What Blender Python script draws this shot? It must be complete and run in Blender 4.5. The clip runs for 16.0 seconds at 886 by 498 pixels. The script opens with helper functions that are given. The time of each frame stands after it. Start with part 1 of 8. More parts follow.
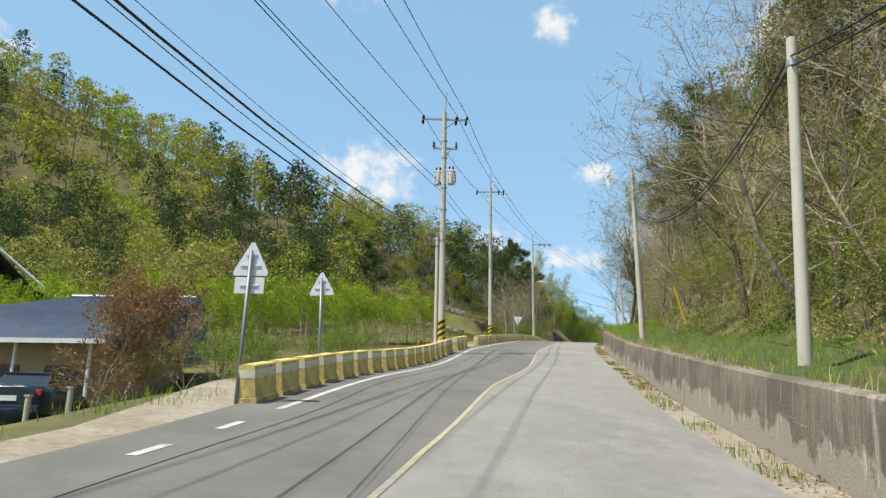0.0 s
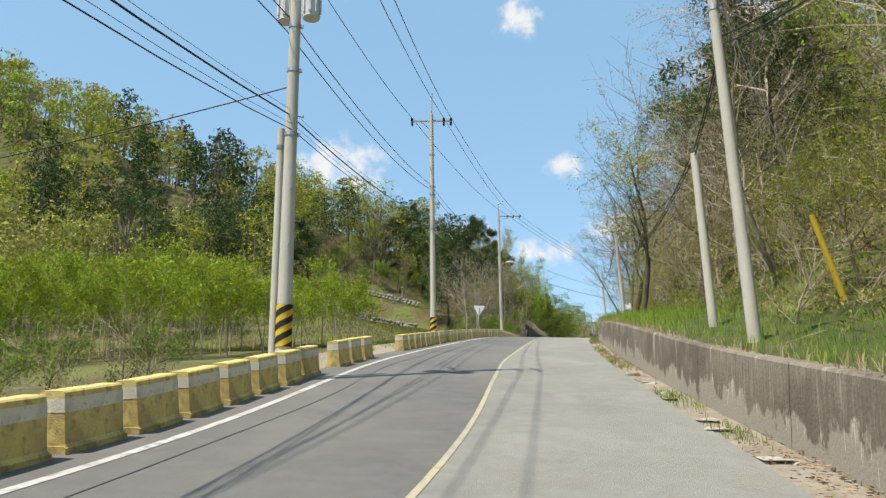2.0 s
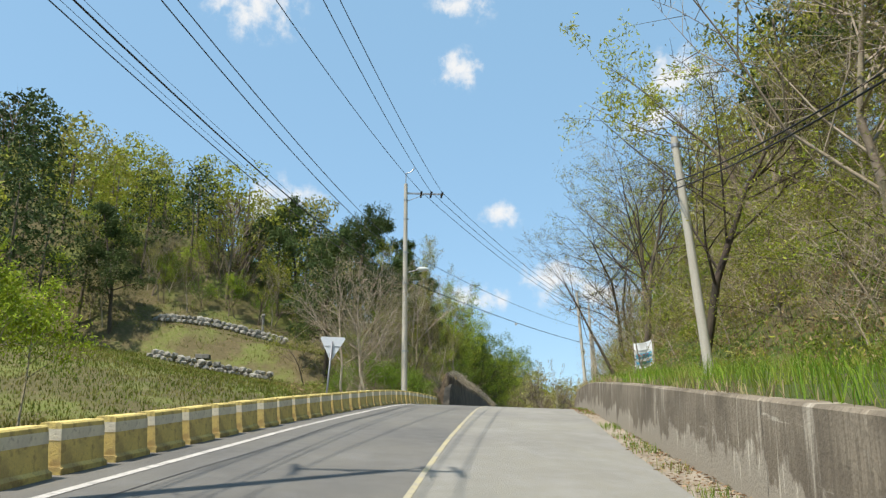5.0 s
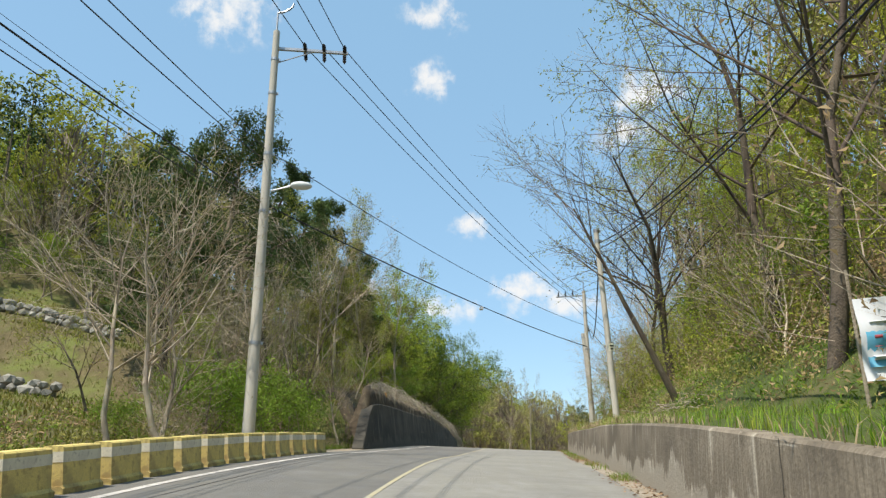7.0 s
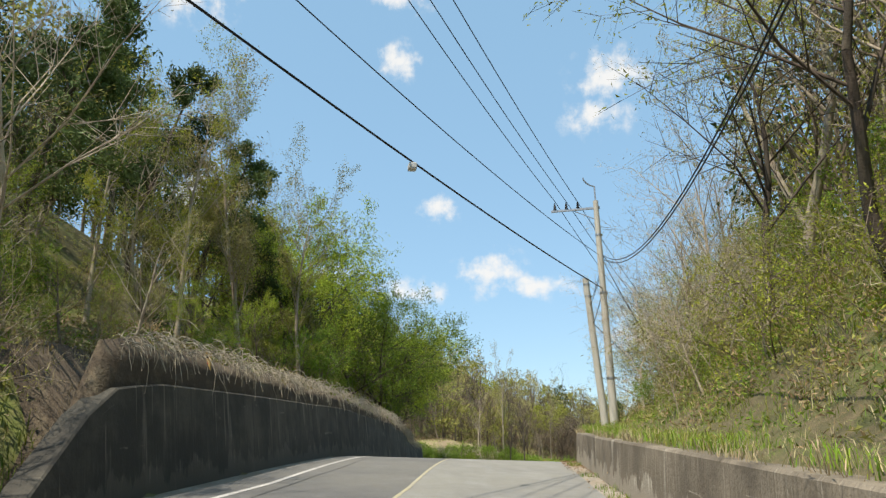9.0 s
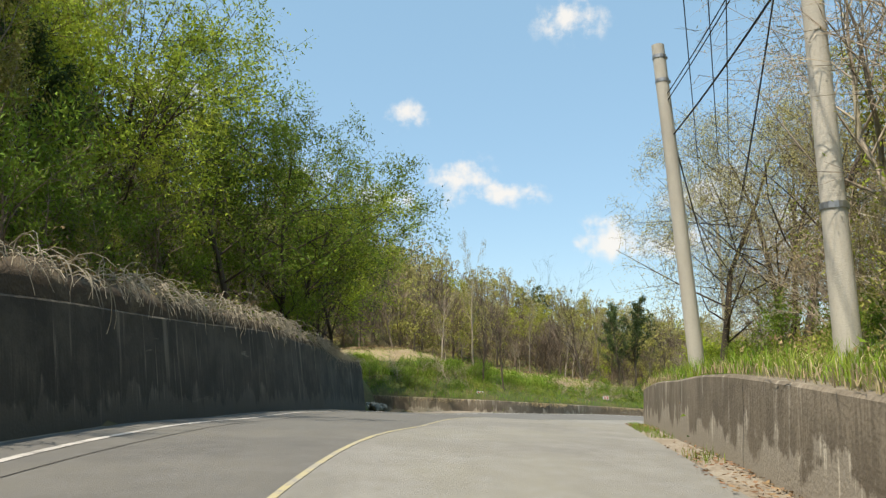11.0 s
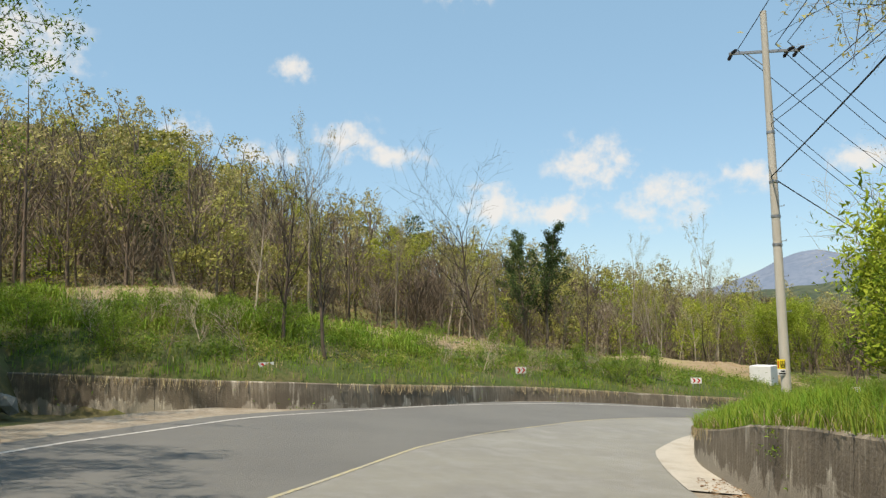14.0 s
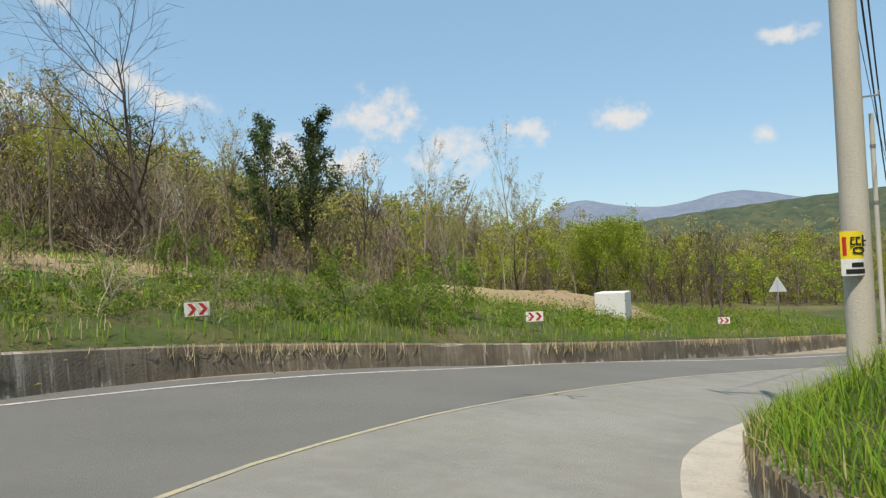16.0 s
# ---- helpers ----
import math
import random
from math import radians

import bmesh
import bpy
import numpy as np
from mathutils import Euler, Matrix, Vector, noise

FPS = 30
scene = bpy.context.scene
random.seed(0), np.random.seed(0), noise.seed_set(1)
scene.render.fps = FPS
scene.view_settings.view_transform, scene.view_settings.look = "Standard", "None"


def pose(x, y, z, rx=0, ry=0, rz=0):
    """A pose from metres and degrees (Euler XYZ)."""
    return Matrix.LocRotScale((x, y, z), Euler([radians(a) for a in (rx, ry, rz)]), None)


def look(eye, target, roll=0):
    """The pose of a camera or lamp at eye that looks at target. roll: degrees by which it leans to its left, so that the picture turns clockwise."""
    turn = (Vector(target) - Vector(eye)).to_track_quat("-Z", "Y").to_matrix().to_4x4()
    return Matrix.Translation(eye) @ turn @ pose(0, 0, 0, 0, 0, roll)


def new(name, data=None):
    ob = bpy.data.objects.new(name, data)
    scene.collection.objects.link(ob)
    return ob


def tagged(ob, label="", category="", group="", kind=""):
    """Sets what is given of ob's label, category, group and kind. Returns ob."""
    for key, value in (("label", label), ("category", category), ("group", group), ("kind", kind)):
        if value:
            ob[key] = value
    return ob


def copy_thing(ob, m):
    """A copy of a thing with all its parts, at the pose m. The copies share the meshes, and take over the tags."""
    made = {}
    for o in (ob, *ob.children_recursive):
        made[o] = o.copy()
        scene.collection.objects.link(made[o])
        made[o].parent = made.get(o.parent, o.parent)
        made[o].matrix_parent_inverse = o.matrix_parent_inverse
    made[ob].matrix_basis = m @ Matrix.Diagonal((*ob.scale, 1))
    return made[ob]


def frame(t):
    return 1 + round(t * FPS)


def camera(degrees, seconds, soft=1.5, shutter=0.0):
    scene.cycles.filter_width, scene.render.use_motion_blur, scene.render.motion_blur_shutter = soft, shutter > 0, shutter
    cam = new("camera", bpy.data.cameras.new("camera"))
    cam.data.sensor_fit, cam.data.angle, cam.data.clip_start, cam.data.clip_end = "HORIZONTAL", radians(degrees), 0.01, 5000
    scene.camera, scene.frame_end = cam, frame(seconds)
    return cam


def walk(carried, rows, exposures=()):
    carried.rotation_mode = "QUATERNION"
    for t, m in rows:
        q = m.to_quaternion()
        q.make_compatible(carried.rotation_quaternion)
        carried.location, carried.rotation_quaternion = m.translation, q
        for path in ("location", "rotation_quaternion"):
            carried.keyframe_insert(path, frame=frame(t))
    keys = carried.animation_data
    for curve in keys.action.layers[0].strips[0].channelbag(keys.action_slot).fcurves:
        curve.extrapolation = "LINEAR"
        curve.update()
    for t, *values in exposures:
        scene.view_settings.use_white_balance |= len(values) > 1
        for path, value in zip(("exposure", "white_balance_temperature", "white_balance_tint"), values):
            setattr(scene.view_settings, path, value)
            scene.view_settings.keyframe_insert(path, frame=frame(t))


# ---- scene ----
cam = camera(62.4, 16.0, soft=1.35)
PATH = [
    (0, (2.349, 0.922, 0.165), (2.275, 2.865, 0.635), 0.9),
    (0.5, (2.895, 4.992, 0.654), (2.828, 6.936, 1.119), 0.3),
    (1, (3.351, 9.088, 1.151), (3.306, 11.036, 1.601), -0.0),
    (1.5, (3.746, 13.477, 1.753), (3.73, 15.429, 2.192), -0.4),
    (2, (4.136, 17.805, 2.337), (4.143, 19.752, 2.792), -0.7),
    (2.5, (4.635, 22.046, 2.896), (4.655, 23.993, 3.355), -1.5),
    (3, (5.387, 26.225, 3.408), (5.428, 28.163, 3.901), -2.2),
    (3.5, (6.034, 30.811, 4.115), (6.133, 32.729, 4.673), -2.3),
    (4, (6.479, 35.794, 4.957), (6.62, 37.71, 5.515), -0.4),
    (4.2, (6.726, 37.731, 5.153), (6.875, 39.647, 5.707), -0.3),
    (6.3, (10.35, 57.421, 7.758), (10.586, 59.311, 8.369), -0.0),
    (6.5, (10.714, 59.278, 7.912), (10.956, 61.167, 8.521), 0.1),
    (7, (11.769, 63.899, 8.547), (12.032, 65.789, 9.146), -0.4),
    (7.5, (12.766, 68.421, 9.152), (13.05, 70.311, 9.741), -1.0),
    (8, (13.872, 73.011, 9.553), (14.172, 74.897, 10.146), -1.4),
    (8.5, (14.813, 77.184, 9.848), (15.135, 79.067, 10.439), -1.9),
    (9, (15.859, 81.575, 10.181), (16.209, 83.465, 10.733), -1.4),
    (9.5, (16.891, 85.575, 10.376), (17.279, 87.487, 10.819), -1.4),
    (11.8, (22.76, 107.54, 11.393), (23.293, 109.447, 11.672), -1.2),
    (12, (23.47, 109.272, 11.359), (24.043, 111.169, 11.63), -1.2),
    (12.5, (25.023, 113.358, 11.127), (25.659, 115.236, 11.384), -1.0),
    (13, (26.577, 117.17, 10.924), (27.251, 119.038, 11.162), -0.8),
    (13.5, (28.273, 121.05, 10.632), (28.99, 122.904, 10.855), -0.9),
    (14, (30.13, 124.708, 10.265), (30.872, 126.555, 10.459), -1.0),
    (14.5, (32.155, 128.187, 9.912), (33.041, 129.977, 10.003), -1.6),
    (15, (34.419, 131.423, 9.449), (35.371, 133.179, 9.542), -2.2),
    (15.5, (37.044, 135.16, 9.111), (38.157, 136.821, 9.167), -2.5),
    (16, (39.903, 138.487, 8.715), (41.134, 140.063, 8.761), -2.6),
]
walk(cam, [(t, look(eye, target, roll)) for t, eye, target, roll in PATH], [(0.0, 0.55, 6950, 10), (4.0, 0.55, 6900, 10), (9.5, 0.55, 7100, 10), (12.0, 0.52, 7400, 11), (13.5, 0.44, 7400, 11), (16.0, 0.27, 7100, 11)])

# ---- daylight ----
SUN_TO = Vector((-0.80, -0.60, 1.95)).normalized()
world = bpy.data.worlds.new("sky")
scene.world = world
world.use_nodes = True
wn, wl = world.node_tree.nodes, world.node_tree.links
wn.clear()
sky = wn.new("ShaderNodeTexSky")
sky.sky_type, sky.sun_disc = "NISHITA", False
sky.sun_elevation = math.asin(SUN_TO.z)
sky.sun_rotation = math.atan2(SUN_TO.x, SUN_TO.y)
sky.air_density, sky.dust_density, sky.ozone_density = 1.0, 0.35, 2.5
sky_bg = wn.new("ShaderNodeBackground")
sky_bg.inputs["Strength"].default_value = 0.15
sky_out = wn.new("ShaderNodeOutputWorld")
# fair-weather clouds: azimuth, elevation, half width, half height, in degrees
CLOUDS = [(-8.5, 19.6, 3.4, 1.7), (7.0, 30.4, 1.7, 1.2), (7.8, 12.6, 2.4, 0.9), (-11, 34, 3.2, 1.7), (7.4, 35.2, 2.2, 1.1), (14.4, 14.1, 2.2, 1.5), (18, 12.8, 2.6, 0.8), (10.4, 19.2, 1.5, 0.9), (25, 28.2, 2.6, 1.6), (23.8, 25.4, 2.3, 1.3),
          (25.8, 8.9, 2.4, 1.5), (31, 8.3, 2.4, 1.2), (2.4, 13.9, 1.6, 1.2), (-7.5, 18, 2.6, 1.6), (33.8, 11.6, 2.8, 1.9), (39.2, 8.7, 3.0, 1.7), (45, 10.2, 1.8, 1.0), (52, 10.7, 2.0, 1.0), (64, 14.9, 1.6, 0.7), (62.2, 8.4, 1.0, 0.6), (-40, 24, 5, 2), (110, 22, 6, 2.5), (170, 30, 7, 3), (-110, 26, 6, 2.5)]


def wmath(op, a, b=None, kind="ShaderNodeMath"):
    n = wn.new(kind)
    n.operation = op
    for i, v in enumerate((a, b)):
        if v is None:
            continue
        if hasattr(v, "is_linked"):
            wl.new(v, n.inputs[i])
        else:
            n.inputs[i].default_value = v
    return n.outputs["Value"] if kind == "ShaderNodeMath" or op == "LENGTH" else n.outputs["Vector"]


w_tc = wn.new("ShaderNodeTexCoord")
w_sep = wn.new("ShaderNodeSeparateXYZ")
wl.new(w_tc.outputs["Generated"], w_sep.inputs[0])
w_az = wmath("MULTIPLY", wmath("ARCTAN2", w_sep.outputs["X"], w_sep.outputs["Y"]), 57.2958)
w_el = wmath("MULTIPLY", wmath("ARCSINE", w_sep.outputs["Z"]), 57.2958)
w_vec = wn.new("ShaderNodeCombineXYZ")
wl.new(w_az, w_vec.inputs[0])
wl.new(w_el, w_vec.inputs[1])
w_mask = None
for az, el, half_w, half_h in CLOUDS:
    off = wmath("SUBTRACT", w_vec.outputs[0], (az, el, 0), "ShaderNodeVectorMath")
    off = wmath("MULTIPLY", off, (0.8 / half_w, 0.8 / half_h, 0), "ShaderNodeVectorMath")
    near = wmath("SUBTRACT", 1.0, wmath("LENGTH", off, None, "ShaderNodeVectorMath"))
    w_mask = near if w_mask is None else wmath("MAXIMUM", w_mask, near)
w_noise = wn.new("ShaderNodeTexNoise")
w_noise.inputs["Scale"].default_value, w_noise.inputs["Detail"].default_value, w_noise.inputs["Roughness"].default_value = 0.55, 7, 0.6
wl.new(w_vec.outputs[0], w_noise.inputs["Vector"])
w_fluff = wmath("MULTIPLY", wmath("SUBTRACT", w_noise.outputs["Fac"], 0.52), 3.4)
w_rng = wn.new("ShaderNodeMapRange")
w_rng.interpolation_type = "SMOOTHSTEP"
w_rng.inputs["From Min"].default_value, w_rng.inputs["From Max"].default_value, w_rng.inputs["To Max"].default_value = -0.2, 1.0, 0.9
wl.new(wmath("ADD", w_mask, w_fluff), w_rng.inputs["Value"])
w_lim = wmath("MULTIPLY", w_rng.outputs[0], wmath("GREATER_THAN", w_mask, -0.9))
w_soft = wn.new("ShaderNodeMapRange")
w_soft.interpolation_type = "SMOOTHSTEP"
w_soft.inputs["From Min"].default_value, w_soft.inputs["From Max"].default_value = -0.6, 0.25
wl.new(w_mask, w_soft.inputs["Value"])
w_mix = wn.new("ShaderNodeMix")
w_mix.data_type = "RGBA"
wl.new(wmath("MULTIPLY", w_lim, w_soft.outputs[0]), w_mix.inputs["Factor"])
w_haze = wn.new("ShaderNodeMix")
w_haze.data_type = "RGBA"
w_haze.inputs["Factor"].default_value = 0.6
w_haze.inputs["B"].default_value = (1.48, 2.86, 4.2, 1)
wl.new(sky.outputs[0], w_haze.inputs["A"])
wl.new(w_haze.outputs["Result"], w_mix.inputs["A"])
w_mix.inputs["B"].default_value = (4.3, 4.4, 4.55, 1)
wl.new(w_mix.outputs["Result"], sky_bg.inputs["Color"])
wl.new(sky_bg.outputs[0], sky_out.inputs["Surface"])
sun_data = bpy.data.lights.new("sun", "SUN")
sun_data.energy, sun_data.angle, sun_data.color = 4.2, radians(0.6), (1.0, 0.95, 0.87)
sun = new("sun", sun_data)
sun.matrix_world = look(SUN_TO * 200, (0, 0, 0))


# ---- materials ----
def material(name, base, rough=0.85, var=(), bump=0.0, bump_scale=40.0, metal=0.0, coords="Object", per=0.0, leaf=0.0, flick=0.0):
    """Base colour mixed with noise layers: var holds (scale, other colour, amount, low, high)."""
    m = bpy.data.materials.new(name)
    m.use_nodes = True
    n, l = m.node_tree.nodes, m.node_tree.links
    bsdf = n["Principled BSDF"]
    bsdf.inputs["Roughness"].default_value = rough
    bsdf.inputs["Metallic"].default_value = metal
    bsdf.inputs["Specular IOR Level"].default_value = 0.3
    tc = n.new("ShaderNodeTexCoord")
    rgb = n.new("ShaderNodeRGB")
    rgb.outputs[0].default_value = (*base, 1)
    col = rgb.outputs[0]
    for v in var:
        scale, other, amount, low, high = v[:5]
        src = tc.outputs[coords]
        if len(v) > 5:
            mp = n.new("ShaderNodeMapping")
            mp.inputs["Scale"].default_value = v[5]
            l.new(src, mp.inputs[0])
            src = mp.outputs[0]
        tex = n.new("ShaderNodeTexNoise")
        tex.inputs["Scale"].default_value = scale
        tex.inputs["Detail"].default_value = 6
        tex.inputs["Roughness"].default_value = 0.62
        l.new(src, tex.inputs["Vector"])
        rng = n.new("ShaderNodeMapRange")
        rng.inputs["From Min"].default_value, rng.inputs["From Max"].default_value = low, high
        rng.inputs["To Max"].default_value = amount
        l.new(tex.outputs["Fac"], rng.inputs["Value"])
        mix = n.new("ShaderNodeMix")
        mix.data_type = "RGBA"
        l.new(rng.outputs[0], mix.inputs["Factor"])
        l.new(col, mix.inputs["A"])
        mix.inputs["B"].default_value = (*other, 1)
        col = mix.outputs["Result"]
    if per:
        hsv = n.new("ShaderNodeHueSaturation")
        info = n.new("ShaderNodeObjectInfo")
        geo = n.new("ShaderNodeNewGeometry")
        for src, low, high, socket in ((info.outputs["Random"], 1 - per, 1 + per, "Value"), (geo.outputs["Random Per Island"], 0.5 - 0.06 * per, 0.5 + 0.06 * per, "Hue")):
            rng = n.new("ShaderNodeMapRange")
            rng.inputs["To Min"].default_value, rng.inputs["To Max"].default_value = low, high
            l.new(src, rng.inputs["Value"])
            l.new(rng.outputs[0], hsv.inputs[socket])
        l.new(col, hsv.inputs["Color"])
        col = hsv.outputs[0]
        if flick:
            # each leaf a little lighter or darker than its neighbours
            spread = n.new("ShaderNodeMath")
            spread.operation = "MULTIPLY"
            spread.inputs[1].default_value = 13.7
            l.new(geo.outputs["Random Per Island"], spread.inputs[0])
            fract = n.new("ShaderNodeMath")
            fract.operation = "FRACT"
            l.new(spread.outputs[0], fract.inputs[0])
            rng = n.new("ShaderNodeMapRange")
            rng.inputs["To Min"].default_value, rng.inputs["To Max"].default_value = 1 - flick, 1 + flick
            l.new(fract.outputs[0], rng.inputs["Value"])
            tone = n.new("ShaderNodeHueSaturation")
            l.new(rng.outputs[0], tone.inputs["Value"])
            l.new(col, tone.inputs["Color"])
            col = tone.outputs[0]
    l.new(col, bsdf.inputs["Base Color"])
    if bump:
        tex = n.new("ShaderNodeTexNoise")
        tex.inputs["Scale"].default_value = bump_scale
        tex.inputs["Detail"].default_value = 5
        l.new(tc.outputs[coords], tex.inputs["Vector"])
        bp = n.new("ShaderNodeBump")
        bp.inputs["Strength"].default_value = bump
        bp.inputs["Distance"].default_value = 0.03
        l.new(tex.outputs["Fac"], bp.inputs["Height"])
        l.new(bp.outputs[0], bsdf.inputs["Normal"])
    if leaf:
        bsdf.inputs["Specular IOR Level"].default_value = 0.1
        tr = n.new("ShaderNodeBsdfTranslucent")
        l.new(col, tr.inputs["Color"])
        ms = n.new("ShaderNodeMixShader")
        ms.inputs[0].default_value = leaf
        l.new(bsdf.outputs[0], ms.inputs[1])
        l.new(tr.outputs[0], ms.inputs[2])
        l.new(ms.outputs[0], n["Material Output"].inputs["Surface"])
    return m


M_ASPHALT = material("asphalt", (0.182, 0.174, 0.152), 0.9, [(0.8, (0.14, 0.137, 0.13), 0.4, 0.48, 0.64, (1.6, 0.1, 1)), (1.1, (0.215, 0.21, 0.195), 0.6, 0.54, 0.66, (1, 0.5, 1)), (0.35, (0.125, 0.122, 0.117), 0.8, 0.4, 0.65), (3.0, (0.20, 0.195, 0.185), 0.5, 0.45, 0.7), (180, (0.09, 0.10, 0.10), 0.5, 0.5, 0.7)], 0.5, 220)
M_ASPHALT_DARK = material("asphalt_dark", (0.178, 0.174, 0.158), 0.9, [(0.35, (0.145, 0.142, 0.132), 0.8, 0.4, 0.65), (3.0, (0.165, 0.162, 0.155), 0.5, 0.45, 0.7), (180, (0.075, 0.075, 0.072), 0.5, 0.5, 0.7)], 0.5, 220)
M_ASPHALT_PALE = material("asphalt_pale", (0.272, 0.262, 0.223), 0.9, [(0.3, (0.21, 0.203, 0.187), 0.8, 0.4, 0.65), (0.8, (0.215, 0.21, 0.195), 0.4, 0.48, 0.64, (1.6, 0.1, 1)), (1.1, (0.315, 0.305, 0.28), 0.6, 0.52, 0.66, (1, 0.5, 1)), (3.0, (0.31, 0.305, 0.285), 0.5, 0.45, 0.7), (180, (0.15, 0.15, 0.14), 0.5, 0.5, 0.7)], 0.5, 220)
M_TAR = material("tar", (0.035, 0.033, 0.032), 0.6)
M_WHITE_LINE = material("white_line", (0.56, 0.53, 0.49), 0.8, [(0.5, (0.40, 0.38, 0.35), 0.7, 0.45, 0.62), (7, (0.26, 0.25, 0.235), 0.9, 0.50, 0.62), (60, (0.3, 0.29, 0.27), 0.7, 0.48, 0.66)])
M_YELLOW_LINE = material("yellow_line", (0.44, 0.385, 0.22), 0.8, [(1.6, (0.33, 0.31, 0.26), 0.9, 0.44, 0.62), (14, (0.27, 0.26, 0.23), 0.9, 0.50, 0.62), (60, (0.3, 0.28, 0.23), 0.6, 0.5, 0.7)])
M_SOIL = material("soil_margin", (0.30, 0.25, 0.185), 0.95, [(1.2, (0.40, 0.36, 0.29), 0.9, 0.4, 0.65), (9, (0.19, 0.13, 0.08), 0.7, 0.5, 0.7), (70, (0.12, 0.09, 0.06), 0.5, 0.5, 0.7)], 0.8, 60)
M_GROUND = material("ground", (0.10, 0.092, 0.036), 0.95, [(0.05, (0.115, 0.09, 0.045), 0.9, 0.42, 0.6), (0.35, (0.14, 0.165, 0.04), 0.9, 0.48, 0.62), (4, (0.19, 0.15, 0.08), 0.7, 0.5, 0.68), (40, (0.06, 0.06, 0.025), 0.5, 0.5, 0.7)], 0.8, 30)
# dark soil tone, deepened further to paint in the shade under the grass
M_BANK = material("grass_bank", (0.068, 0.09, 0.022), 0.95, [(0.6, (0.13, 0.105, 0.05), 0.85, 0.5, 0.66), (6, (0.035, 0.055, 0.012), 0.7, 0.45, 0.65)], 0.8, 40)
M_CONCRETE_PALE = material("pale_concrete", (0.47, 0.43, 0.36), 0.9, [(1.4, (0.36, 0.32, 0.26), 0.8, 0.45, 0.65), (25, (0.27, 0.24, 0.2), 0.6, 0.5, 0.7)], 0.5, 40)
M_POLE = material("pole_concrete", (0.52, 0.49, 0.42), 0.85, [(1.2, (0.42, 0.39, 0.33), 0.8, 0.45, 0.65, (1, 1, 0.3)), (40, (0.34, 0.32, 0.28), 0.4, 0.5, 0.7)], 0.3, 60)
M_STEEL = material("galvanised_steel", (0.42, 0.43, 0.44), 0.45, [(8, (0.3, 0.3, 0.3), 0.6, 0.45, 0.65)], metal=0.8)
M_BLACK = material("black_rubber", (0.018, 0.018, 0.02), 0.5)
M_BARK = material("bark", (0.21, 0.165, 0.12), 0.95, [(3, (0.085, 0.065, 0.05), 0.8, 0.45, 0.6, (1, 1, 0.3))], 0.6, 30, per=0.25)
M_BARK_DARK = material("dark_bark", (0.105, 0.082, 0.062), 0.95, [(3, (0.05, 0.04, 0.032), 0.8, 0.45, 0.6, (1, 1, 0.3))], 0.6, 30, per=0.25)
M_BARK_GREY = material("grey_bark", (0.41, 0.345, 0.26), 0.95, [(3, (0.26, 0.21, 0.155), 0.8, 0.45, 0.6, (1, 1, 0.3))], 0.6, 30, per=0.25)


# ---- the road's line and the lie of the land ----
LINE = np.array([
    (-4.91, -58.21, -8.27),
    (-1.28, -28.64, -4.70),
    (0.54, -13.86, -2.92),
    (2.35, 0.92, -1.13),
    (3.35, 9.09, -0.15),
    (4.14, 17.80, 1.04),
    (5.39, 26.23, 2.11),
    (6.73, 37.73, 3.85),
    (10.35, 57.42, 6.46),
    (11.77, 63.90, 7.25),
    (13.87, 73.01, 8.25),
    (15.86, 81.57, 8.88),
    (16.89, 85.58, 9.08),
    (22.76, 107.54, 10.09),
    (25.02, 113.36, 9.83),
    (26.58, 117.17, 9.62),
    (30.13, 124.71, 8.97),
    (34.42, 131.42, 8.15),
    (39.90, 138.49, 7.42),
    (46.00, 143.60, 6.75),
    (53.00, 146.30, 6.00),
    (61.00, 148.00, 5.10),
    (72.00, 149.30, 3.90),
    (92.00, 150.00, 2.20),
    (125.00, 146.00, 0.50),
])
CROSS = 0.05


def smooth_line(k, n=16):
    """Points on a centripetal curve through the rows of k."""
    k = np.asarray(k, float)
    kp, out = np.vstack([2 * k[0] - k[1], k, 2 * k[-1] - k[-2]]), []
    for i in range(1, len(kp) - 2):
        p0, p1, p2, p3 = kp[i - 1 : i + 3]
        t1 = np.linalg.norm(p1 - p0) ** 0.5
        t2 = t1 + np.linalg.norm(p2 - p1) ** 0.5
        t3 = t2 + np.linalg.norm(p3 - p2) ** 0.5
        for t in np.linspace(t1, t2, n, endpoint=False):
            a1 = (t1 - t) / t1 * p0 + t / t1 * p1
            a2 = (t2 - t) / (t2 - t1) * p1 + (t - t1) / (t2 - t1) * p2
            a3 = (t3 - t) / (t3 - t2) * p2 + (t - t2) / (t3 - t2) * p3
            b1 = (t2 - t) / t2 * a1 + t / t2 * a2
            b2 = (t3 - t) / (t3 - t1) * a2 + (t - t1) / (t3 - t1) * a3
            out.append((t2 - t) / (t2 - t1) * b1 + (t - t1) / (t2 - t1) * b2)
    return np.array(out + [k[-1]])


def arc(c):
    return np.r_[0, np.cumsum(np.hypot(*np.diff(c[:, :2], axis=0).T))]


REF = smooth_line(LINE)
REF_S = arc(REF)
REF_S -= REF_S[np.argmin(np.hypot(*(REF[:, :2] - LINE[3, :2]).T))]
REF_T = np.gradient(REF[:, :2], axis=0)
REF_T /= np.linalg.norm(REF_T, axis=1)[:, None]


def nearest(xy, c):
    """For each row of xy: the index of the nearest point of the line c."""
    out = np.empty(len(xy), int)
    for a in range(0, len(xy), 4000):
        some = xy[a : a + 4000]
        out[a : a + 4000] = ((some[:, None, :] - c[None, :, :2]) ** 2).sum(-1).argmin(1)
    return out


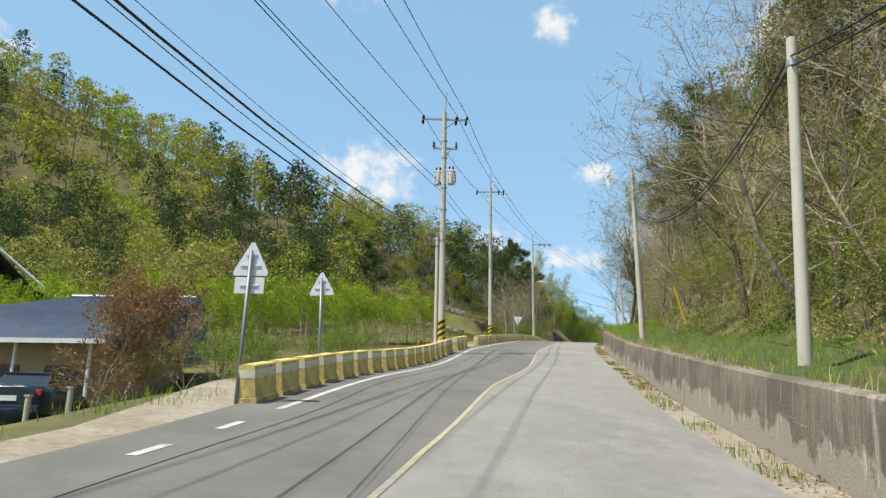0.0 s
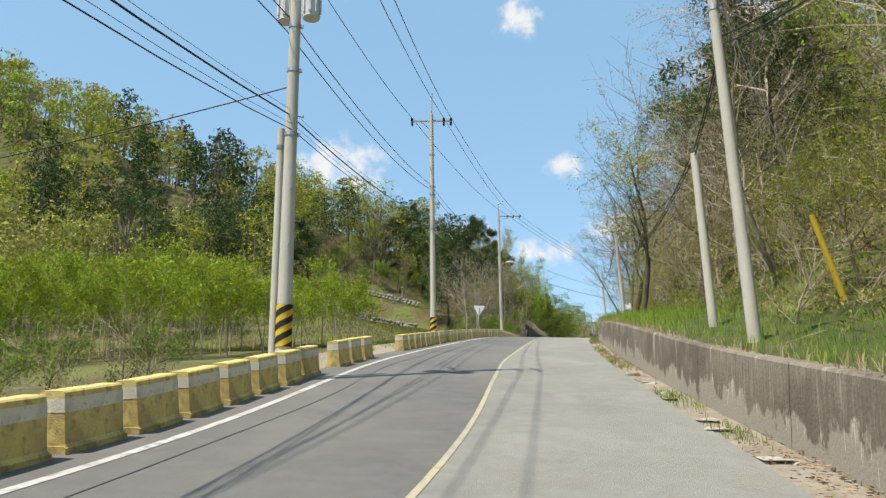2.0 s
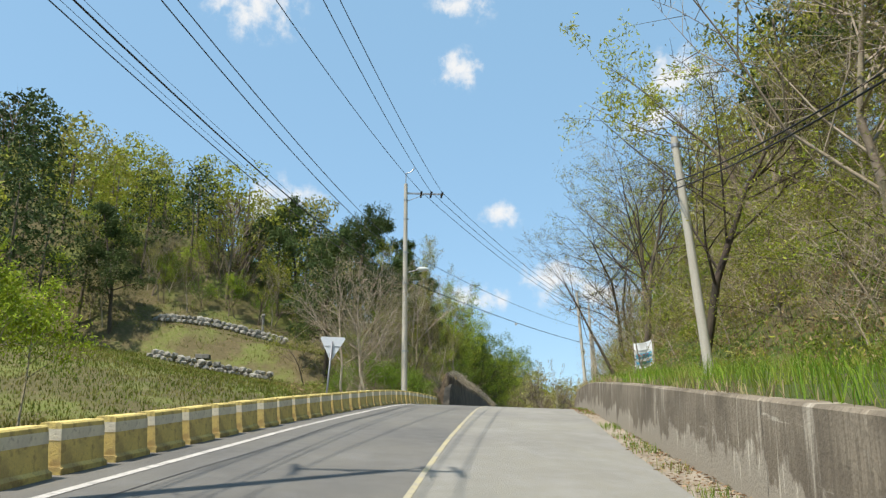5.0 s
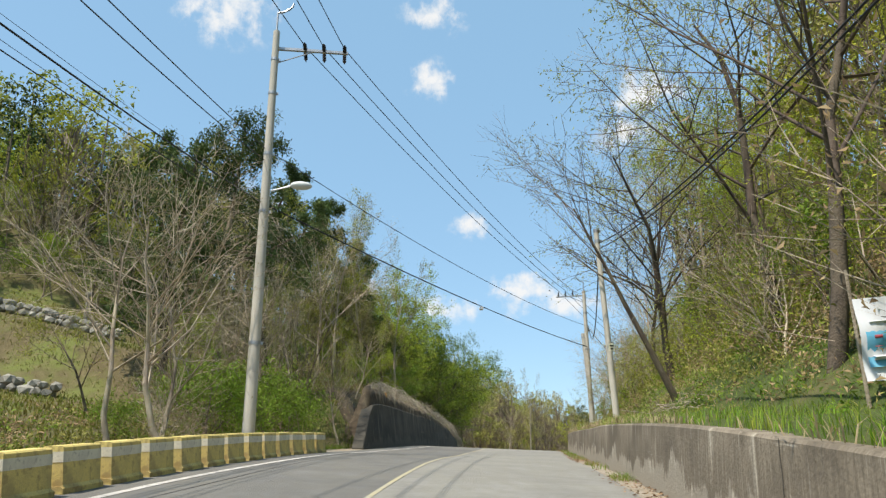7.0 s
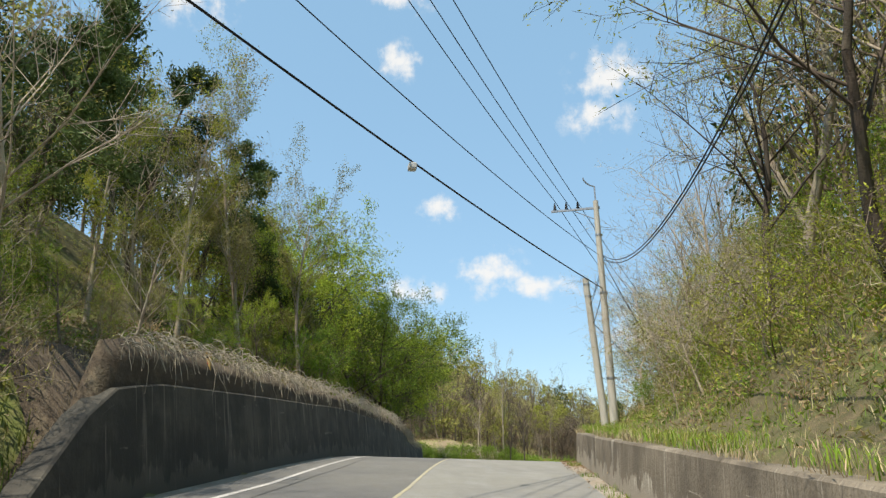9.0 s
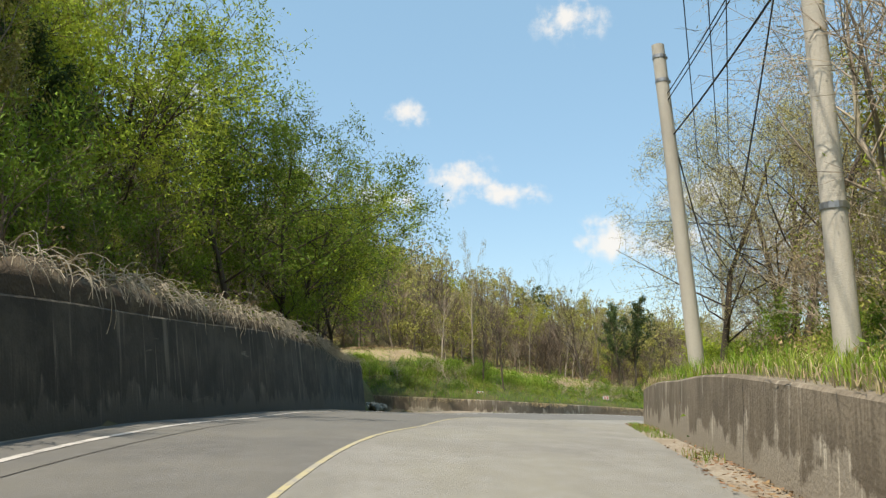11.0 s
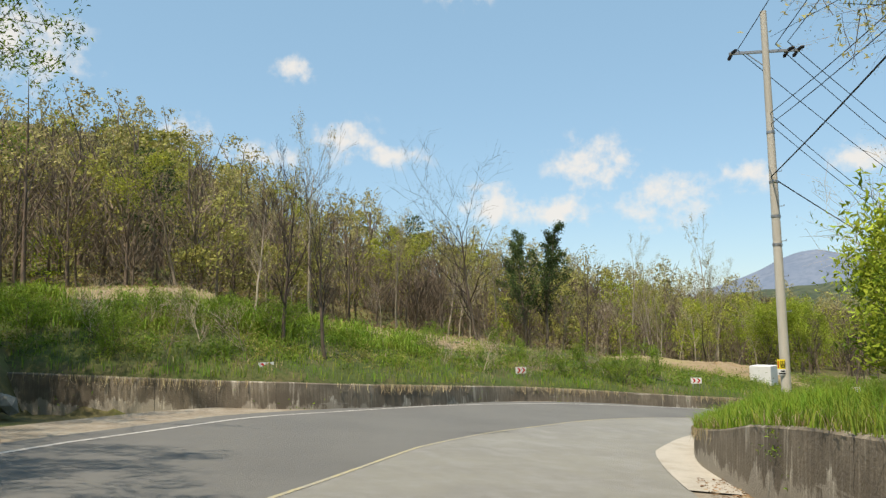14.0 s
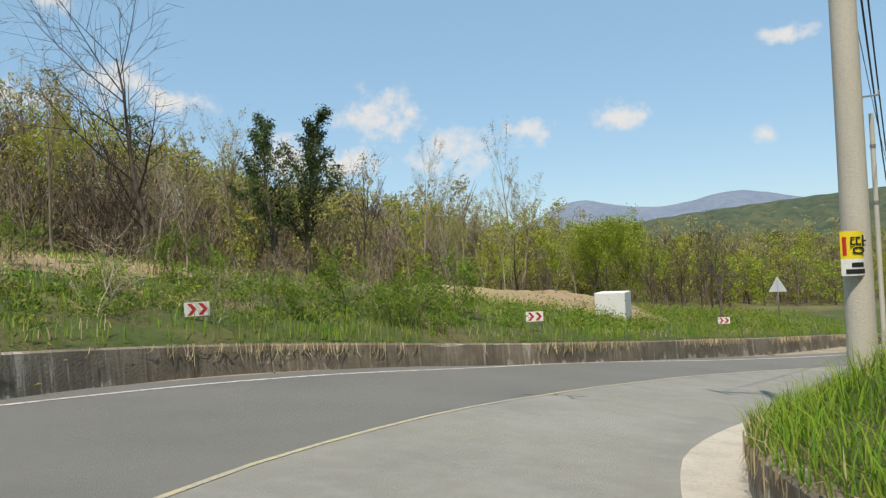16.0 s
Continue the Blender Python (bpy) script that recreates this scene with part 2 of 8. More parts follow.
def along(xy):
    """Arc length and sideways offset (to the right) from the road's line."""
    xy = np.atleast_2d(np.asarray(xy, float))[:, :2]
    i = nearest(xy, REF)
    d = xy - REF[i, :2]
    return REF_S[i] + (d * REF_T[i]).sum(1), d[:, 0] * REF_T[i, 1] - d[:, 1] * REF_T[i, 0]


def at(s, u):
    """Plan place at arc length s and offset u."""
    s = np.asarray(s, float)
    x, y = np.interp(s, REF_S, REF[:, 0]), np.interp(s, REF_S, REF[:, 1])
    tx, ty = np.interp(s, REF_S, REF_T[:, 0]), np.interp(s, REF_S, REF_T[:, 1])
    return np.stack([x + u * ty, y - u * tx], -1)


def road_z(s, u):
    return np.interp(s, REF_S, REF[:, 2]) - CROSS * np.clip(u, -13, 3.2)


def table(*pairs):
    k = np.array(pairs, float)
    return lambda s: np.interp(s, k[:, 0], k[:, 1])


U_CENTRE = table((-60, -1.5), (8, -1.47), (12, -1.34), (20, -1.12), (33, -0.9), (42, -0.87), (50, -1.0), (60, -1.28), (70, -1.72), (80, -1.85), (96, -1.7), (120, -2.2), (127, -2.64), (135, -3.42), (141, -3.52), (145, -3.2), (148, -2.86), (150, -2.75), (152, -2.52), (156, -2.12), (160, -1.95), (175, -1.6))
U_LEFT = table((-60, -4.05), (40, -4.0), (56, -4.2), (70, -4.6), (86, -4.6), (96, -4.3), (110, -5.0), (120, -6.2), (128, -6.9), (138, -8.6), (143, -8.9), (150, -7.8), (158, -5.6), (170, -4.3))
U_RIGHT = table((-60, 1.9), (34, 1.9), (44, 1.72), (70, 1.7), (96, 1.75), (120, 2.1), (128, 2.2), (138, 1.25), (142, 0.85), (144, 0.65), (152, 0.75), (160, 1.5))
U_WALL = table((-60, 2.5), (20, 2.55), (44, 2.4), (70, 2.12), (96, 2.2), (108, 2.4), (120, 2.7), (130, 2.8), (136, 2.3), (139, 1.95), (142, 1.58), (146, 1.32), (150, 1.22), (154, 1.5), (162, 2.4))
H_WALL = table((-60, 0.92), (30, 0.93), (38, 0.99), (44, 1.04), (70, 1.0), (90, 0.95), (100, 0.9), (112, 1.0), (125, 1.1), (136, 1.08), (138.4, 0.98), (140, 0.8), (142, 0.66), (144, 0.56), (147, 0.46), (150, 0.4), (152, 0.32), (153, 0.2))
WALL_END = 153.0


def signed(xy, c):
    """Distance to the line c, positive on its left, and the index of the nearest point."""
    i = nearest(xy, c)
    t = np.gradient(c[:, :2], axis=0)
    t /= np.linalg.norm(t, axis=1)[:, None]
    d = xy - c[i, :2]
    side = t[i, 0] * d[:, 1] - t[i, 1] * d[:, 0]
    return np.hypot(d[:, 0], d[:, 1]) * np.sign(side), i


def step(x, a, b):
    k = np.clip((x - a) / (b - a), 0, 1)
    return k * k * (3 - 2 * k)


# the retaining wall on the far side of the bend, and the tall one in the cutting
FAR_WALL = smooth_line([(20, 152), (23.5, 149.6), (26.5, 148.4), (30, 146.9), (33.8, 146.3), (38.5, 148.2), (44.5, 151.4), (54, 151.9), (68, 154.3), (90, 158), (125, 160)])
CUT_S, CUT_E = 90.2, 139.6
U_CUT = table((86, -5.45), (96, -5.5), (110, -5.9), (120, -7.2), (127, -8.9), (130, -10.2), (134, -12.3), (138, -13.7), (141, -14.8))
H_CUT = table((90.2, 0.05), (92.3, 1.6), (94.0, 1.75), (105, 1.65), (112, 1.75), (120, 2.15), (132, 2.45), (140, 2.6))
EARTH = table((88, 0.2), (92.2, 0.75), (96, 0.72), (108, 0.55), (120, 0.35), (132, 0.2))
HILL_FOOT = smooth_line([(-160, -120), (-95, -30), (-62, 26), (-32, 54), (-10, 66), (1.5, 70), (7.5, 83), (13, 98), (18, 114), (21, 128), (24, 140)])


def bumps(x, y, scale, seed):
    """A cheap smooth noise, -1 to 1."""
    a = np.sin(x / scale * 2.1 + seed) * np.cos(y / scale * 1.7 - seed * 1.3)
    b = np.sin((x + y) / scale * 1.3 + seed * 2.1) * np.cos((x - 0.6 * y) / scale * 2.9 + seed)
    return 0.6 * a + 0.4 * b


def north_rise(x):
    """Slope of the bank above the wall of the bend."""
    return np.interp(x, [20, 38, 48, 60], [0.36, 0.35, 0.25, 0.2])


def right_bank(s, u):
    """Height over the road's level of the ground right of the wall."""
    d = u - U_WALL(s)
    steep = np.interp(s, [-60, 95, 112, 126, 138, 144, 160], [0.85, 0.9, 0.75, 0.55, 0.3, 0.06, 0.0])
    flat = np.interp(s, [-60, 20, 60, 76, 102, 116, 130], [3.2, 3.0, 3.0, 1.5, 1.3, 2.5, 4.0])
    top = H_WALL(s) * np.where(s > WALL_END, 1 - step(s, WALL_END, WALL_END + 28), 1)
    climb = np.clip(d - flat, 0, None)
    mound = np.interp(s, [136, 142, 153, 160, 170], [0, 0.35, 0.66, 0.6, 0]) * step(d, 0.05, 1.6)
    return top + mound + 0.09 * np.clip(d, 0, flat) + steep * np.minimum(climb, 42) + 0.25 * steep * np.clip(climb - 42, 0, 60)


def land(xy):
    """Height of the ground at each row of xy, away from walls and road."""
    xy = np.asarray(xy, float)
    x, y = xy[:, 0], xy[:, 1]
    s, u = along(xy)
    level = road_z(s, u)
    z = level - 0.12
    # right of the road
    wall = U_WALL(s)
    k = step(u, wall + 0.3, wall + 1.5)
    z = z + k * (right_bank(s, u) - 0.02 + 0.25 * bumps(x, y, 5, 1) * step(u, wall + 5, wall + 12))
    # the valley floor left of the road
    out = np.clip(-u - 5.6, 0, None)
    drop = np.interp(s, [-30, 0, 10, 26, 38, 60, 75], [0.5, 0.7, 1.9, 2.0, 0.45, 0.4, 0.1])
    z = z - 0.1 * step(out, 0, 2) - drop * step(out, 1, 8)
    # the wooded hill on the left
    d, _ = signed(xy, HILL_FOOT)
    fade = 1 - step(y + 0.25 * x, 140, 172) * step(x, -75, -35)
    first = np.interp(y, [55, 72, 100, 108], [8, 20, 20, 6])
    steep = np.interp(y, [60, 96, 110, 150], [0.36, 0.42, 0.7, 0.6])
    up = np.interp(y, [98, 108], [0.22, 0.42]) * np.minimum(np.clip(d, 0, None), first) + steep * np.clip(d - first, 0, 18) + 0.38 * np.clip(d - first - 18, 0, 22) + 0.56 * np.clip(d - first - 40, 0, 55) + 0.3 * np.clip(d - first - 95, 0, 60)
    up = up * (1 - 0.8 * step(y - 0.12 * x, 128, 205))
    up = up * (1 + 0.14 * bumps(x, y, 38, 4)) + 0.35 * bumps(x, y, 6, 2) * step(d, 6, 20)
    crest = np.interp(x, [-100, -82, -66, -50, -36, -27, -18, -9, 0, 9, 14], [8, 6, 0, -3.8, -6, -5, -3.2, -1.2, 1.5, 1.5, 0])
    up = np.clip(up, 0, None) + crest * step(y, 86, 108) * step(up, 2, 8) * (1 - 0.8 * step(y - 0.12 * x, 128, 205))
    cut = np.where((s > CUT_S - 2) & (s < CUT_E + 3) & (u < 0), step(-u, -U_CUT(s) + 0.4, -U_CUT(s) + 1.6) * (H_CUT(s) + EARTH(s) - 0.1), 0)
    z = z + np.maximum(np.clip(up, 0, None) * fade, 0) + np.where(u < 0, cut * np.interp(s, [CUT_S - 2, CUT_S + 2, CUT_E - 1, CUT_E + 3], [0, 1, 1, 0]), 0)
    # beyond the bend
    d, i = signed(xy, FAR_WALL)
    wall_top = np.interp(FAR_WALL[i, 0], [20, 27, 34, 45, 54, 68, 90, 125], [9.3, 9.0, 8.55, 7.45, 6.55, 5.2, 3.2, 1.0])
    north = wall_top + north_rise(x) * np.clip(d, 0, 6) + np.interp(x, [38, 52], [0.065, 0.04]) * np.clip(d - 6, 0, 16) + 0.04 * np.clip(d - 22, 0, 18) + np.interp(x, [-40, 40, 75, 130], [0.34, 0.30, 0.2, 0.04]) * np.clip(d - 27, 0, 160) + 0.15 * bumps(x, y, 4, 7) * step(d, 2, 8)
    k = step(d, 0.3, 1.5) * (y > 120)
    z = z * (1 - k) + np.maximum(north, np.where(x < 10, z, -99)) * k
    return z


# ---- building helpers ----
def mesh_object(name, verts, faces, mat, parent=None, smooth=False):
    me = bpy.data.meshes.new(name)
    me.from_pydata([tuple(map(float, v)) for v in verts], [], [tuple(map(int, f)) for f in faces])
    for m in mat if isinstance(mat, (list, tuple)) else [mat]:
        me.materials.append(m)
    if smooth:
        me.polygons.foreach_set("use_smooth", [True] * len(me.polygons))
    me.update()
    ob = new(name, me)
    if parent is not None:
        ob.parent = parent
    return ob


def part(name, bm, mat, parent=None, label="", smooth=False):
    me = bpy.data.meshes.new(name)
    bm.normal_update()
    bm.to_mesh(me)
    bm.free()
    me.materials.append(mat)
    if smooth:
        me.polygons.foreach_set("use_smooth", [len(f.vertices) < 5 for f in me.polygons])
    ob = new(name, me)
    if parent is not None:
        ob.parent = parent
    return tagged(ob, label) if label else ob


def quad_mesh(name, v, q, mat, parent=None, smooth=False):
    """A mesh from arrays of points and four-cornered (or three-cornered) faces."""
    v, q = np.asarray(v, np.float32), np.asarray(q, np.int32)
    me = bpy.data.meshes.new(name)
    me.vertices.add(len(v))
    me.vertices.foreach_set("co", v.ravel())
    me.loops.add(q.size)
    me.loops.foreach_set("vertex_index", q.ravel())
    me.polygons.add(len(q))
    me.polygons.foreach_set("loop_start", np.arange(0, q.size, q.shape[1], dtype=np.int32))
    if smooth:
        me.polygons.foreach_set("use_smooth", np.ones(len(q), bool))
    me.update(calc_edges=True)
    me.materials.append(mat)
    ob = new(name, me)
    if parent is not None:
        ob.parent = parent
    return ob


def grid_faces(rows, cols):
    a = np.arange(rows * cols).reshape(rows, cols)
    return np.stack([a[:-1, :-1], a[:-1, 1:], a[1:, 1:], a[1:, :-1]], -1).reshape(-1, 4)


def box(bm, size, place=(0, 0, 0), turn=None, bevel=0.0):
    m = Matrix.Translation(place) @ (turn.to_4x4() if turn else Matrix()) @ Matrix.Diagonal((*size, 1))
    made = bmesh.ops.create_cube(bm, size=1, matrix=m)
    if bevel:
        edges = list({e for v in made["verts"] for e in v.link_edges})
        bmesh.ops.bevel(bm, geom=edges, offset=bevel, segments=2, affect="EDGES", profile=0.5)


def tube(bm, a, b, r0, r1, sides=10, caps=True):
    a, b = Vector(a), Vector(b)
    m = Matrix.Translation((a + b) / 2) @ (b - a).to_track_quat("Z", "Y").to_matrix().to_4x4()
    bmesh.ops.create_cone(bm, cap_ends=caps, segments=sides, radius1=r0, radius2=r1, depth=(b - a).length, matrix=m)


def empty(name, place, turn=0.0):
    ob = new(name)
    ob.empty_display_size = 0.2
    ob.matrix_basis = pose(*place, 0, 0, turn)
    return ob


def ground_z(x, y):
    return float(land(np.array([[x, y]]))[0])


# ---- the ground, one sheet to the horizon ----
def axis(lo, hi, fine, far):
    inner = np.arange(lo, hi + fine / 2, fine)
    grow, out = fine, []
    d = 0.0
    while d < far:
        grow *= 1.22
        d += grow
        out.append(d)
    out = np.array(out)
    return np.r_[lo - out[::-1], inner, hi + out]


gx, gy = axis(-60, 90, 1.1, 2600), axis(-40, 215, 1.1, 2600)
px, py = np.meshgrid(gx, gy)
flat_xy = np.stack([px.ravel(), py.ravel()], 1)
gz = land(flat_xy)
far_off = np.hypot(np.clip(np.abs(flat_xy[:, 0] - 15) - 150, 0, None), np.clip(np.abs(flat_xy[:, 1] - 90) - 220, 0, None))
gz = gz * (1 - step(far_off, 0, 400)) + step(far_off, 0, 400) * np.minimum(gz, -4)
ground = quad_mesh("ground", np.c_[flat_xy, gz], grid_faces(len(gy), len(gx)), M_GROUND, smooth=True)
tagged(ground, "grassy and leaf-strewn earth rising into wooded hills", "ground", kind="structure")


# ---- road ----
def ribbon(name, s, left, right, lift, mat, cols=2, parent=None, smooth=True):
    """A strip along the road between two offsets."""
    s = np.asarray(s, float)
    us = np.linspace(0, 1, cols)
    u = np.asarray(left)[:, None] * (1 - us) + np.asarray(right)[:, None] * us
    ss = np.repeat(s[:, None], cols, 1)
    xy = at(ss.ravel(), u.ravel())
    z = road_z(ss.ravel(), u.ravel()) + lift
    return quad_mesh(name, np.c_[xy, z], grid_faces(len(s), cols)[:, ::-1], mat, parent, smooth)


rs = np.arange(-55, 215, 1.0)
road = ribbon("road", rs, U_CENTRE(rs), U_RIGHT(rs) + 0.05, 0.0, M_ASPHALT_PALE, 8)
tagged(road, "pale worn grey asphalt lane climbing to a bend", "road", kind="structure")
for lo, hi, mat, label in ((-60, 112, M_ASPHALT, "darker patched grey asphalt lane with tar seams"), (112, 220, M_ASPHALT_DARK, "dark grey asphalt lane round the bend")):
    k = rs[(rs >= lo) & (rs <= hi)]
    tagged(ribbon("road", k, U_LEFT(k) - 0.75, U_CENTRE(k), 0.0, mat, 10), label, "road", kind="structure")
line = ribbon("road_marking", rs, U_CENTRE(rs) - 0.036, U_CENTRE(rs) + 0.036, 0.006, M_YELLOW_LINE)
tagged(line, "worn yellow centre line on asphalt", "road marking", kind="structure")
for lo, hi in ((6.6, 7.6), (8.5, 9.4), (10.6, 212)):
    k = np.arange(lo, hi + 0.01, 0.7)
    line = ribbon("road_marking", k, U_LEFT(k) - 0.06, U_LEFT(k) + 0.06, 0.006, M_WHITE_LINE)
    tagged(line, "faded white edge line on asphalt", "road marking", kind="structure")
seam = np.arange(-20, 120, 0.6)
wob = U_LEFT(seam) * 0.82 + U_CENTRE(seam) * 0.18 + 0.05 * np.sin(seam * 0.7)
line = ribbon("road_seam", seam, wob - 0.009, wob + 0.009, 0.005, M_TAR)
tagged(line, "thin black tar seam along the asphalt", "road seam", kind="structure")
gs = np.arange(138.5, 158, 0.7)
gutter = ribbon("gutter", gs, U_RIGHT(gs) + 0.02, U_WALL(gs) + 0.3, 0.012, M_CONCRETE_PALE, 4)
tagged(gutter, "pale cast concrete gutter strip round the inner bend", "gutter", kind="structure")
gutter = ribbon("gutter", rs, U_RIGHT(rs), U_WALL(rs) + 0.5, -0.015, M_SOIL, 4)
tagged(gutter, "dusty soil gutter with litter of dry leaves", "gutter", kind="structure")
shoulder = ribbon("shoulder", rs, U_LEFT(rs) - np.interp(rs, [8, 14], [1.6, 2.6]), U_LEFT(rs) - 0.7, -0.02, M_SOIL, 6)
tagged(shoulder, "dusty sandy road shoulder", "shoulder", kind="structure")


# ---- retaining walls ----
def stained(name, base, dark, pale, foot, rise):
    """Old concrete: dark weathering, thin pale runs, and lime bloom with a ragged edge creeping up from the foot."""
    m = material(name, base, 0.92, [(0.8, dark, 0.9, 0.42, 0.6), (26, (dark[0] * 0.8, dark[1] * 0.8, dark[2] * 0.8), 0.4, 0.5, 0.7)], 0.35, 24)
    n, l = m.node_tree.nodes, m.node_tree.links
    bsdf = n["Principled BSDF"]
    col = bsdf.inputs["Base Color"].links[0].from_socket
    uvn = n.new("ShaderNodeUVMap")
    uvn.uv_map = "run"
    sep = n.new("ShaderNodeSeparateXYZ")
    l.new(uvn.outputs[0], sep.inputs[0])
    for scale, low, high, weight, amount, tint in (((2.6, 0.35, 1), 0.58, 0.66, 0.0, 0.6, pale), ((9, 0.5, 1), 0.60, 0.67, 0.0, 0.6, pale), ((7, 0.45, 1), 0.58, 0.68, 0.0, 0.7, dark), ((0.5, 6.5, 1), 0.64, 0.68, 0.0, 0.6, pale), ((1.6, 1.0, 1), 0.56, 0.61, rise, foot, pale), ((16, 1.2, 1), 0.56, 0.64, rise * 0.5, 0.6, dark)):
        mp = n.new("ShaderNodeMapping")
        mp.inputs["Scale"].default_value = scale
        l.new(uvn.outputs[0], mp.inputs[0])
        tex = n.new("ShaderNodeTexNoise")
        tex.inputs["Scale"].default_value, tex.inputs["Detail"].default_value, tex.inputs["Roughness"].default_value = 1.0, 8, 0.65
        l.new(mp.outputs[0], tex.inputs["Vector"])
        val = tex.outputs["Fac"]
        if weight:
            sub = n.new("ShaderNodeMath")
            sub.operation = "MULTIPLY_ADD"
            l.new(sep.outputs["Y"], sub.inputs[0])
            sub.inputs[1].default_value = -weight
            l.new(val, sub.inputs[2])
            val = sub.outputs[0]
            low, high = low - 0.3, high - 0.3
        rng = n.new("ShaderNodeMapRange")
        rng.inputs["From Min"].default_value, rng.inputs["From Max"].default_value, rng.inputs["To Max"].default_value = low, high, amount
        l.new(val, rng.inputs["Value"])
        mix = n.new("ShaderNodeMix")
        mix.data_type = "RGBA"
        l.new(rng.outputs[0], mix.inputs["Factor"])
        l.new(col, mix.inputs["A"])
        mix.inputs["B"].default_value = (*tint, 1)
        col = mix.outputs["Result"]
    l.new(col, bsdf.inputs["Base Color"])
    return m


M_CONCRETE = stained("wall_concrete", (0.25, 0.212, 0.16), (0.125, 0.104, 0.078), (0.56, 0.51, 0.42), 1.0, 0.55)
M_WALL_OLD = stained("old_wall_concrete", (0.095, 0.087, 0.07), (0.045, 0.042, 0.036), (0.25, 0.225, 0.18), 0.5, 0.9)


def wall_strip(name, xy, z0, z1, thick, mat, lean=0.06, cap=0.0):
    """A wall along plan points xy (its face), thickness to the left of the way; the face leans back."""
    xy = np.asarray(xy, float)
    t = np.gradient(xy, axis=0)
    t /= np.linalg.norm(t, axis=1)[:, None]
    n = np.stack([-t[:, 1], t[:, 0]], 1)
    h = (z1 - z0)[:, None]
    cols = [(xy, z0 - 0.5), (xy, z0), (xy + n * lean * 0.5 * h, (z0 + z1) / 2), (xy + n * lean * h, z1 - 0.03), (xy + n * (lean * h + 0.03), z1), (xy + n * (lean * h + thick), z1), (xy + n * (lean * h + thick), z0 - 0.5)]
    v = np.stack([np.c_[p, z] for p, z in cols], 1).reshape(-1, 3)
    f = grid_faces(len(xy), len(cols))
    k = len(cols)
    ends = [list(range(k))[::-1], [(len(xy) - 1) * k + i for i in range(k)]]
    me_faces = [tuple(q) for q in f] + [tuple(e) for e in ends]
    ob = mesh_object(name, v, me_faces, mat)
    run = np.repeat(np.r_[0, np.cumsum(np.hypot(*np.diff(xy, axis=0).T))], k)
    high = np.tile([-0.3, 0.0, 0.5, 0.97, 1.0, 1.05, 1.05], len(xy))
    uv = ob.data.uv_layers.new(name="run")
    idx = np.empty(len(ob.data.loops), np.int32)
    ob.data.loops.foreach_get("vertex_index", idx)
    uv.data.foreach_set("uv", np.stack([run[idx], high[idx]], 1).astype(np.float32).ravel())
    return ob


ws = np.r_[np.arange(-55, WALL_END, 0.8), WALL_END]
wall_xy = at(ws, U_WALL(ws))[::-1]
wz = road_z(ws, U_WALL(ws))[::-1]
wall_right = wall_strip("wall_right", wall_xy, wz - 0.05, wz + H_WALL(ws)[::-1], 0.3, M_CONCRETE)
tagged(wall_right, "long low stained concrete retaining wall beside the road", "retaining wall", kind="structure")
cs = np.r_[np.arange(CUT_S, CUT_E, 0.8), CUT_E]
cxy, cz = at(cs, U_CUT(cs)), road_z(cs, U_CUT(cs))
ch = H_CUT(cs)
# the wall turns back into the slope at its end
turn_s, turn_u = CUT_E + np.array([0.35, 0.8, 1.2, 1.5]), U_CUT(CUT_E) - np.array([0.25, 1.0, 2.2, 4.0])
cxy = np.r_[cxy, at(turn_s, turn_u)]
cz = np.r_[cz, road_z(turn_s, U_CUT(CUT_E) + 0 * turn_u)]
ch = np.r_[ch, [2.4, 2.3, 2.2, 2.1]]
wall_cut = wall_strip("wall_cutting", cxy, cz - 0.1, cz + ch, 0.4, M_WALL_OLD, 0.1)
tagged(wall_cut, "tall dark weathered concrete retaining wall under trailing dry roots", "retaining wall", kind="structure")
fxy = FAR_WALL[:, :2]
fs, fu = along(fxy)
f_top = np.interp(fxy[:, 0], [20, 27, 34, 45, 54, 68, 90, 125], [9.3, 9.0, 8.55, 7.45, 6.55, 5.2, 3.2, 1.0])
wall_far = wall_strip("wall_bend", fxy, f_top - 1.15, f_top, 0.3, M_CONCRETE)
tagged(wall_far, "low mossy stained concrete retaining wall round the bend", "retaining wall", kind="structure")


def bank_strip(name, xy_in, n, offsets, heights, mat, label):
    v = np.stack([np.c_[xy_in + n * o, h] for o, h in zip(offsets, heights)], 1)
    ob = quad_mesh(name, v.reshape(-1, 3), grid_faces(len(xy_in), len(offsets)), mat, smooth=True)
    return tagged(ob, label, "bank", kind="structure")


def normals(xy):
    t = np.gradient(xy, axis=0)
    t /= np.linalg.norm(t, axis=1)[:, None]
    return np.stack([-t[:, 1], t[:, 0]], 1)


# grass behind the right wall
bs = np.arange(-55, 178, 0.8)
offs = [0.16, 0.5, 1.0, 1.6, 2.4, 3.2, 3.9, 4.5]
rows = []
for o in offs:
    u = U_WALL(bs) + o
    jig = 0.05 * np.sin(bs * 1.9 + o * 3) * (o > 0.2)
    rows.append(road_z(bs, u) + right_bank(bs, u) + jig + (-0.05 if o < 0.2 else 0.04 if o < 3 else -0.08 if o < 3.5 else -0.16 if o < 4.2 else -0.45))
bxy = at(bs, U_WALL(bs))
nb = normals(bxy[::-1])[::-1]
M_BANK_DRY = material("scrub_bank", (0.115, 0.10, 0.05), 0.95, [(0.5, (0.11, 0.14, 0.035), 0.9, 0.46, 0.60), (5, (0.19, 0.145, 0.085), 0.7, 0.48, 0.66), (30, (0.06, 0.06, 0.035), 0.6, 0.5, 0.68)], 0.9, 40)
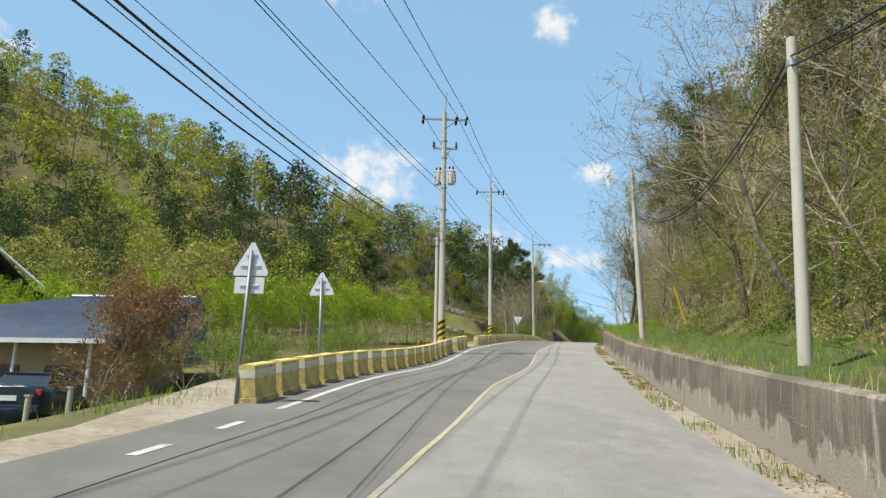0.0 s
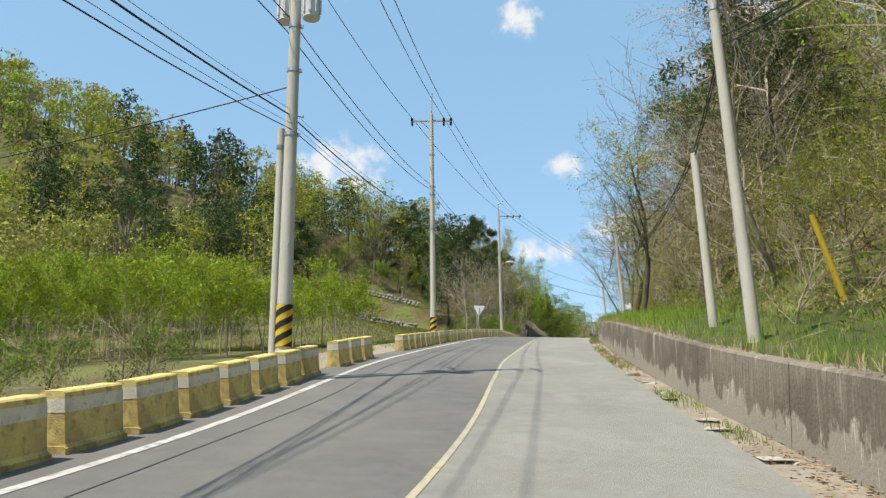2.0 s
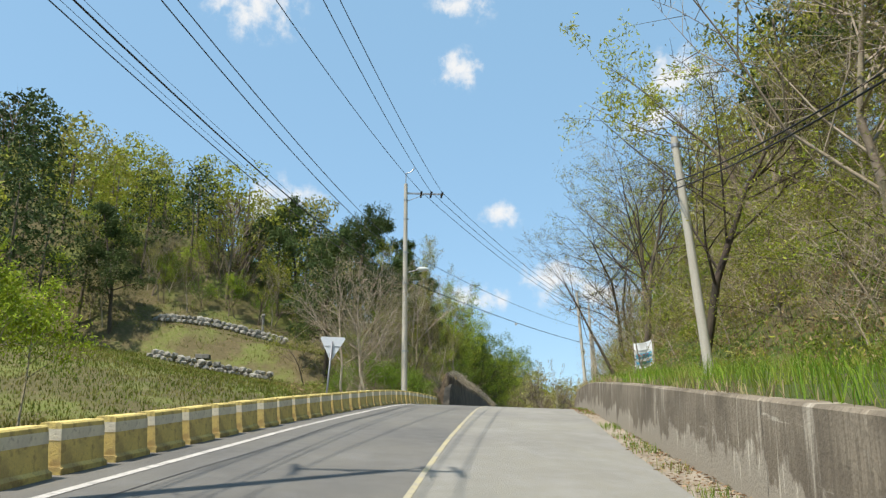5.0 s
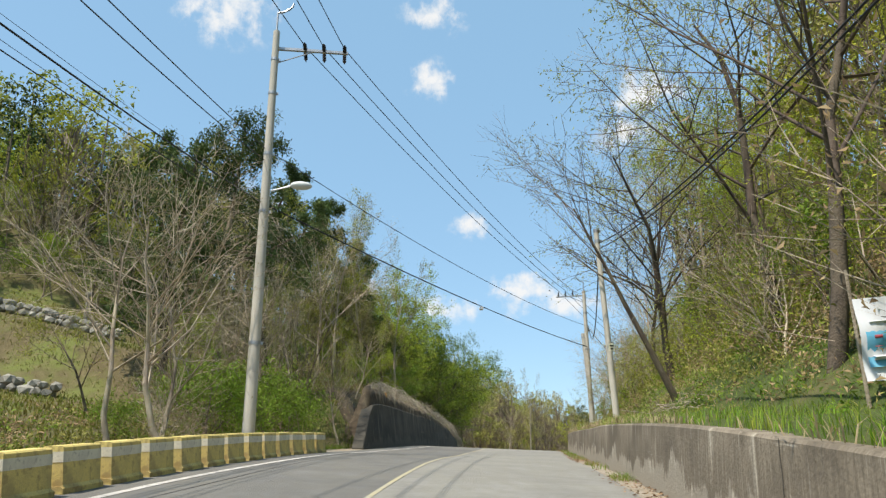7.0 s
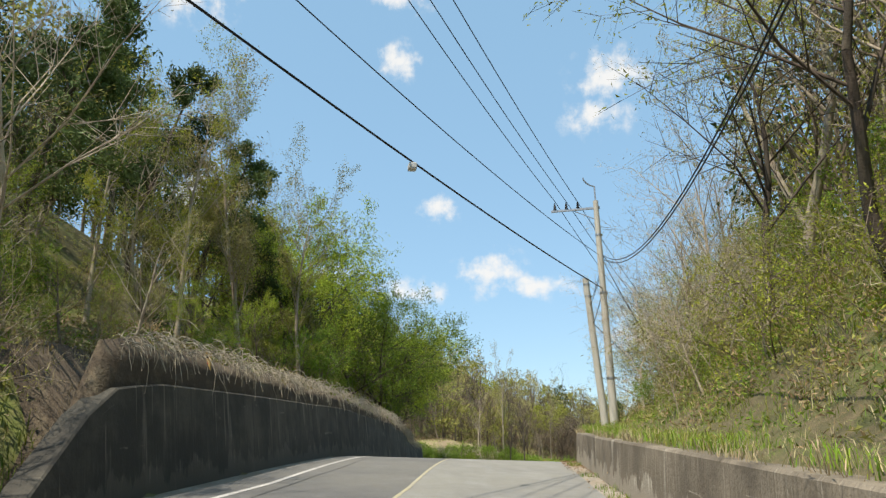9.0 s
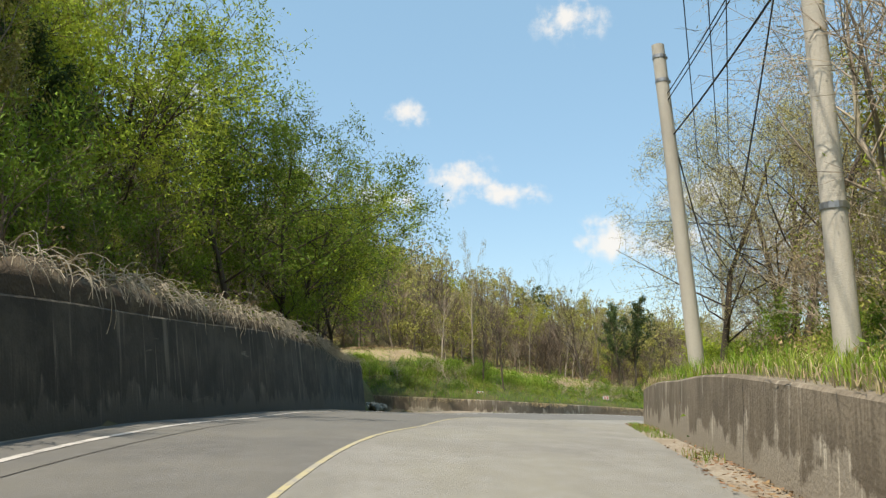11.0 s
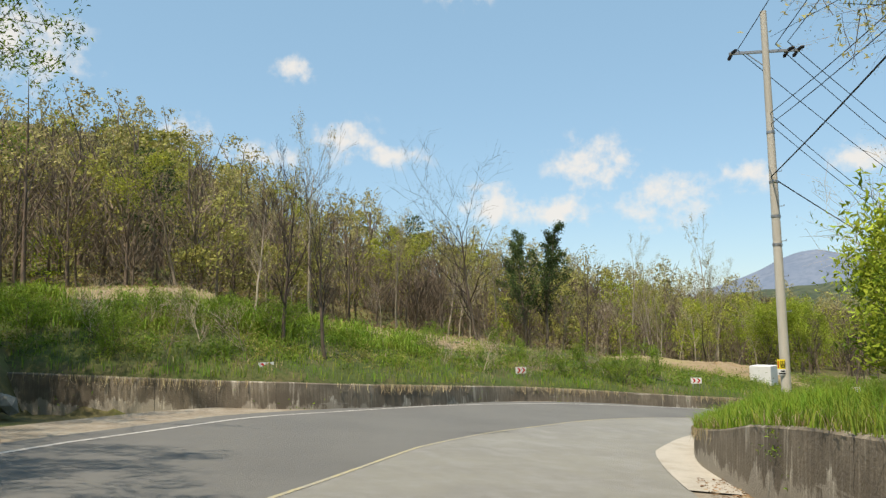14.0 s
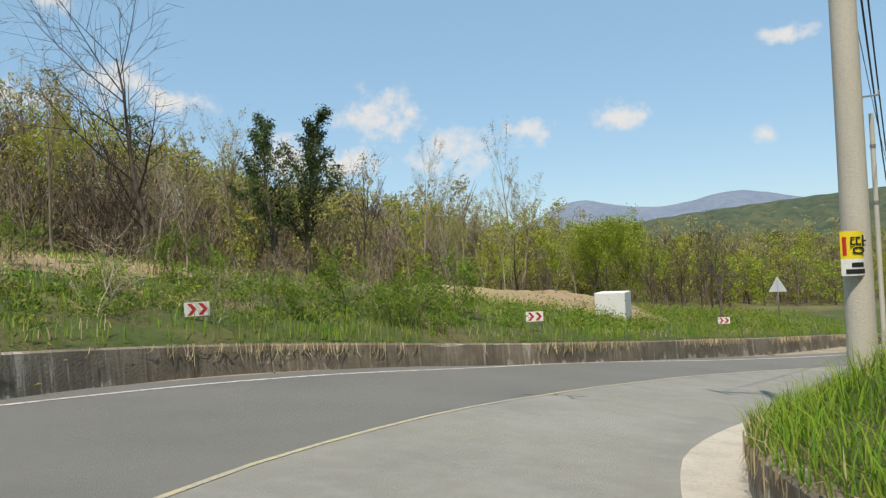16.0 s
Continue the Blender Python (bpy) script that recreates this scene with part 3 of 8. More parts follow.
for lo, hi, mat, label in ((-60, 84, M_BANK, "lush green grass bank on top of the retaining wall"), (83.2, 110, M_BANK_DRY, "brown scrubby earth bank above the retaining wall"), (109.2, 180, M_BANK, "green grass bank round the inner bend")):
    k = np.where((bs >= lo) & (bs <= hi))[0][::-1]
    bank_strip("bank_right", bxy[k], nb[k], offs, [r[k] for r in rows], mat, label)

# earth and dry roots over the tall wall
es = np.r_[np.arange(CUT_S - 0.6, CUT_E, 0.5), CUT_E]
exy = at(es, U_CUT(es))
ez = road_z(es, U_CUT(es)) + H_CUT(es)
offs = [0.30, 0.36, 0.55, 1.0, 1.8, 3.0, 4.5]
jit = 0.08 * np.sin(es * 2.3) + 0.05 * np.sin(es * 5.1)
ne = normals(exy)
back = [land(exy + ne * o) for o in offs]
hs = [ez - 0.05, ez + EARTH(es) * 0.55, ez + EARTH(es) + jit] + [b + 0.08 + 0.5 * jit for b in back[3:6]] + [back[6] - 0.2]
M_EARTH = material("root_earth", (0.085, 0.065, 0.045), 0.95, [(2.5, (0.16, 0.13, 0.085), 0.8, 0.48, 0.65), (22, (0.06, 0.045, 0.03), 0.7, 0.48, 0.65)], 1.0, 25)
rise_in = step(es, CUT_S + 1.5, CUT_S + 2.3)
hs = [b - 0.2 + rise_in * (h - b + 0.2) for h, b in zip(hs, back)]
bank_strip("bank_cutting", exy, normals(exy), offs, hs, M_EARTH, "bare brown earth full of dry roots above the tall wall")
# grass behind the wall of the bend
nf = normals(fxy)
offs = [0.14, 0.5, 1.0, 1.8, 2.8, 4.0, 6.0, 8.0]
hs = [f_top - 0.05] + [f_top + north_rise(fxy[:, 0]) * o + 0.06 + 0.06 * np.sin(np.arange(len(fxy)) * 1.7 + o) for o in offs[1:-1]] + [f_top + north_rise(fxy[:, 0]) * 6 - 0.4]
bank_strip("bank_bend", fxy, nf, offs, hs, M_BANK, "green weedy bank above the wall of the bend")


# upright joints and cracks in the walls
M_JOINT = material("wall_joint", (0.05, 0.045, 0.038), 0.95, [(20, (0.09, 0.08, 0.065), 0.6, 0.45, 0.65)])


def joint(parent, face, z0, z1, lean, nrm, seed):
    """A thin wandering dark groove filled with dirt, from foot to top of the face."""
    r = random.Random(seed)
    bm = bmesh.new()
    last, off = None, 0.0
    w = r.uniform(0.004, 0.009)
    along_face = Vector((nrm[1], -nrm[0], 0))
    for i in range(8):
        k = i / 7
        h = (z1 - z0) * k
        off += r.gauss(0, 0.012)
        c = Vector((face[0] + nrm[0] * (lean * h - 0.003), face[1] + nrm[1] * (lean * h - 0.003), z0 + h - 0.01 * (i == 7))) + along_face * off
        row = [bm.verts.new(c - along_face * w), bm.verts.new(c + along_face * w)]
        if last:
            bm.faces.new((last[0], last[1], row[1], row[0]))
        last = row
    ob = part("joint", bm, M_JOINT, parent)
    return ob


def joints(wall, xy, z0, z1, lean, gap, seed):
    r = random.Random(seed)
    nn2, run = normals(xy), np.r_[0, np.cumsum(np.hypot(*np.diff(xy, axis=0).T))]
    d = r.uniform(0.4, gap)
    while d < run[-1] - 0.3:
        f = [float(np.interp(d, run, c)) for c in (xy[:, 0], xy[:, 1], z0, z1, nn2[:, 0], nn2[:, 1])]
        joint(wall, f[:2], f[2], f[3], lean, f[4:], int(d * 10))
        d += gap * r.uniform(0.6, 1.4)


sel = (ws[::-1] > -2)
joints(wall_right, wall_xy[sel], (wz - 0.05)[sel], (wz + H_WALL(ws)[::-1])[sel], 0.06, 6.5, 1)
joints(wall_cut, cxy, cz - 0.1, cz + ch, 0.1, 7.0, 2)
sel = fxy[:, 0] < 75
joints(wall_far, fxy[sel], (f_top - 1.15)[sel], f_top[sel], 0.06, 2.6, 3)


# ---- poles and wires ----
M_PAINT_YELLOW = material("warning_yellow", (0.62, 0.42, 0.03), 0.6, [(12, (0.45, 0.3, 0.04), 0.6, 0.5, 0.7)])
M_PAINT_BLACK = material("warning_black", (0.02, 0.02, 0.02), 0.6)
M_LAMP_GLASS = material("lamp_cover", (0.62, 0.64, 0.62), 0.3)
M_TANK = material("transformer_grey", (0.55, 0.56, 0.55), 0.5, [(6, (0.4, 0.4, 0.38), 0.6, 0.5, 0.7)])


def helix_band(bm, lo, hi, r, start, rise, width):
    """One slanting stripe wound once round a pole, cut off at the wrap's ends."""
    n, last = 32, None
    for i in range(n + 1):
        a = 2 * math.pi * i / n
        z = start + rise * i / n
        p = [bm.verts.new((r * math.cos(a), r * math.sin(a), min(max(h, lo), hi))) for h in (z, z + width)]
        if last and last[1].co.z + p[1].co.z > 2 * lo + 0.001 and last[0].co.z + p[0].co.z < 2 * hi - 0.001:
            bm.faces.new((last[0], p[0], p[1], last[1]))
        last = p
    bmesh.ops.delete(bm, geom=[v for v in bm.verts if not v.link_faces], context="VERTS")


def pole(name, x, y, z, height, r0, r1, label, lean=(0, 0), collars=(), stripes=None, steps=False):
    root = empty(name, (x, y, z))
    bm = bmesh.new()
    top = Vector((lean[0], lean[1], height))
    base, rings = Vector((0, 0, -0.6)), []
    for i in range(9):
        k = i / 8
        c, r = base.lerp(top, k), r0 + (r1 - r0) * k
        rings.append([bm.verts.new(c + Vector((r * math.cos(a), r * math.sin(a), 0))) for a in (2 * math.pi * j / 20 for j in range(20))])
    for lo, hi in zip(rings, rings[1:]):
        for j in range(20):
            bm.faces.new((lo[j], lo[(j + 1) % 20], hi[(j + 1) % 20], hi[j]))
    cap = [bm.verts.new(v.co) for v in rings[-1]]
    bm.faces.new(cap)
    part("shaft", bm, M_POLE, root, smooth=True)
    for h in collars:
        bm = bmesh.new()
        c = top * (h / height)
        r = r0 + (r1 - r0) * h / height
        tube(bm, c - Vector((0, 0, 0.04)), c + Vector((0, 0, 0.04)), r + 0.012, r + 0.012, 18)
        box(bm, (0.06, 0.05, 0.07), c + Vector((r + 0.03, 0, 0)))
        part("collar", bm, M_STEEL, root)
    if stripes:
        lo, hi = stripes
        r = r0 + 0.006
        bm = bmesh.new()
        tube(bm, (0, 0, lo), (0, 0, hi), r, r, 24, False)
        part("warning_band", bm, M_PAINT_YELLOW, root, "yellow warning wrap", True)
        for i in range(-2, 4):
            bm = bmesh.new()
            helix_band(bm, lo, hi, r + 0.004, lo + 0.25 * i, 0.5, 0.125)
            part("warning_stripe", bm, M_PAINT_BLACK, root, "slanting black stripe")
    if steps:
        for i in range(steps):
            h = 2.9 + 0.55 * i
            r = r0 + (r1 - r0) * h / height
            a = -1.2 + 0.9 * (i % 2) * 2.2
            bm = bmesh.new()
            d = Vector((math.cos(a), math.sin(a), 0))
            c = top * (h / height)
            tube(bm, c + d * (r - 0.02), c + d * (r + 0.16), 0.011, 0.011, 6)
            tube(bm, c + d * (r + 0.15), c + d * (r + 0.15) + Vector((0, 0, 0.05)), 0.011, 0.011, 6)
            part("step_bolt", bm, M_STEEL, root)
    return tagged(root, label, "utility pole", "utility poles")


def crossarm(root, z, a, b, insulators, turn=0.0, upright=True):
    """A steel arm from offset a to b along the pole's local x, with insulators at the offsets given."""
    q = Matrix.Rotation(turn, 3, "Z")
    bm = bmesh.new()
    box(bm, (b - a, 0.08, 0.08), q @ Vector(((a + b) / 2, 0.12, 0)) + Vector((0, 0, z)), q)
    arm = part("crossarm", bm, M_STEEL, root)
    bm = bmesh.new()
    tube(bm, q @ Vector((0, 0.12, 0)) + Vector((0, 0, z - 0.5)), q @ Vector((b * 0.55 if abs(b) > abs(a) else a * 0.55, 0.12, 0)) + Vector((0, 0, z)), 0.02, 0.02, 6)
    part("brace", bm, M_STEEL, root)
    for o in insulators:
        bm = bmesh.new()
        c = q @ Vector((o, 0.12, 0)) + Vector((0, 0, z + 0.04))
        if upright:
            for k in range(3):
                tube(bm, c + Vector((0, 0, 0.03 + 0.075 * k)), c + Vector((0, 0, 0.09 + 0.075 * k)), 0.075 - 0.012 * k, 0.035, 12)
            tube(bm, c, c + Vector((0, 0, 0.3)), 0.022, 0.022, 8)
        else:
            fw = q @ Vector((0, 1, 0))
            for side in (-1, 1):
                for k in range(4):
                    e = c + fw * side * (0.08 + 0.1 * k) - Vector((0, 0, 0.04 + 0.015 * k))
                    tube(bm, e, e + fw * side * 0.06, 0.06, 0.035, 10)
                tube(bm, c, c + fw * side * 0.5 - Vector((0, 0, 0.1)), 0.018, 0.018, 6)
        part("insulator", bm, M_BLACK, arm, "dark ribbed insulator")
    return root


def goose(root, z, reach, rise, side):
    """A thin bent lightning-wire bracket on top."""
    bm = bmesh.new()
    pts = [Vector((0, 0, z - 0.3)), Vector((0, 0, z + rise * 0.65))]
    pts += [Vector((side * reach * math.sin(a), 0, z + rise * 0.65 + rise * 0.35 * (1 - math.cos(a)) ** 0.8)) for a in (0.4, 0.8, 1.2, 1.57)]
    for a, b in zip(pts, pts[1:]):
        tube(bm, a, b, 0.03, 0.03, 8)
    part("top_bracket", bm, M_STEEL, root)


def can(root, place, r, h):
    bm = bmesh.new()
    c = Vector(place)
    tube(bm, c, c + Vector((0, 0, h)), r, r, 18)
    tube(bm, c + Vector((0, 0, h)), c + Vector((0, 0, h + 0.07)), r + 0.02, r * 0.7, 18)
    tank = part("transformer", bm, M_TANK, root, "grey cylindrical transformer tank", False)
    for k in range(8):
        a = k * math.pi / 4
        bm = bmesh.new()
        box(bm, (0.03, 0.05, h * 0.7), c + Vector(((r + 0.015) * math.cos(a), (r + 0.015) * math.sin(a), h * 0.5)), Matrix.Rotation(a, 3, "Z"))
        part("cooling_fin", bm, M_TANK, tank)
    for o in (-0.08, 0.08):
        bm = bmesh.new()
        for k in range(3):
            tube(bm, c + Vector((o, 0, h + 0.06 + 0.07 * k)), c + Vector((o, 0, h + 0.11 + 0.07 * k)), 0.05, 0.025, 10)
        part("bushing", bm, M_BLACK, tank)


pa = pole("utility_pole", 1.16, 31.6, 2.75, 11.2, 0.15, 0.095, "tall concrete utility pole carrying two grey transformers", collars=(5.2, 6.6, 7.6, 9.0, 9.8), stripes=(0.95, 1.75), steps=6)
crossarm(pa, 10.9, -1.0, 1.05, (-0.95, 0.55, 1.0), 0.1, False)
crossarm(pa, 9.5, -0.5, 0.6, (-0.45, 0.55), 0.1)
can(pa, (-0.25, 0.2, 7.83), 0.165, 0.56)
can(pa, (0.34, -0.05, 7.76), 0.175, 0.58)
bm = bmesh.new()
tube(bm, (0.02, 0, 11.1), (0.06, 0, 12.2), 0.035, 0.03, 8)
part("top_bracket", bm, M_STEEL, pa)
ps = pole("utility_pole", 0.92, 31.79, 2.75, 5.4, 0.085, 0.075, "short grey steel pole beside the transformer pole", collars=(5.0,))
ps.children[0].data.materials[0] = material("weathered_grey_steel", (0.21, 0.235, 0.225), 0.6, [(4, (0.29, 0.31, 0.29), 0.6, 0.45, 0.65)], metal=0.2)
pb = pole("utility_pole", 3.77, 51.02, 5.45, 11.4, 0.145, 0.09, "tall pale concrete utility pole with striped base", collars=(5.6, 7.3, 7.7, 9.3), stripes=(0.75, 1.45), steps=7)
crossarm(pb, 11.1, -1.0, 1.0, (-0.95, 0.6, 0.95), 0.0, False)
bm = bmesh.new()
tube(bm, (0, 0, 11.3), (0.03, 0, 12.5), 0.035, 0.03, 8)
part("top_bracket", bm, M_STEEL, pb)
pc = pole("utility_pole", 9.53, 83.03, 8.9, 12.25, 0.165, 0.095, "tall concrete utility pole with one-sided crossarm and lamp", collars=(3.0, 6.6, 8.3, 10.2, 11.3), steps=6)
crossarm(pc, 11.75, -0.1, 2.1, (0.85, 1.4, 2.0), 0.0, False)
goose(pc, 12.2, 0.45, 1.05, 1)
bm = bmesh.new()
tube(bm, (0.12, 0, 7.2), (0.75, 0, 7.4), 0.025, 0.025, 8)
part("lamp_arm", bm, M_STEEL, pc)
bm = bmesh.new()
bmesh.ops.create_uvsphere(bm, u_segments=16, v_segments=8, radius=0.5, matrix=Matrix.Translation((0.95, 0, 7.4)) @ Matrix.Diagonal((0.62, 0.3, 0.24, 1)))
part("lamp_head", bm, M_LAMP_GLASS, pc, "oval street lamp head", True)
pe = pole("utility_pole", 26.75, 107.2, 9.9, 9.9, 0.165, 0.1, "concrete utility pole among trees with one-sided crossarm", collars=(3.0, 6.2, 8.5))
crossarm(pe, 9.65, -1.75, 0.15, (-1.6, -1.15, -0.7), -0.38)
goose(pe, 9.85, 0.45, 1.0, -1)
pole("utility_pole", 29.8, 115.27, 10.75, 7.9, 0.185, 0.15, "plain concrete utility pole on the grass bank", lean=(-0.55, -0.1), collars=(7.0, 7.6))
pf = pole("utility_pole", 48.41, 142.02, 7.45, 12.6, 0.155, 0.1, "concrete utility pole on the grassy corner with paper notice", collars=(5.0, 5.9, 7.0, 8.6), steps=9)
crossarm(pf, 11.3, -1.1, 1.1, (-1.0, 0.75, 1.05), -0.5, False)
pr1 = pole("utility_pole", 6.74, 10.78, 1.2, 4.5, 0.095, 0.07, "slim concrete pole on the grass bank", lean=(0.24, -0.1), collars=(4.1,))
pr2 = pole("utility_pole", 8.93, 29.0, 3.7, 6.65, 0.105, 0.075, "leaning slim concrete pole on the grass bank", lean=(-0.12, 0), collars=(5.4, 6.2))
pr3 = pole("utility_pole", 10.08, 33.72, 4.5, 3.8, 0.1, 0.085, "weathered grey pole beside the trees", lean=(-0.02, 0.15))
pr4 = pole("utility_pole", 14.64, 59.37, 7.8, 5.2, 0.105, 0.075, "slim leaning concrete pole under the trees", lean=(-0.25, 0), collars=(5.0,))
pd = pole("utility_pole", 18.7, 82.0, 10.0, 5.0, 0.085, 0.065, "slim pole under the trees, white plate on it", lean=(-0.15, 0.15), collars=(4.7, 5.0))

pg = pole("utility_pole", 59.48, 146.1, 6.6, 5.4, 0.06, 0.055, "slim grey steel pole among dry brush", collars=(3.2, 4.6))

bm = bmesh.new()
box(bm, (0.16, 0.012, 0.2), (-0.05, -0.1, 1.75), bevel=0.003)
plate_ob = part("number_plate", bm, material("pole_plate", (0.62, 0.60, 0.45), 0.6), pd, "small pale plate")
for zz, ww in ((1.79, 0.1), (1.71, 0.07)):
    bm = bmesh.new()
    box(bm, (ww, 0.004, 0.035), (-0.05, -0.11, zz))
    part("lettering_bar", bm, M_PAINT_BLACK, plate_ob)

M_CABLE = material("cable_black", (0.02, 0.02, 0.022), 0.6)


def wire(name, pts, sag, r, label):
    """A cable hung through the points."""
    cu = bpy.data.curves.new(name, "CURVE")
    cu.dimensions, cu.bevel_depth, cu.bevel_resolution = "3D", r, 1
    out = []
    for (a, b) in zip(pts, pts[1:]):
        a, b = Vector(a), Vector(b)
        n = 18
        for i in range(n + (b == Vector(pts[-1]))):
            k = i / n
            p = a.lerp(b, k)
            p.z -= sag * (b - a).length / 30 * 4 * k * (1 - k)
            out.append(p)
    sp = cu.splines.new("POLY")
    sp.points.add(len(out) - 1)
    for q, p in zip(sp.points, out):
        q.co = (*p, 1)
    cu.materials.append(M_CABLE)
    return tagged(new(name, cu), label, "power line", "overhead wires")


zy = -24.0
for k, (x0, x1) in enumerate(((-9.75, 0.21), (-7.27, 1.71), (-6.21, 2.16))):
    wire("power_line", [(x0, zy, 8.95), (x1, 31.7, 13.85), (3.77 + (-0.95, 0.6, 0.95)[k], 51.1, 16.7), (9.53 + (0.85, 1.4, 2.0)[k], 83.1, 20.75), (26.75 + (-1.5, -1.08, -0.66)[k], 107.75 - 0.1 * k, 19.95), (48.32 + (-0.5, 0.3, 0.5)[k], 142.1 + (0.5, -0.3, -0.6)[k], 18.9), (86.8 + k, 156.0 - k, 13.4)], 0.5, 0.014, "thin dark power line between utility poles")
wire("power_line", [(-7.0, zy, 5.97), (1.0, 31.6, 10.25), (3.6, 51.0, 13.08), (9.45, 83.0, 17.0)], 0.6, 0.012, "thin dark low-voltage wire")
wire("power_line", [(-8.8, zy, 7.1), (1.05, 31.6, 10.55), (3.64, 51.0, 13.3), (9.45, 83.0, 17.35), (26.7, 107.2, 17.6)], 0.5, 0.012, "thin dark low-voltage wire")
for x0, z0, x1, z1, z2, z3, sag, r in ((-2.66, 2.46, 1.13, 8.38, 11.66, 15.75, 1.15, 0.015), (-0.95, 1.1, 1.2, 8.05, 11.38, 15.4, 1.2, 0.009)):
    wire("telephone_cable", [(x0, zy, z0), (x1, 31.6, z1)], sag, r, "thick black bundled telephone cable")
    wire("telephone_cable", [(x0 + 0.02, zy, z0 + 0.16), (x1, 31.6, z1 + 0.12)], sag, 0.004, "thin messenger strand above the telephone cable")
    wire("telephone_cable", [(x1, 31.6, z1), (3.61, 51.0, z2), (9.45, 83.0, z3)], 0.5, r, "thick black bundled telephone cable")
    wire("telephone_cable", [(x1, 31.6, z1 + 0.12), (3.61, 51.0, z2 + 0.12), (9.45, 83.0, z3 + 0.1)], 0.48, 0.004, "thin messenger strand above the telephone cable")
wire("telephone_cable", [(9.45, 83.0, 15.75), (26.75, 107.2, 16.27), (29.5, 115.2, 16.4), (48.3, 142.0, 14.6), (86.8, 155.8, 8.8)], 0.3, 0.02, "thick black bundled telephone cable")
for o in (0.0, -0.16):
    for a, b, sag in (((6.68, -6, 4.1), (6.93, 10.7, 5.42), 1.8), ((6.93, 10.7, 5.42), (8.93, 29.0, 8.6), 1.9), ((8.93, 29.0, 8.6), (10.05, 33.8, 8.4), 0.4), ((10.05, 33.8, 8.4), (14.25, 59.4, 11.95), 1.3), ((14.25, 59.4, 11.95), (18.6, 82.15, 14.65), 0.95), ((18.6, 82.15, 14.65), (26.95, 107.3, 17.6), 1.7), ((26.95, 107.3, 17.6), (29.4, 115.2, 17.4), 0.4)):
        wire("telephone_cable", [(a[0], a[1], a[2] + o), (b[0], b[1], b[2] + o)], sag + 0.6 * o, 0.013, "sagging black cable along slim poles")
wire("telephone_cable", [(1.1, 31.6, 9.0), (-22.0, 34.0, 6.4)], 0.9, 0.012, "thin service wire to the farmhouse")
for o in (0.0, 0.35):
    wire("power_line", [(26.8, 107.3, 17.6), (48.4, 142.0, 16.3 + o), (86.9, 155.8, 10.6 + o)], 0.7, 0.012, "thin low-voltage wire past the corner pole")
bm = bmesh.new()
box(bm, (0.16, 0.22, 0.12), (0, 0, 0), bevel=0.02)
tag = part("cable_closure", bm, M_TANK)
tag.location = (17.7, 94.55, 15.6)
tagged(tag, "small grey splice box hanging on a cable", "splice box")

# yellow-sleeved stay of the leaning slim pole
stay = empty("stay_wire", (10.85, 29.85, 4.3))
bm = bmesh.new()
tube(bm, (0, 0, -0.1), (-0.42, -0.1, 1.35), 0.05, 0.045, 12)
part("stay_guard", bm, M_PAINT_YELLOW, stay, "yellow plastic guard sleeve")
bm = bmesh.new()
tube(bm, (-0.42, -0.1, 1.3), (-1.98, -0.8, 5.3), 0.008, 0.008, 6)
part("strand", bm, M_STEEL, stay, "thin steel strand")
tagged(stay, "steel stay wire with a yellow guard sleeve", "stay wire")

# ---- yellow guard blocks ----
M_BLOCK = material("block_yellow_paint", (0.70, 0.56, 0.19), 0.75, [(2.2, (0.50, 0.39, 0.15), 0.8, 0.45, 0.65), (7, (0.30, 0.21, 0.09), 0.85, 0.52, 0.66), (1.1, (0.36, 0.27, 0.12), 0.6, 0.52, 0.64), (60, (0.4, 0.32, 0.16), 0.5, 0.5, 0.7)], 0.3, 50)
M_BLOCK_WHITE = material("block_white_band", (0.72, 0.67, 0.52), 0.8, [(3, (0.5, 0.46, 0.38), 0.8, 0.45, 0.65), (15, (0.36, 0.32, 0.25), 0.7, 0.55, 0.68)], 0.3, 50)


def guard_block(length, height):
    """Body with a flared foot; its white band is a sleeve a few millimetres proud."""
    root = empty("guard_block", (0, 0, 0))
    bm = bmesh.new()
    prof = [(-0.175, -0.25), (-0.175, 0.07), (-0.148, 0.11), (-0.125, height - 0.02), (-0.105, height), (0.105, height), (0.125, height - 0.02), (0.148, 0.11), (0.175, 0.07), (0.175, -0.25)]
    foot = 0.03
    rings = []
    for y, cut in ((-length / 2 - foot, True), (-length / 2, True), (-length / 2 + 0.001, False), (length / 2 - 0.001, False), (length / 2, True), (length / 2 + foot, True)):
        rings.append([bm.verts.new((a, y, min(b, 0.09) if cut else b)) for a, b in prof])
    for r0, r1 in zip(rings, rings[1:]):
        for i in range(len(prof) - 1):
            bm.faces.new((r0[i], r0[i + 1], r1[i + 1], r1[i]))
    bm.faces.new(rings[0][::-1])
    bm.faces.new(rings[-1])
    bmesh.ops.recalc_face_normals(bm, faces=bm.faces)
    part("body", bm, M_BLOCK, root)
    bm = bmesh.new()
    lo, hi = height * 0.66, height * 0.88
    w0, w1 = 0.15 - 0.025 * lo / height + 0.003, 0.15 - 0.025 * hi / height + 0.003
    y = length / 2 + 0.003
    v = [bm.verts.new(p) for p in ((-w0, -y, lo), (w0, -y, lo), (w0, y, lo), (-w0, y, lo), (-w1, -y, hi), (w1, -y, hi), (w1, y, hi), (-w1, y, hi))]
    for i in range(4):
        j = (i + 1) % 4
        bm.faces.new((v[i], v[j], v[j + 4], v[i + 4]))
    part("paint_band", bm, M_BLOCK_WHITE, root, "weathered white painted band")
    return tagged(root, "chipped yellow concrete guard block with a white band", "guard block", "roadside guard blocks")


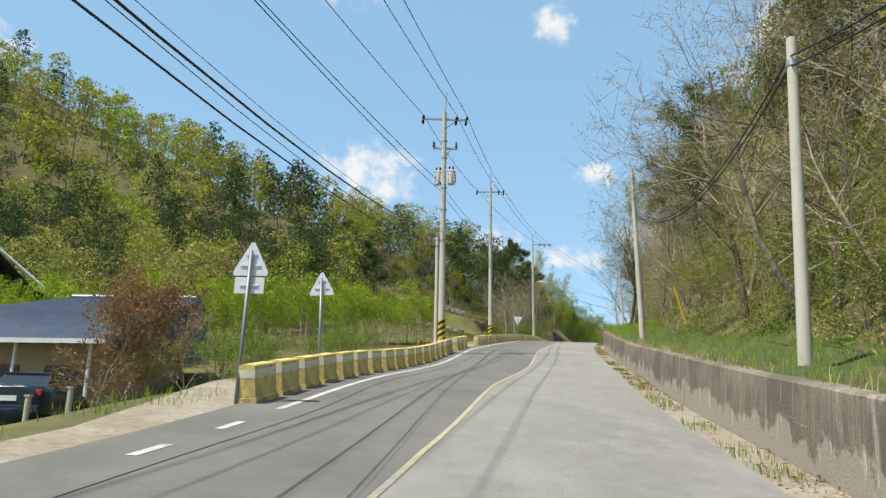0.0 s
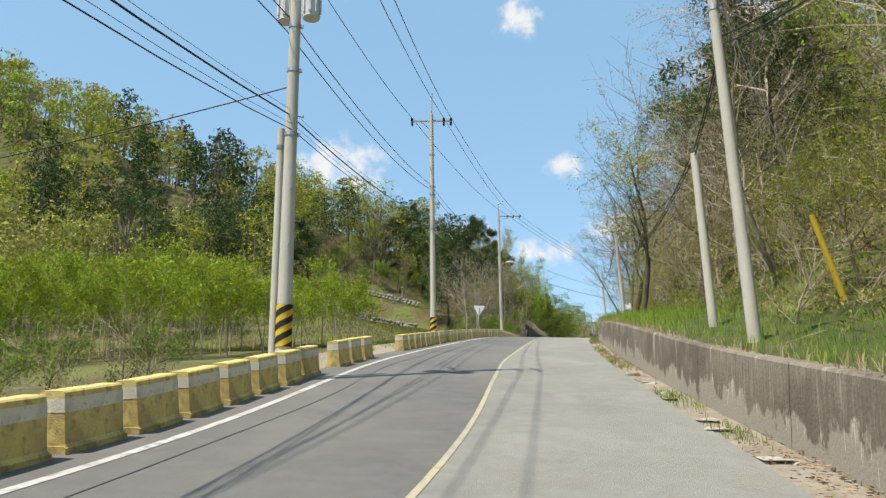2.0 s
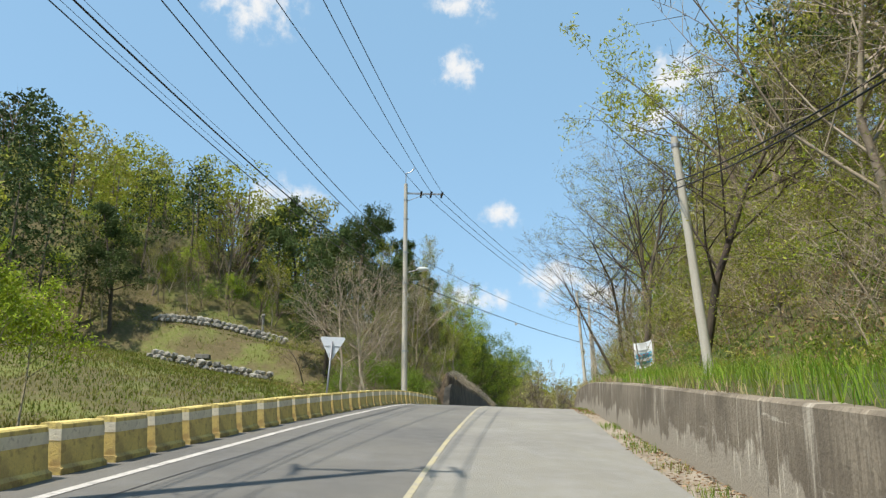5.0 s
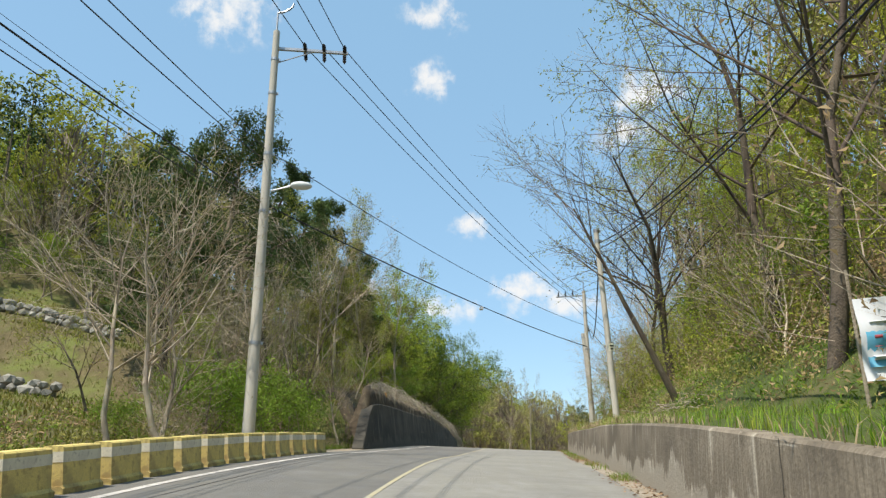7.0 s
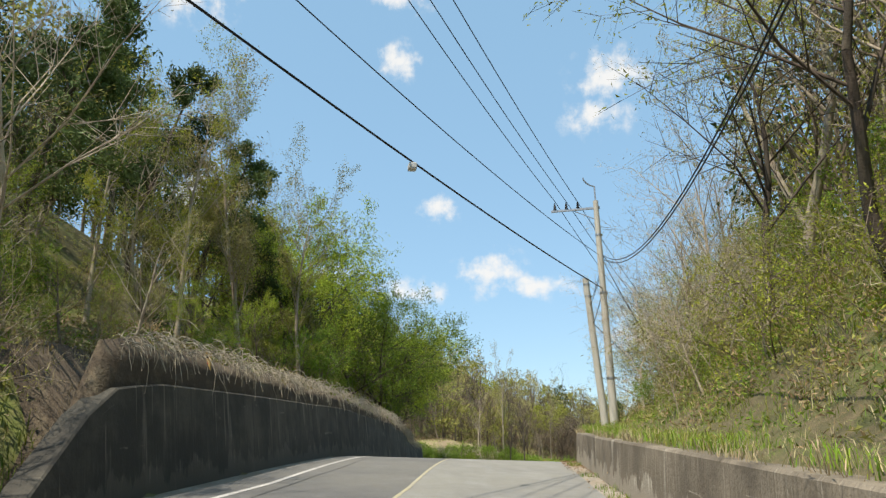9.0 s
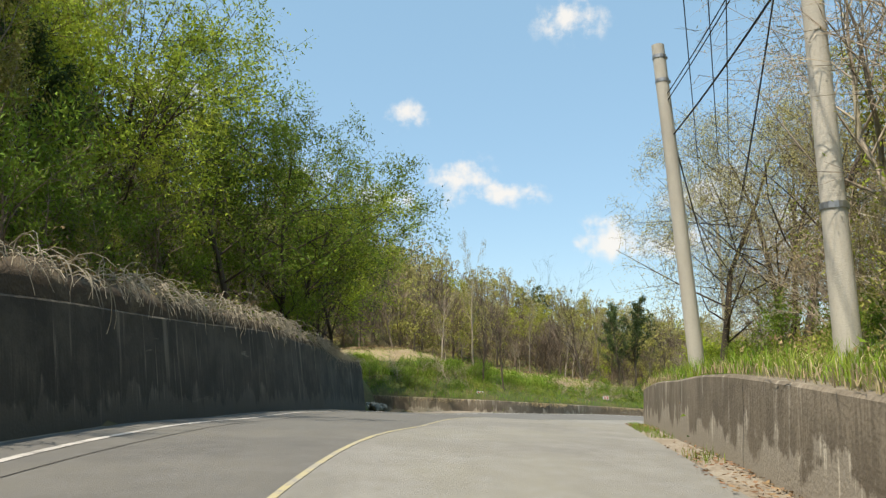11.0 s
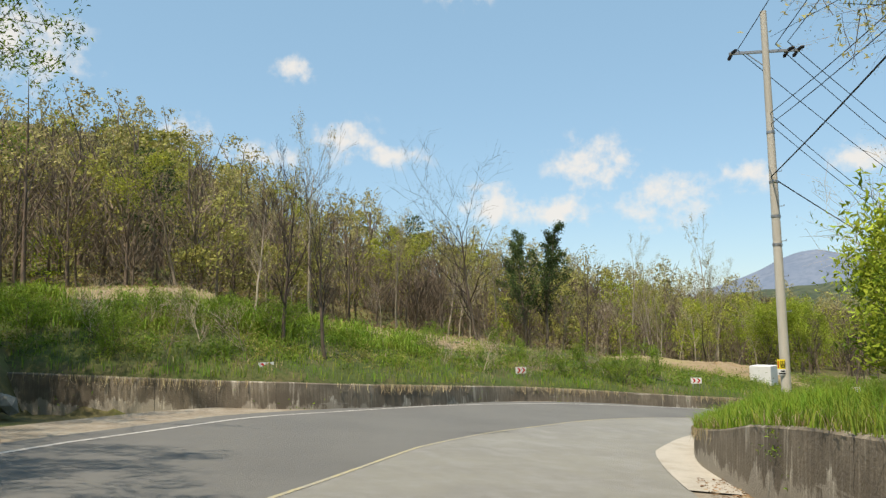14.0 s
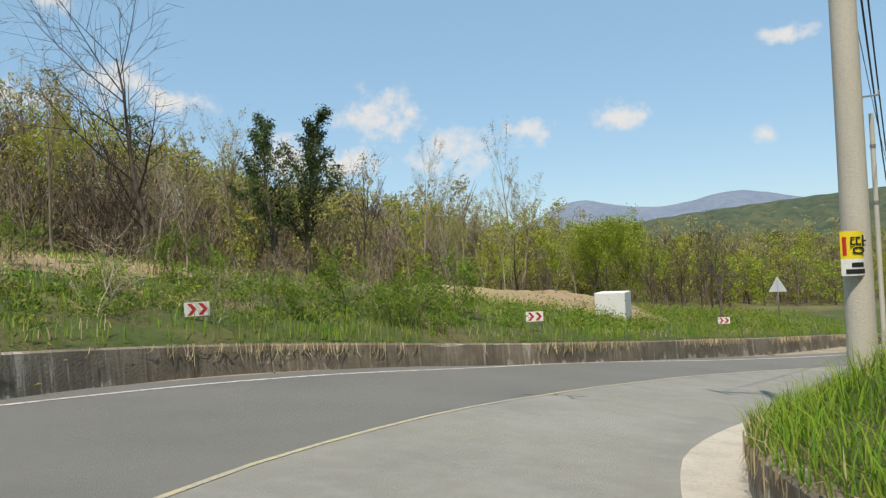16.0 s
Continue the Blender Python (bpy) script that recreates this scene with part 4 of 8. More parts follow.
U_BLOCK = table((0, -4.75), (33, -4.62), (44, -4.7), (60, -5.0), (70, -5.2), (86, -5.4))


def place_blocks(proto, s0, s1, pitch):
    s, first = s0 + pitch / 2, True
    while s < s1:
        u = float(U_BLOCK(s)) + random.uniform(-0.02, 0.02)
        p, q = at(s, u), at(s + 0.1, u)
        a = math.degrees(math.atan2(-(q[0] - p[0]), q[1] - p[1]))
        slope = math.degrees(math.atan2(float(road_z(s + 0.5, u) - road_z(s - 0.5, u)), 1.0))
        m = pose(p[0], p[1], float(road_z(s, u)) - 0.02, slope + random.uniform(-0.8, 0.8), random.uniform(-1, 1), a + random.uniform(-1.2, 1.2))
        if proto.get("placed"):
            copy_thing(proto, m)
        else:
            proto.matrix_basis = m
            proto["placed"] = 1
        s += pitch


big = guard_block(0.93, 0.60)
place_blocks(big, 10.9, 32.2, 1.24)
place_blocks(big, 33.3, 37.0, 1.22)
small = guard_block(0.79, 0.54)
place_blocks(small, 40.7, 84.5, 1.04)
for o in (big, small):
    del o["placed"]


# ---- road signs ----
M_SIGN_BACK = material("sign_back", (0.60, 0.63, 0.66), 0.5, [(5, (0.5, 0.53, 0.56), 0.5, 0.45, 0.65)], metal=0.2)
M_SIGN_FACE = material("sign_face", (0.75, 0.62, 0.08), 0.5)
M_SIGN_RED = material("sign_red", (0.5, 0.03, 0.03), 0.5)
M_SIGN_WHITE = material("sign_white", (0.75, 0.75, 0.74), 0.5, [(9, (0.6, 0.59, 0.56), 0.6, 0.5, 0.7)])
M_POST = material("sign_post_grey", (0.22, 0.23, 0.25), 0.5, metal=0.5)


def plate(bm, pts, t=0.012, bevel=0.0):
    """A flat plate in the local xz plane, t thick, facing -y."""
    front = [bm.verts.new((x, -t / 2, z)) for x, z in pts]
    back = [bm.verts.new((x, t / 2, z)) for x, z in pts]
    bm.faces.new(front)
    bm.faces.new(back[::-1])
    for i in range(len(pts)):
        j = (i + 1) % len(pts)
        bm.faces.new((front[j], front[i], back[i], back[j]))
    bmesh.ops.recalc_face_normals(bm, faces=bm.faces)


def tri_points(w, z0, z1, up=True):
    """A triangle with cut corners."""
    c = 0.06
    pts = [(-w / 2 + c / 2, z0), (w / 2 - c / 2, z0), (w / 2 - c / 4, z0 + c), (c / 2, z1), (-c / 2, z1), (-w / 2 + c / 4, z0 + c)]
    return pts if up else [(x, z0 + z1 - z) for x, z in pts][::-1]


def road_sign(x, y, z, turn, top, size, up, sub, label, lean=0.0):
    root = empty("road_sign", (x, y, z), turn)
    root.rotation_euler[1] = radians(lean)
    bm = bmesh.new()
    tube(bm, (0, -0.05, -0.5), (0, -0.05, top - 0.14), 0.03, 0.03, 12)
    part("post", bm, M_POST, root, smooth=True)
    h = size * 0.88
    bm = bmesh.new()
    plate(bm, tri_points(size, top - h, top, up))
    panel = part("panel", bm, M_SIGN_BACK, root, "grey triangular sign seen from its back")
    bm = bmesh.new()
    for dz in (0.3, 0.62):
        box(bm, (size * (0.55 if dz < 0.5 else 0.3) if up else size * (0.3 if dz < 0.5 else 0.55), 0.02, 0.022), (0, -0.016, top - h + h * dz))
    part("bracket", bm, M_SIGN_BACK, panel)
    bm = bmesh.new()
    plate(bm, [(a * 0.93, b) for a, b in tri_points(size, top - h + 0.03, top - 0.04, up)], 0.004)
    face = part("face", bm, M_SIGN_FACE, panel, "yellow printed face")
    face.location = (0, 0.012, 0)
    if sub:
        bm = bmesh.new()
        box(bm, (size * 0.8, 0.012, 0.26), (0, 0, top - h - 0.16), bevel=0.004)
        part("sub_panel", bm, M_SIGN_BACK, root, "grey rectangular plate below")
        bm = bmesh.new()
        box(bm, (size * 0.5, 0.02, 0.022), (0, -0.016, top - h - 0.16))
        part("bracket", bm, M_SIGN_BACK, root)
    return tagged(root, label, "road sign", "road signs")


road_sign(-1.22, 12.3, 0.35, -6, 2.65, 0.62, True, True, "triangular road sign with a lower plate, grey back", 1.5)
road_sign(-0.98, 17.3, 1.05, -6, 2.5, 0.6, True, False, "triangular road sign on a grey post, grey back", -1.5)
road_sign(6.59, 67.28, 7.6, -12, 2.3, 0.78, False, False, "inverted triangular road sign on a leaning post, grey back", 4)


def chevron(x, y, z, turn, lean, label):
    """A low plate with two chevrons, on two short stakes."""
    root = empty("chevron_sign", (x, y, z), turn)
    root.rotation_euler[0] = radians(lean)
    bm = bmesh.new()
    plate(bm, [(-0.32, 0.0), (0.32, 0.0), (0.32, 0.36), (-0.32, 0.36)], 0.015)
    panel = part("panel", bm, M_SIGN_WHITE, root)
    for ox in (-0.16, 0.12):
        bm = bmesh.new()
        for s in (1, -1):
            a = [(ox - 0.09, 0.18 + s * 0.15), (ox + 0.02, 0.18 + s * 0.15), (ox + 0.15, 0.18), (ox + 0.04, 0.18)]
            vs = [bm.verts.new((p, -0.0115, q)) for p, q in (a if s < 0 else a[::-1])]
            bm.faces.new(vs)
        part("chevron", bm, M_SIGN_RED, panel, "dark red chevron mark")
    for ox in (-0.2, 0.2):
        bm = bmesh.new()
        box(bm, (0.05, 0.03, 0.75), (ox, 0.03, -0.05))
        part("stake", bm, M_STEEL, root)
    root.scale = (0.76, 0.76, 0.76)
    return tagged(root, label, "chevron sign", "bend chevrons")


chevron(33.43, 147.3, 8.83, 14, -6, "low white chevron plate with red marks in grass")
chevron(44.9, 152.8, 7.95, -4, 0, "low white chevron plate with dark red marks")
chevron(54.45, 153.1, 7.05, -36, 0, "white chevron plate with red marks on the bank")
chevron(68.06, 155.6, 5.75, -48, 0, "white chevron plate beside dry grass")


# ---- trees ----
def tubes(segs, sides):
    """Arrays of points and faces for many tapered sticks (a, b, r0, r1)."""
    s = np.array([(*a, *b, r0, r1) for a, b, r0, r1 in segs], float)
    a, b, r0, r1 = s[:, :3], s[:, 3:6], s[:, 6], s[:, 7]
    d = b - a
    d /= np.linalg.norm(d, axis=1)[:, None] + 1e-9
    side = np.cross(d, np.where(np.abs(d[:, 2:3]) > 0.9, [[1.0, 0, 0]], [[0, 0, 1.0]]))
    side /= np.linalg.norm(side, axis=1)[:, None]
    up = np.cross(d, side)
    ang = np.arange(sides) * 2 * np.pi / sides
    ring = side[:, None] * np.cos(ang)[None, :, None] + up[:, None] * np.sin(ang)[None, :, None]
    v = np.concatenate([a[:, None] + ring * r0[:, None, None], b[:, None] + ring * r1[:, None, None]], 1)
    base = np.arange(len(s))[:, None] * 2 * sides
    i = np.arange(sides)
    j = (i + 1) % sides
    f = np.stack([i, j, j + sides, i + sides], 1)[None] + base[:, :, None]
    return v.reshape(-1, 3), f.reshape(-1, 4)


def leaf_quads(pts, size, seed, flat=0.0):
    """One small bent quad at each point, turned at random."""
    rng = np.random.default_rng(seed)
    n = len(pts)
    a = rng.normal(size=(n, 3))
    a[:, 2] *= 1 - flat
    a /= np.linalg.norm(a, axis=1)[:, None]
    b = np.cross(a, rng.normal(size=(n, 3)))
    b /= np.linalg.norm(b, axis=1)[:, None]
    k = (size * rng.uniform(0.6, 1.35, n))[:, None]
    p = np.asarray(pts)
    v = np.stack([p - a * k * 0.5, p + b * k * 0.32, p + a * k * 0.55, p - b * k * 0.32], 1)
    return v.reshape(-1, 3), np.arange(n * 4).reshape(-1, 4)


def leaf_tris(pts, size, seed):
    """One small three-cornered leaf at each point, turned at random."""
    v, _ = leaf_quads(pts, size * 1.25, seed)
    v = v.reshape(-1, 4, 3)[:, :3].reshape(-1, 3)
    return v, np.arange(len(v)).reshape(-1, 3)


def twigs(segs, seed):
    """The finest twigs as narrow slivers."""
    s = np.array([(*a, *b, r0) for a, b, r0, r1 in segs], float)
    a, b = s[:, :3], s[:, 3:6]
    side = np.cross(b - a, np.random.default_rng(seed).normal(size=a.shape))
    side *= (s[:, 6] * 1.3 / (np.linalg.norm(side, axis=1) + 1e-9))[:, None]
    v = np.stack([a - side, a + side, b + side * 0.4, b - side * 0.4], 1)
    return v.reshape(-1, 3), np.arange(len(s) * 4).reshape(-1, 4)


def limbs(seed, height, r, kids, clear=0.3, angle=(35, 60), ratio=0.55, bend=0.12, lift=0.08, crown=None, slim=0.5):
    """A branching skeleton: sticks, and the outer twigs as (start, end)."""
    rng = random.Random(seed)
    segs, tips = [], []

    def branch(p, d, length, r, level):
        n = (6, 3, 2, 1, 1)[min(level, 4)]
        nodes, q, dd = [], Vector(p), Vector(d)
        for i in range(n):
            dd = (dd + Vector((rng.gauss(0, bend), rng.gauss(0, bend), rng.gauss(0, bend) + (lift if level else 0.02)))).normalized()
            e = q + dd * (length / n)
            ra, rb = r * (1 - 0.8 * i / n), r * (1 - 0.8 * (i + 1) / n)
            segs.append((tuple(q), tuple(e), ra, rb, level))
            nodes.append((q.copy(), e.copy(), dd.copy(), ra))
            q = e
        if level >= len(kids):
            tips.append((nodes[0][0], q))
            return
        for c in range(kids[level]):
            lo = clear if level == 0 else 0.2
            f = lo + (1 - lo) * (c + rng.random()) / kids[level]
            k = min(int(f * n), n - 1)
            a, b, dk, rk = nodes[k]
            o = a.lerp(b, f * n - k)
            turn = Matrix.Rotation(rng.uniform(0, 2 * math.pi), 3, dk)
            side = dk.orthogonal().normalized()
            ang = radians(rng.uniform(*angle))
            nd = turn @ (dk * math.cos(ang) + side * math.sin(ang))
            fall = crown(f) if crown and level == 0 else 1.15 - 0.6 * f
            branch(o, nd, length * ratio * fall * rng.uniform(0.75, 1.2), max(rk * slim, 0.005), level + 1)
        if level:
            tips.append((nodes[-1][0], q))

    branch((0, 0, 0), (rng.gauss(0, 0.04), rng.gauss(0, 0.04), 1), height, r, 0)
    return segs, tips


def leaf_points(tips, per, loose, seed):
    rng = np.random.default_rng(seed)
    a = np.array([t[0] for t in tips])
    b = np.array([t[1] for t in tips])
    i = np.repeat(np.arange(len(tips)), per)
    k = rng.random(len(i))[:, None]
    return a[i] * (1 - k) + b[i] * k + rng.normal(0, loose, (len(i), 3))


def tree_proto(name, seed, height, r, kids, leaf_mat, per, leaf, loose, bark, label, category="tree", group="roadside trees", tri=True, **kw):
    segs, tips = limbs(seed, height, r, kids, **kw)
    root = empty(name, (0, 0, -500))
    thick = [s[:4] for s in segs if s[4] == 0]
    fine = [s[:4] for s in segs if 0 < s[4] < len(kids)]
    va, fa = tubes(thick, 8 if r > 0.06 else 5)
    vb, fb = tubes(fine, 3)
    vc, fc = twigs([s[:4] for s in segs if s[4] == len(kids)], seed)
    if per:
        quad_mesh("trunk", np.r_[va, vb, vc], np.r_[fa, fb + len(va), fc + len(va) + len(vb)], bark, root, True)
    else:
        quad_mesh("trunk", va, fa, bark, root, True)
        quad_mesh("crown", np.r_[vb, vc], np.r_[fb, fc + len(vb)], bark, root, True)
    if per:
        pv, pf = (leaf_tris if tri else leaf_quads)(leaf_points(tips, per, loose, seed), leaf, seed)
        quad_mesh("crown", pv, pf, leaf_mat, root)
    tagged(root, label, category, group)
    return root


def leafy(name, base, other, trans=0.29):
    dim = tuple(c * 0.7 for c in base)
    return material(name, base, 0.6, [(0.9, other, 0.9, 0.4, 0.62), (0.16, dim, 0.6, 0.5, 0.62)], per=0.22, leaf=trans, flick=0.36)


L_GREEN = leafy("leaf_fresh_green", (0.25, 0.335, 0.035), (0.34, 0.39, 0.05))
L_ORCHARD = leafy("leaf_orchard", (0.24, 0.33, 0.03), (0.31, 0.38, 0.04))
L_YELLOW = leafy("leaf_yellow_green", (0.36, 0.375, 0.05), (0.28, 0.31, 0.05))
L_OLIVE = leafy("leaf_olive", (0.32, 0.30, 0.09), (0.25, 0.25, 0.065))
L_BUD = leafy("leaf_bud", (0.37, 0.335, 0.13), (0.31, 0.26, 0.125))
L_DEEP = leafy("leaf_deep_green", (0.15, 0.245, 0.03), (0.22, 0.29, 0.045))
L_TASSEL = leafy("leaf_tassel", (0.56, 0.52, 0.20), (0.48, 0.42, 0.18), 0.5)
L_PINE = leafy("pine_needles", (0.068, 0.108, 0.034), (0.11, 0.145, 0.048), 0.18)
L_JUNIPER = leafy("juniper_needles", (0.055, 0.09, 0.032), (0.085, 0.12, 0.04), 0.15)
L_RUST = leafy("leaf_rust", (0.20, 0.105, 0.05), (0.27, 0.18, 0.07))
M_TWIG = material("far_twigs", (0.20, 0.155, 0.11), 0.95, [(0.2, (0.12, 0.09, 0.065), 0.8, 0.42, 0.6)], per=0.1, flick=0.35)
L_DRY = leafy("dry_leaf", (0.34, 0.25, 0.14), (0.24, 0.17, 0.09), 0.25)

round_crown = lambda f: 0.55 + 0.75 * math.sin(math.pi * min(1, max(0, f)) ** 0.8)
wide_top = lambda f: 0.5 + 0.7 * f
cone_crown = lambda f: 1.25 - 1.0 * f

PROTO = {
    "green": [tree_proto("tree", 11 + i, 6.2, 0.10, (9, 6, 5), L_GREEN, 17, 0.085, 0.11, M_BARK, "young broadleaf tree in fresh green leaf on the slope", crown=round_crown) for i in range(2)],
    "yellow": [tree_proto("tree", 21 + i, 7.0, 0.12, (10, 6, 5), L_YELLOW, 15, 0.08, 0.11, M_BARK, "broadleaf tree with yellow-green spring leaves", crown=round_crown) for i in range(2)],
    "olive": [tree_proto("tree", 31 + i, 7.5, 0.12, (10, 6, 6), L_OLIVE, 11, 0.075, 0.10, M_BARK_GREY, "half-bare broadleaf tree with sparse olive leaves", crown=round_crown, lift=0.1) for i in range(2)],
    "bare": [tree_proto("tree", 41 + i, 7.0, 0.10, (12, 7, 7), L_BUD, 2, 0.055, 0.08, M_BARK_GREY, "bare grey tree with a dense net of twigs", crown=round_crown, lift=0.12, bend=0.16) for i in range(3)],
    "bud": [tree_proto("tree", 51 + i, 9.5, 0.15, (11, 7, 6), L_BUD, 6, 0.065, 0.11, M_BARK_GREY, "tall half-bare tree just coming into yellow bud", crown=wide_top, clear=0.35, lift=0.1) for i in range(3)],
    "pine": [tree_proto("pine_tree", 61 + i, 9.0, 0.16, (16, 8), L_PINE, 110, 0.11, 0.15, M_BARK, "dark green pine tree with an uneven crown", "pine tree", crown=round_crown, clear=0.38, angle=(55, 85), ratio=0.34, lift=0.05) for i in range(2)],
    "shrub": [tree_proto("shrub", 71 + i, 1.7, 0.04, (10, 6), L_DEEP, 26, 0.085, 0.1, M_BARK, "low green shrub on the bank", "shrub", "roadside shrubs", crown=round_crown, clear=0.05, ratio=0.7) for i in range(2)],
    "dry": [tree_proto("shrub", 81 + i, 1.9, 0.03, (13, 9), L_DRY, 5, 0.055, 0.08, M_BARK_GREY, "dry brown thicket of thin stems", "shrub", "roadside shrubs", crown=round_crown, clear=0.02, ratio=0.7, lift=0.12) for i in range(2)],
    "orchard": [tree_proto("sapling", 91 + i, 3.8, 0.04, (10, 5), L_ORCHARD, 30, 0.125, 0.16, M_BARK_GREY, "slender young orchard tree in bright green leaf", "tree", "orchard saplings", crown=round_crown, clear=0.36, ratio=0.36, bend=0.05) for i in range(2)],
}


MID = {
    "green": [tree_proto("tree", 111 + i, 6.2, 0.10, (8, 4, 4), L_GREEN, 18, 0.14, 0.16, M_BARK, "broadleaf tree in fresh green leaf", crown=round_crown, group="woodland trees") for i in range(2)],
    "yellow": [tree_proto("tree", 121 + i, 7.0, 0.11, (8, 4, 4), L_YELLOW, 18, 0.14, 0.16, M_BARK, "woodland tree with yellow-green spring leaves", crown=round_crown, group="woodland trees") for i in range(2)],
    "olive": [tree_proto("tree", 131 + i, 7.5, 0.11, (9, 4, 4), L_OLIVE, 9, 0.1, 0.13, M_BARK_GREY, "woodland tree with sparse olive leaves", crown=round_crown, lift=0.14, bend=0.07, angle=(25, 50), group="woodland trees") for i in range(2)],
    "bare": [tree_proto("tree", 141 + i, 7.0, 0.09, (10, 6, 5), L_BUD, 2, 0.06, 0.1, M_BARK_GREY, "bare grey-brown woodland tree", crown=round_crown, lift=0.16, bend=0.07, angle=(22, 48), group="woodland trees") for i in range(2)],
    "bud": [tree_proto("tree", 151 + i, 9.5, 0.12, (11, 5, 5), L_BUD, 8, 0.085, 0.13, M_BARK_GREY, "tall slender woodland tree in pale yellow bud", crown=wide_top, clear=0.36, lift=0.16, bend=0.06, angle=(20, 40), ratio=0.38, group="woodland trees") for i in range(3)],
    "pine": [tree_proto("pine_tree", 161 + i, 9.0, 0.15, (13, 6), L_PINE, 60, 0.21, 0.2, M_BARK, "dark green pine on the hillside", "pine tree", crown=round_crown, clear=0.38, angle=(55, 85), ratio=0.34, lift=0.05, group="woodland trees") for i in range(2)],
}


def tangent_leaves(p, n, size, wide, seed):
    """Three-cornered leaf sprays lying roughly in the surface whose normals are n."""
    rng = np.random.default_rng(seed)
    n = n + rng.normal(0, 0.75, n.shape)
    n /= np.linalg.norm(n, axis=1)[:, None] + 1e-9
    a = np.cross(n, rng.normal(size=n.shape))
    a /= np.linalg.norm(a, axis=1)[:, None] + 1e-9
    b = np.cross(n, a)
    k = (size * rng.uniform(0.55, 1.4, len(p)))[:, None]
    v = np.stack([p - a * k * 0.5, p + b * k * wide, p + a * k * 0.5], 1).reshape(-1, 3)
    return v


def sprite(kind, seed, height, width, n, leaf, clear):
    """A light far tree: lobes of foliage with lit tops and shaded undersides, or a fan of upswept twigs."""
    rng = np.random.default_rng(seed)
    if kind == "bare":
        up = rng.uniform(clear, 0.9, n)
        a = rng.uniform(0, 2 * np.pi, n)
        r = width * 0.42 * np.sqrt(rng.random(n)) * np.sin(np.pi * np.clip(up + 0.1, 0, 1)) ** 0.6
        p = np.stack([r * np.cos(a), r * np.sin(a), up * height], 1)
        d = np.stack([0.55 * np.cos(a), 0.55 * np.sin(a), np.ones(n)], 1) + rng.normal(0, 0.28, (n, 3))
        d *= (rng.uniform(0.6, 1.5, n) / np.linalg.norm(d, axis=1))[:, None]
        side = np.cross(d, rng.normal(size=(n, 3)))
        side *= (rng.uniform(0.02, 0.04, n) / (np.linalg.norm(side, axis=1) + 1e-9))[:, None]
        return np.stack([p - side, p + side, p + d], 1).reshape(-1, 3)
    if kind == "pine":
        count, squash = 24, 0.6
        up = np.linspace(0.32, 0.95, count)
        a = np.arange(count) * 2.4 + rng.uniform(0, 0.8, count)
        reach = width * 0.34 * (1.15 - up) ** 0.6 * rng.uniform(0.6, 1.15, count)
        size = width * rng.uniform(0.11, 0.19, count) * (1.25 - 0.6 * up)
    else:
        count, squash = (26, 0.8) if kind != "bud" else (16, 1.5)
        up = clear + (0.93 - clear) * rng.random(count) ** 0.8
        a = rng.uniform(0, 2 * np.pi, count)
        reach = width * 0.36 * np.sin(np.pi * np.clip((up - clear) / (1 - clear) * 0.85 + 0.12, 0, 1)) ** 0.7 * np.sqrt(rng.random(count))
        size = width * rng.uniform(0.10, 0.19, count) * (0.6 if kind == "bud" else 1)
    lobes = np.stack([reach * np.cos(a), reach * np.sin(a), up * height], 1)
    i = rng.integers(0, count, n)
    d = rng.normal(size=(n, 3))
    d[:, 2] += 0.45
    d /= np.linalg.norm(d, axis=1)[:, None]
    p = lobes[i] + d * (1, 1, squash) * (size[i] * rng.uniform(0.7, 1.12, n))[:, None]
    return tangent_leaves(p, d, leaf, 0.46, seed)


FAR_KIND = {"green": (L_GREEN, 6.5, 5.4, 0.1), "yellow": (L_YELLOW, 7.5, 5.8, 0.1), "olive": (L_OLIVE, 7.5, 5.4, 0.1), "pine": (L_PINE, 9.0, 5.6, 0.15), "bare": (M_TWIG, 7.0, 4.8, 0.15), "bud": (L_BUD, 10.0, 4.5, 0.35)}
FAR_PARTS = {k: [] for k in FAR_KIND}
FAR_TRUNKS = []


def far_tree(kind, x, y, z, scale, turn, dense):
    mat, h, w, clear = FAR_KIND[kind]
    n = {"bare": 340, "bud": 420, "pine": 1250}.get(kind, 1000)
    key = (kind, int(turn) % 5, dense)
    if key not in far_tree.made:
        far_tree.made[key] = sprite(kind, hash_of(kind) + int(turn) % 5, h, w, int(n * dense), ({"bud": 0.22, "pine": 0.25}.get(kind, 0.26) if dense > 0.9 else {"bud": 0.3, "pine": 0.46}.get(kind, 0.46)), clear)
    v = far_tree.made[key]
    a = radians(turn)
    c, s = math.cos(a) * scale, math.sin(a) * scale
    FAR_PARTS[kind].append(np.stack([v[:, 0] * c - v[:, 1] * s + x, v[:, 0] * s + v[:, 1] * c + y, v[:, 2] * scale + z], 1))
    FAR_TRUNKS.append(((x, y, z - 0.3), (x + 0.3 * math.sin(turn), y, z + h * scale * 0.75), 0.13 * scale, 0.04))
    if kind in ("bare", "bud"):
        for k in range(4):
            b, lo = turn + 1.7 * k, h * scale * (0.28 + 0.11 * k)
            FAR_TRUNKS.append(((x, y, z + lo), (x + 0.16 * h * scale * math.cos(b), y + 0.16 * h * scale * math.sin(b), z + lo + 0.33 * h * scale), 0.05 * scale, 0.015))


far_tree.made = {}


def hash_of(word):
    return sum(ord(c) * (i + 3) for i, c in enumerate(word))


USED = {}


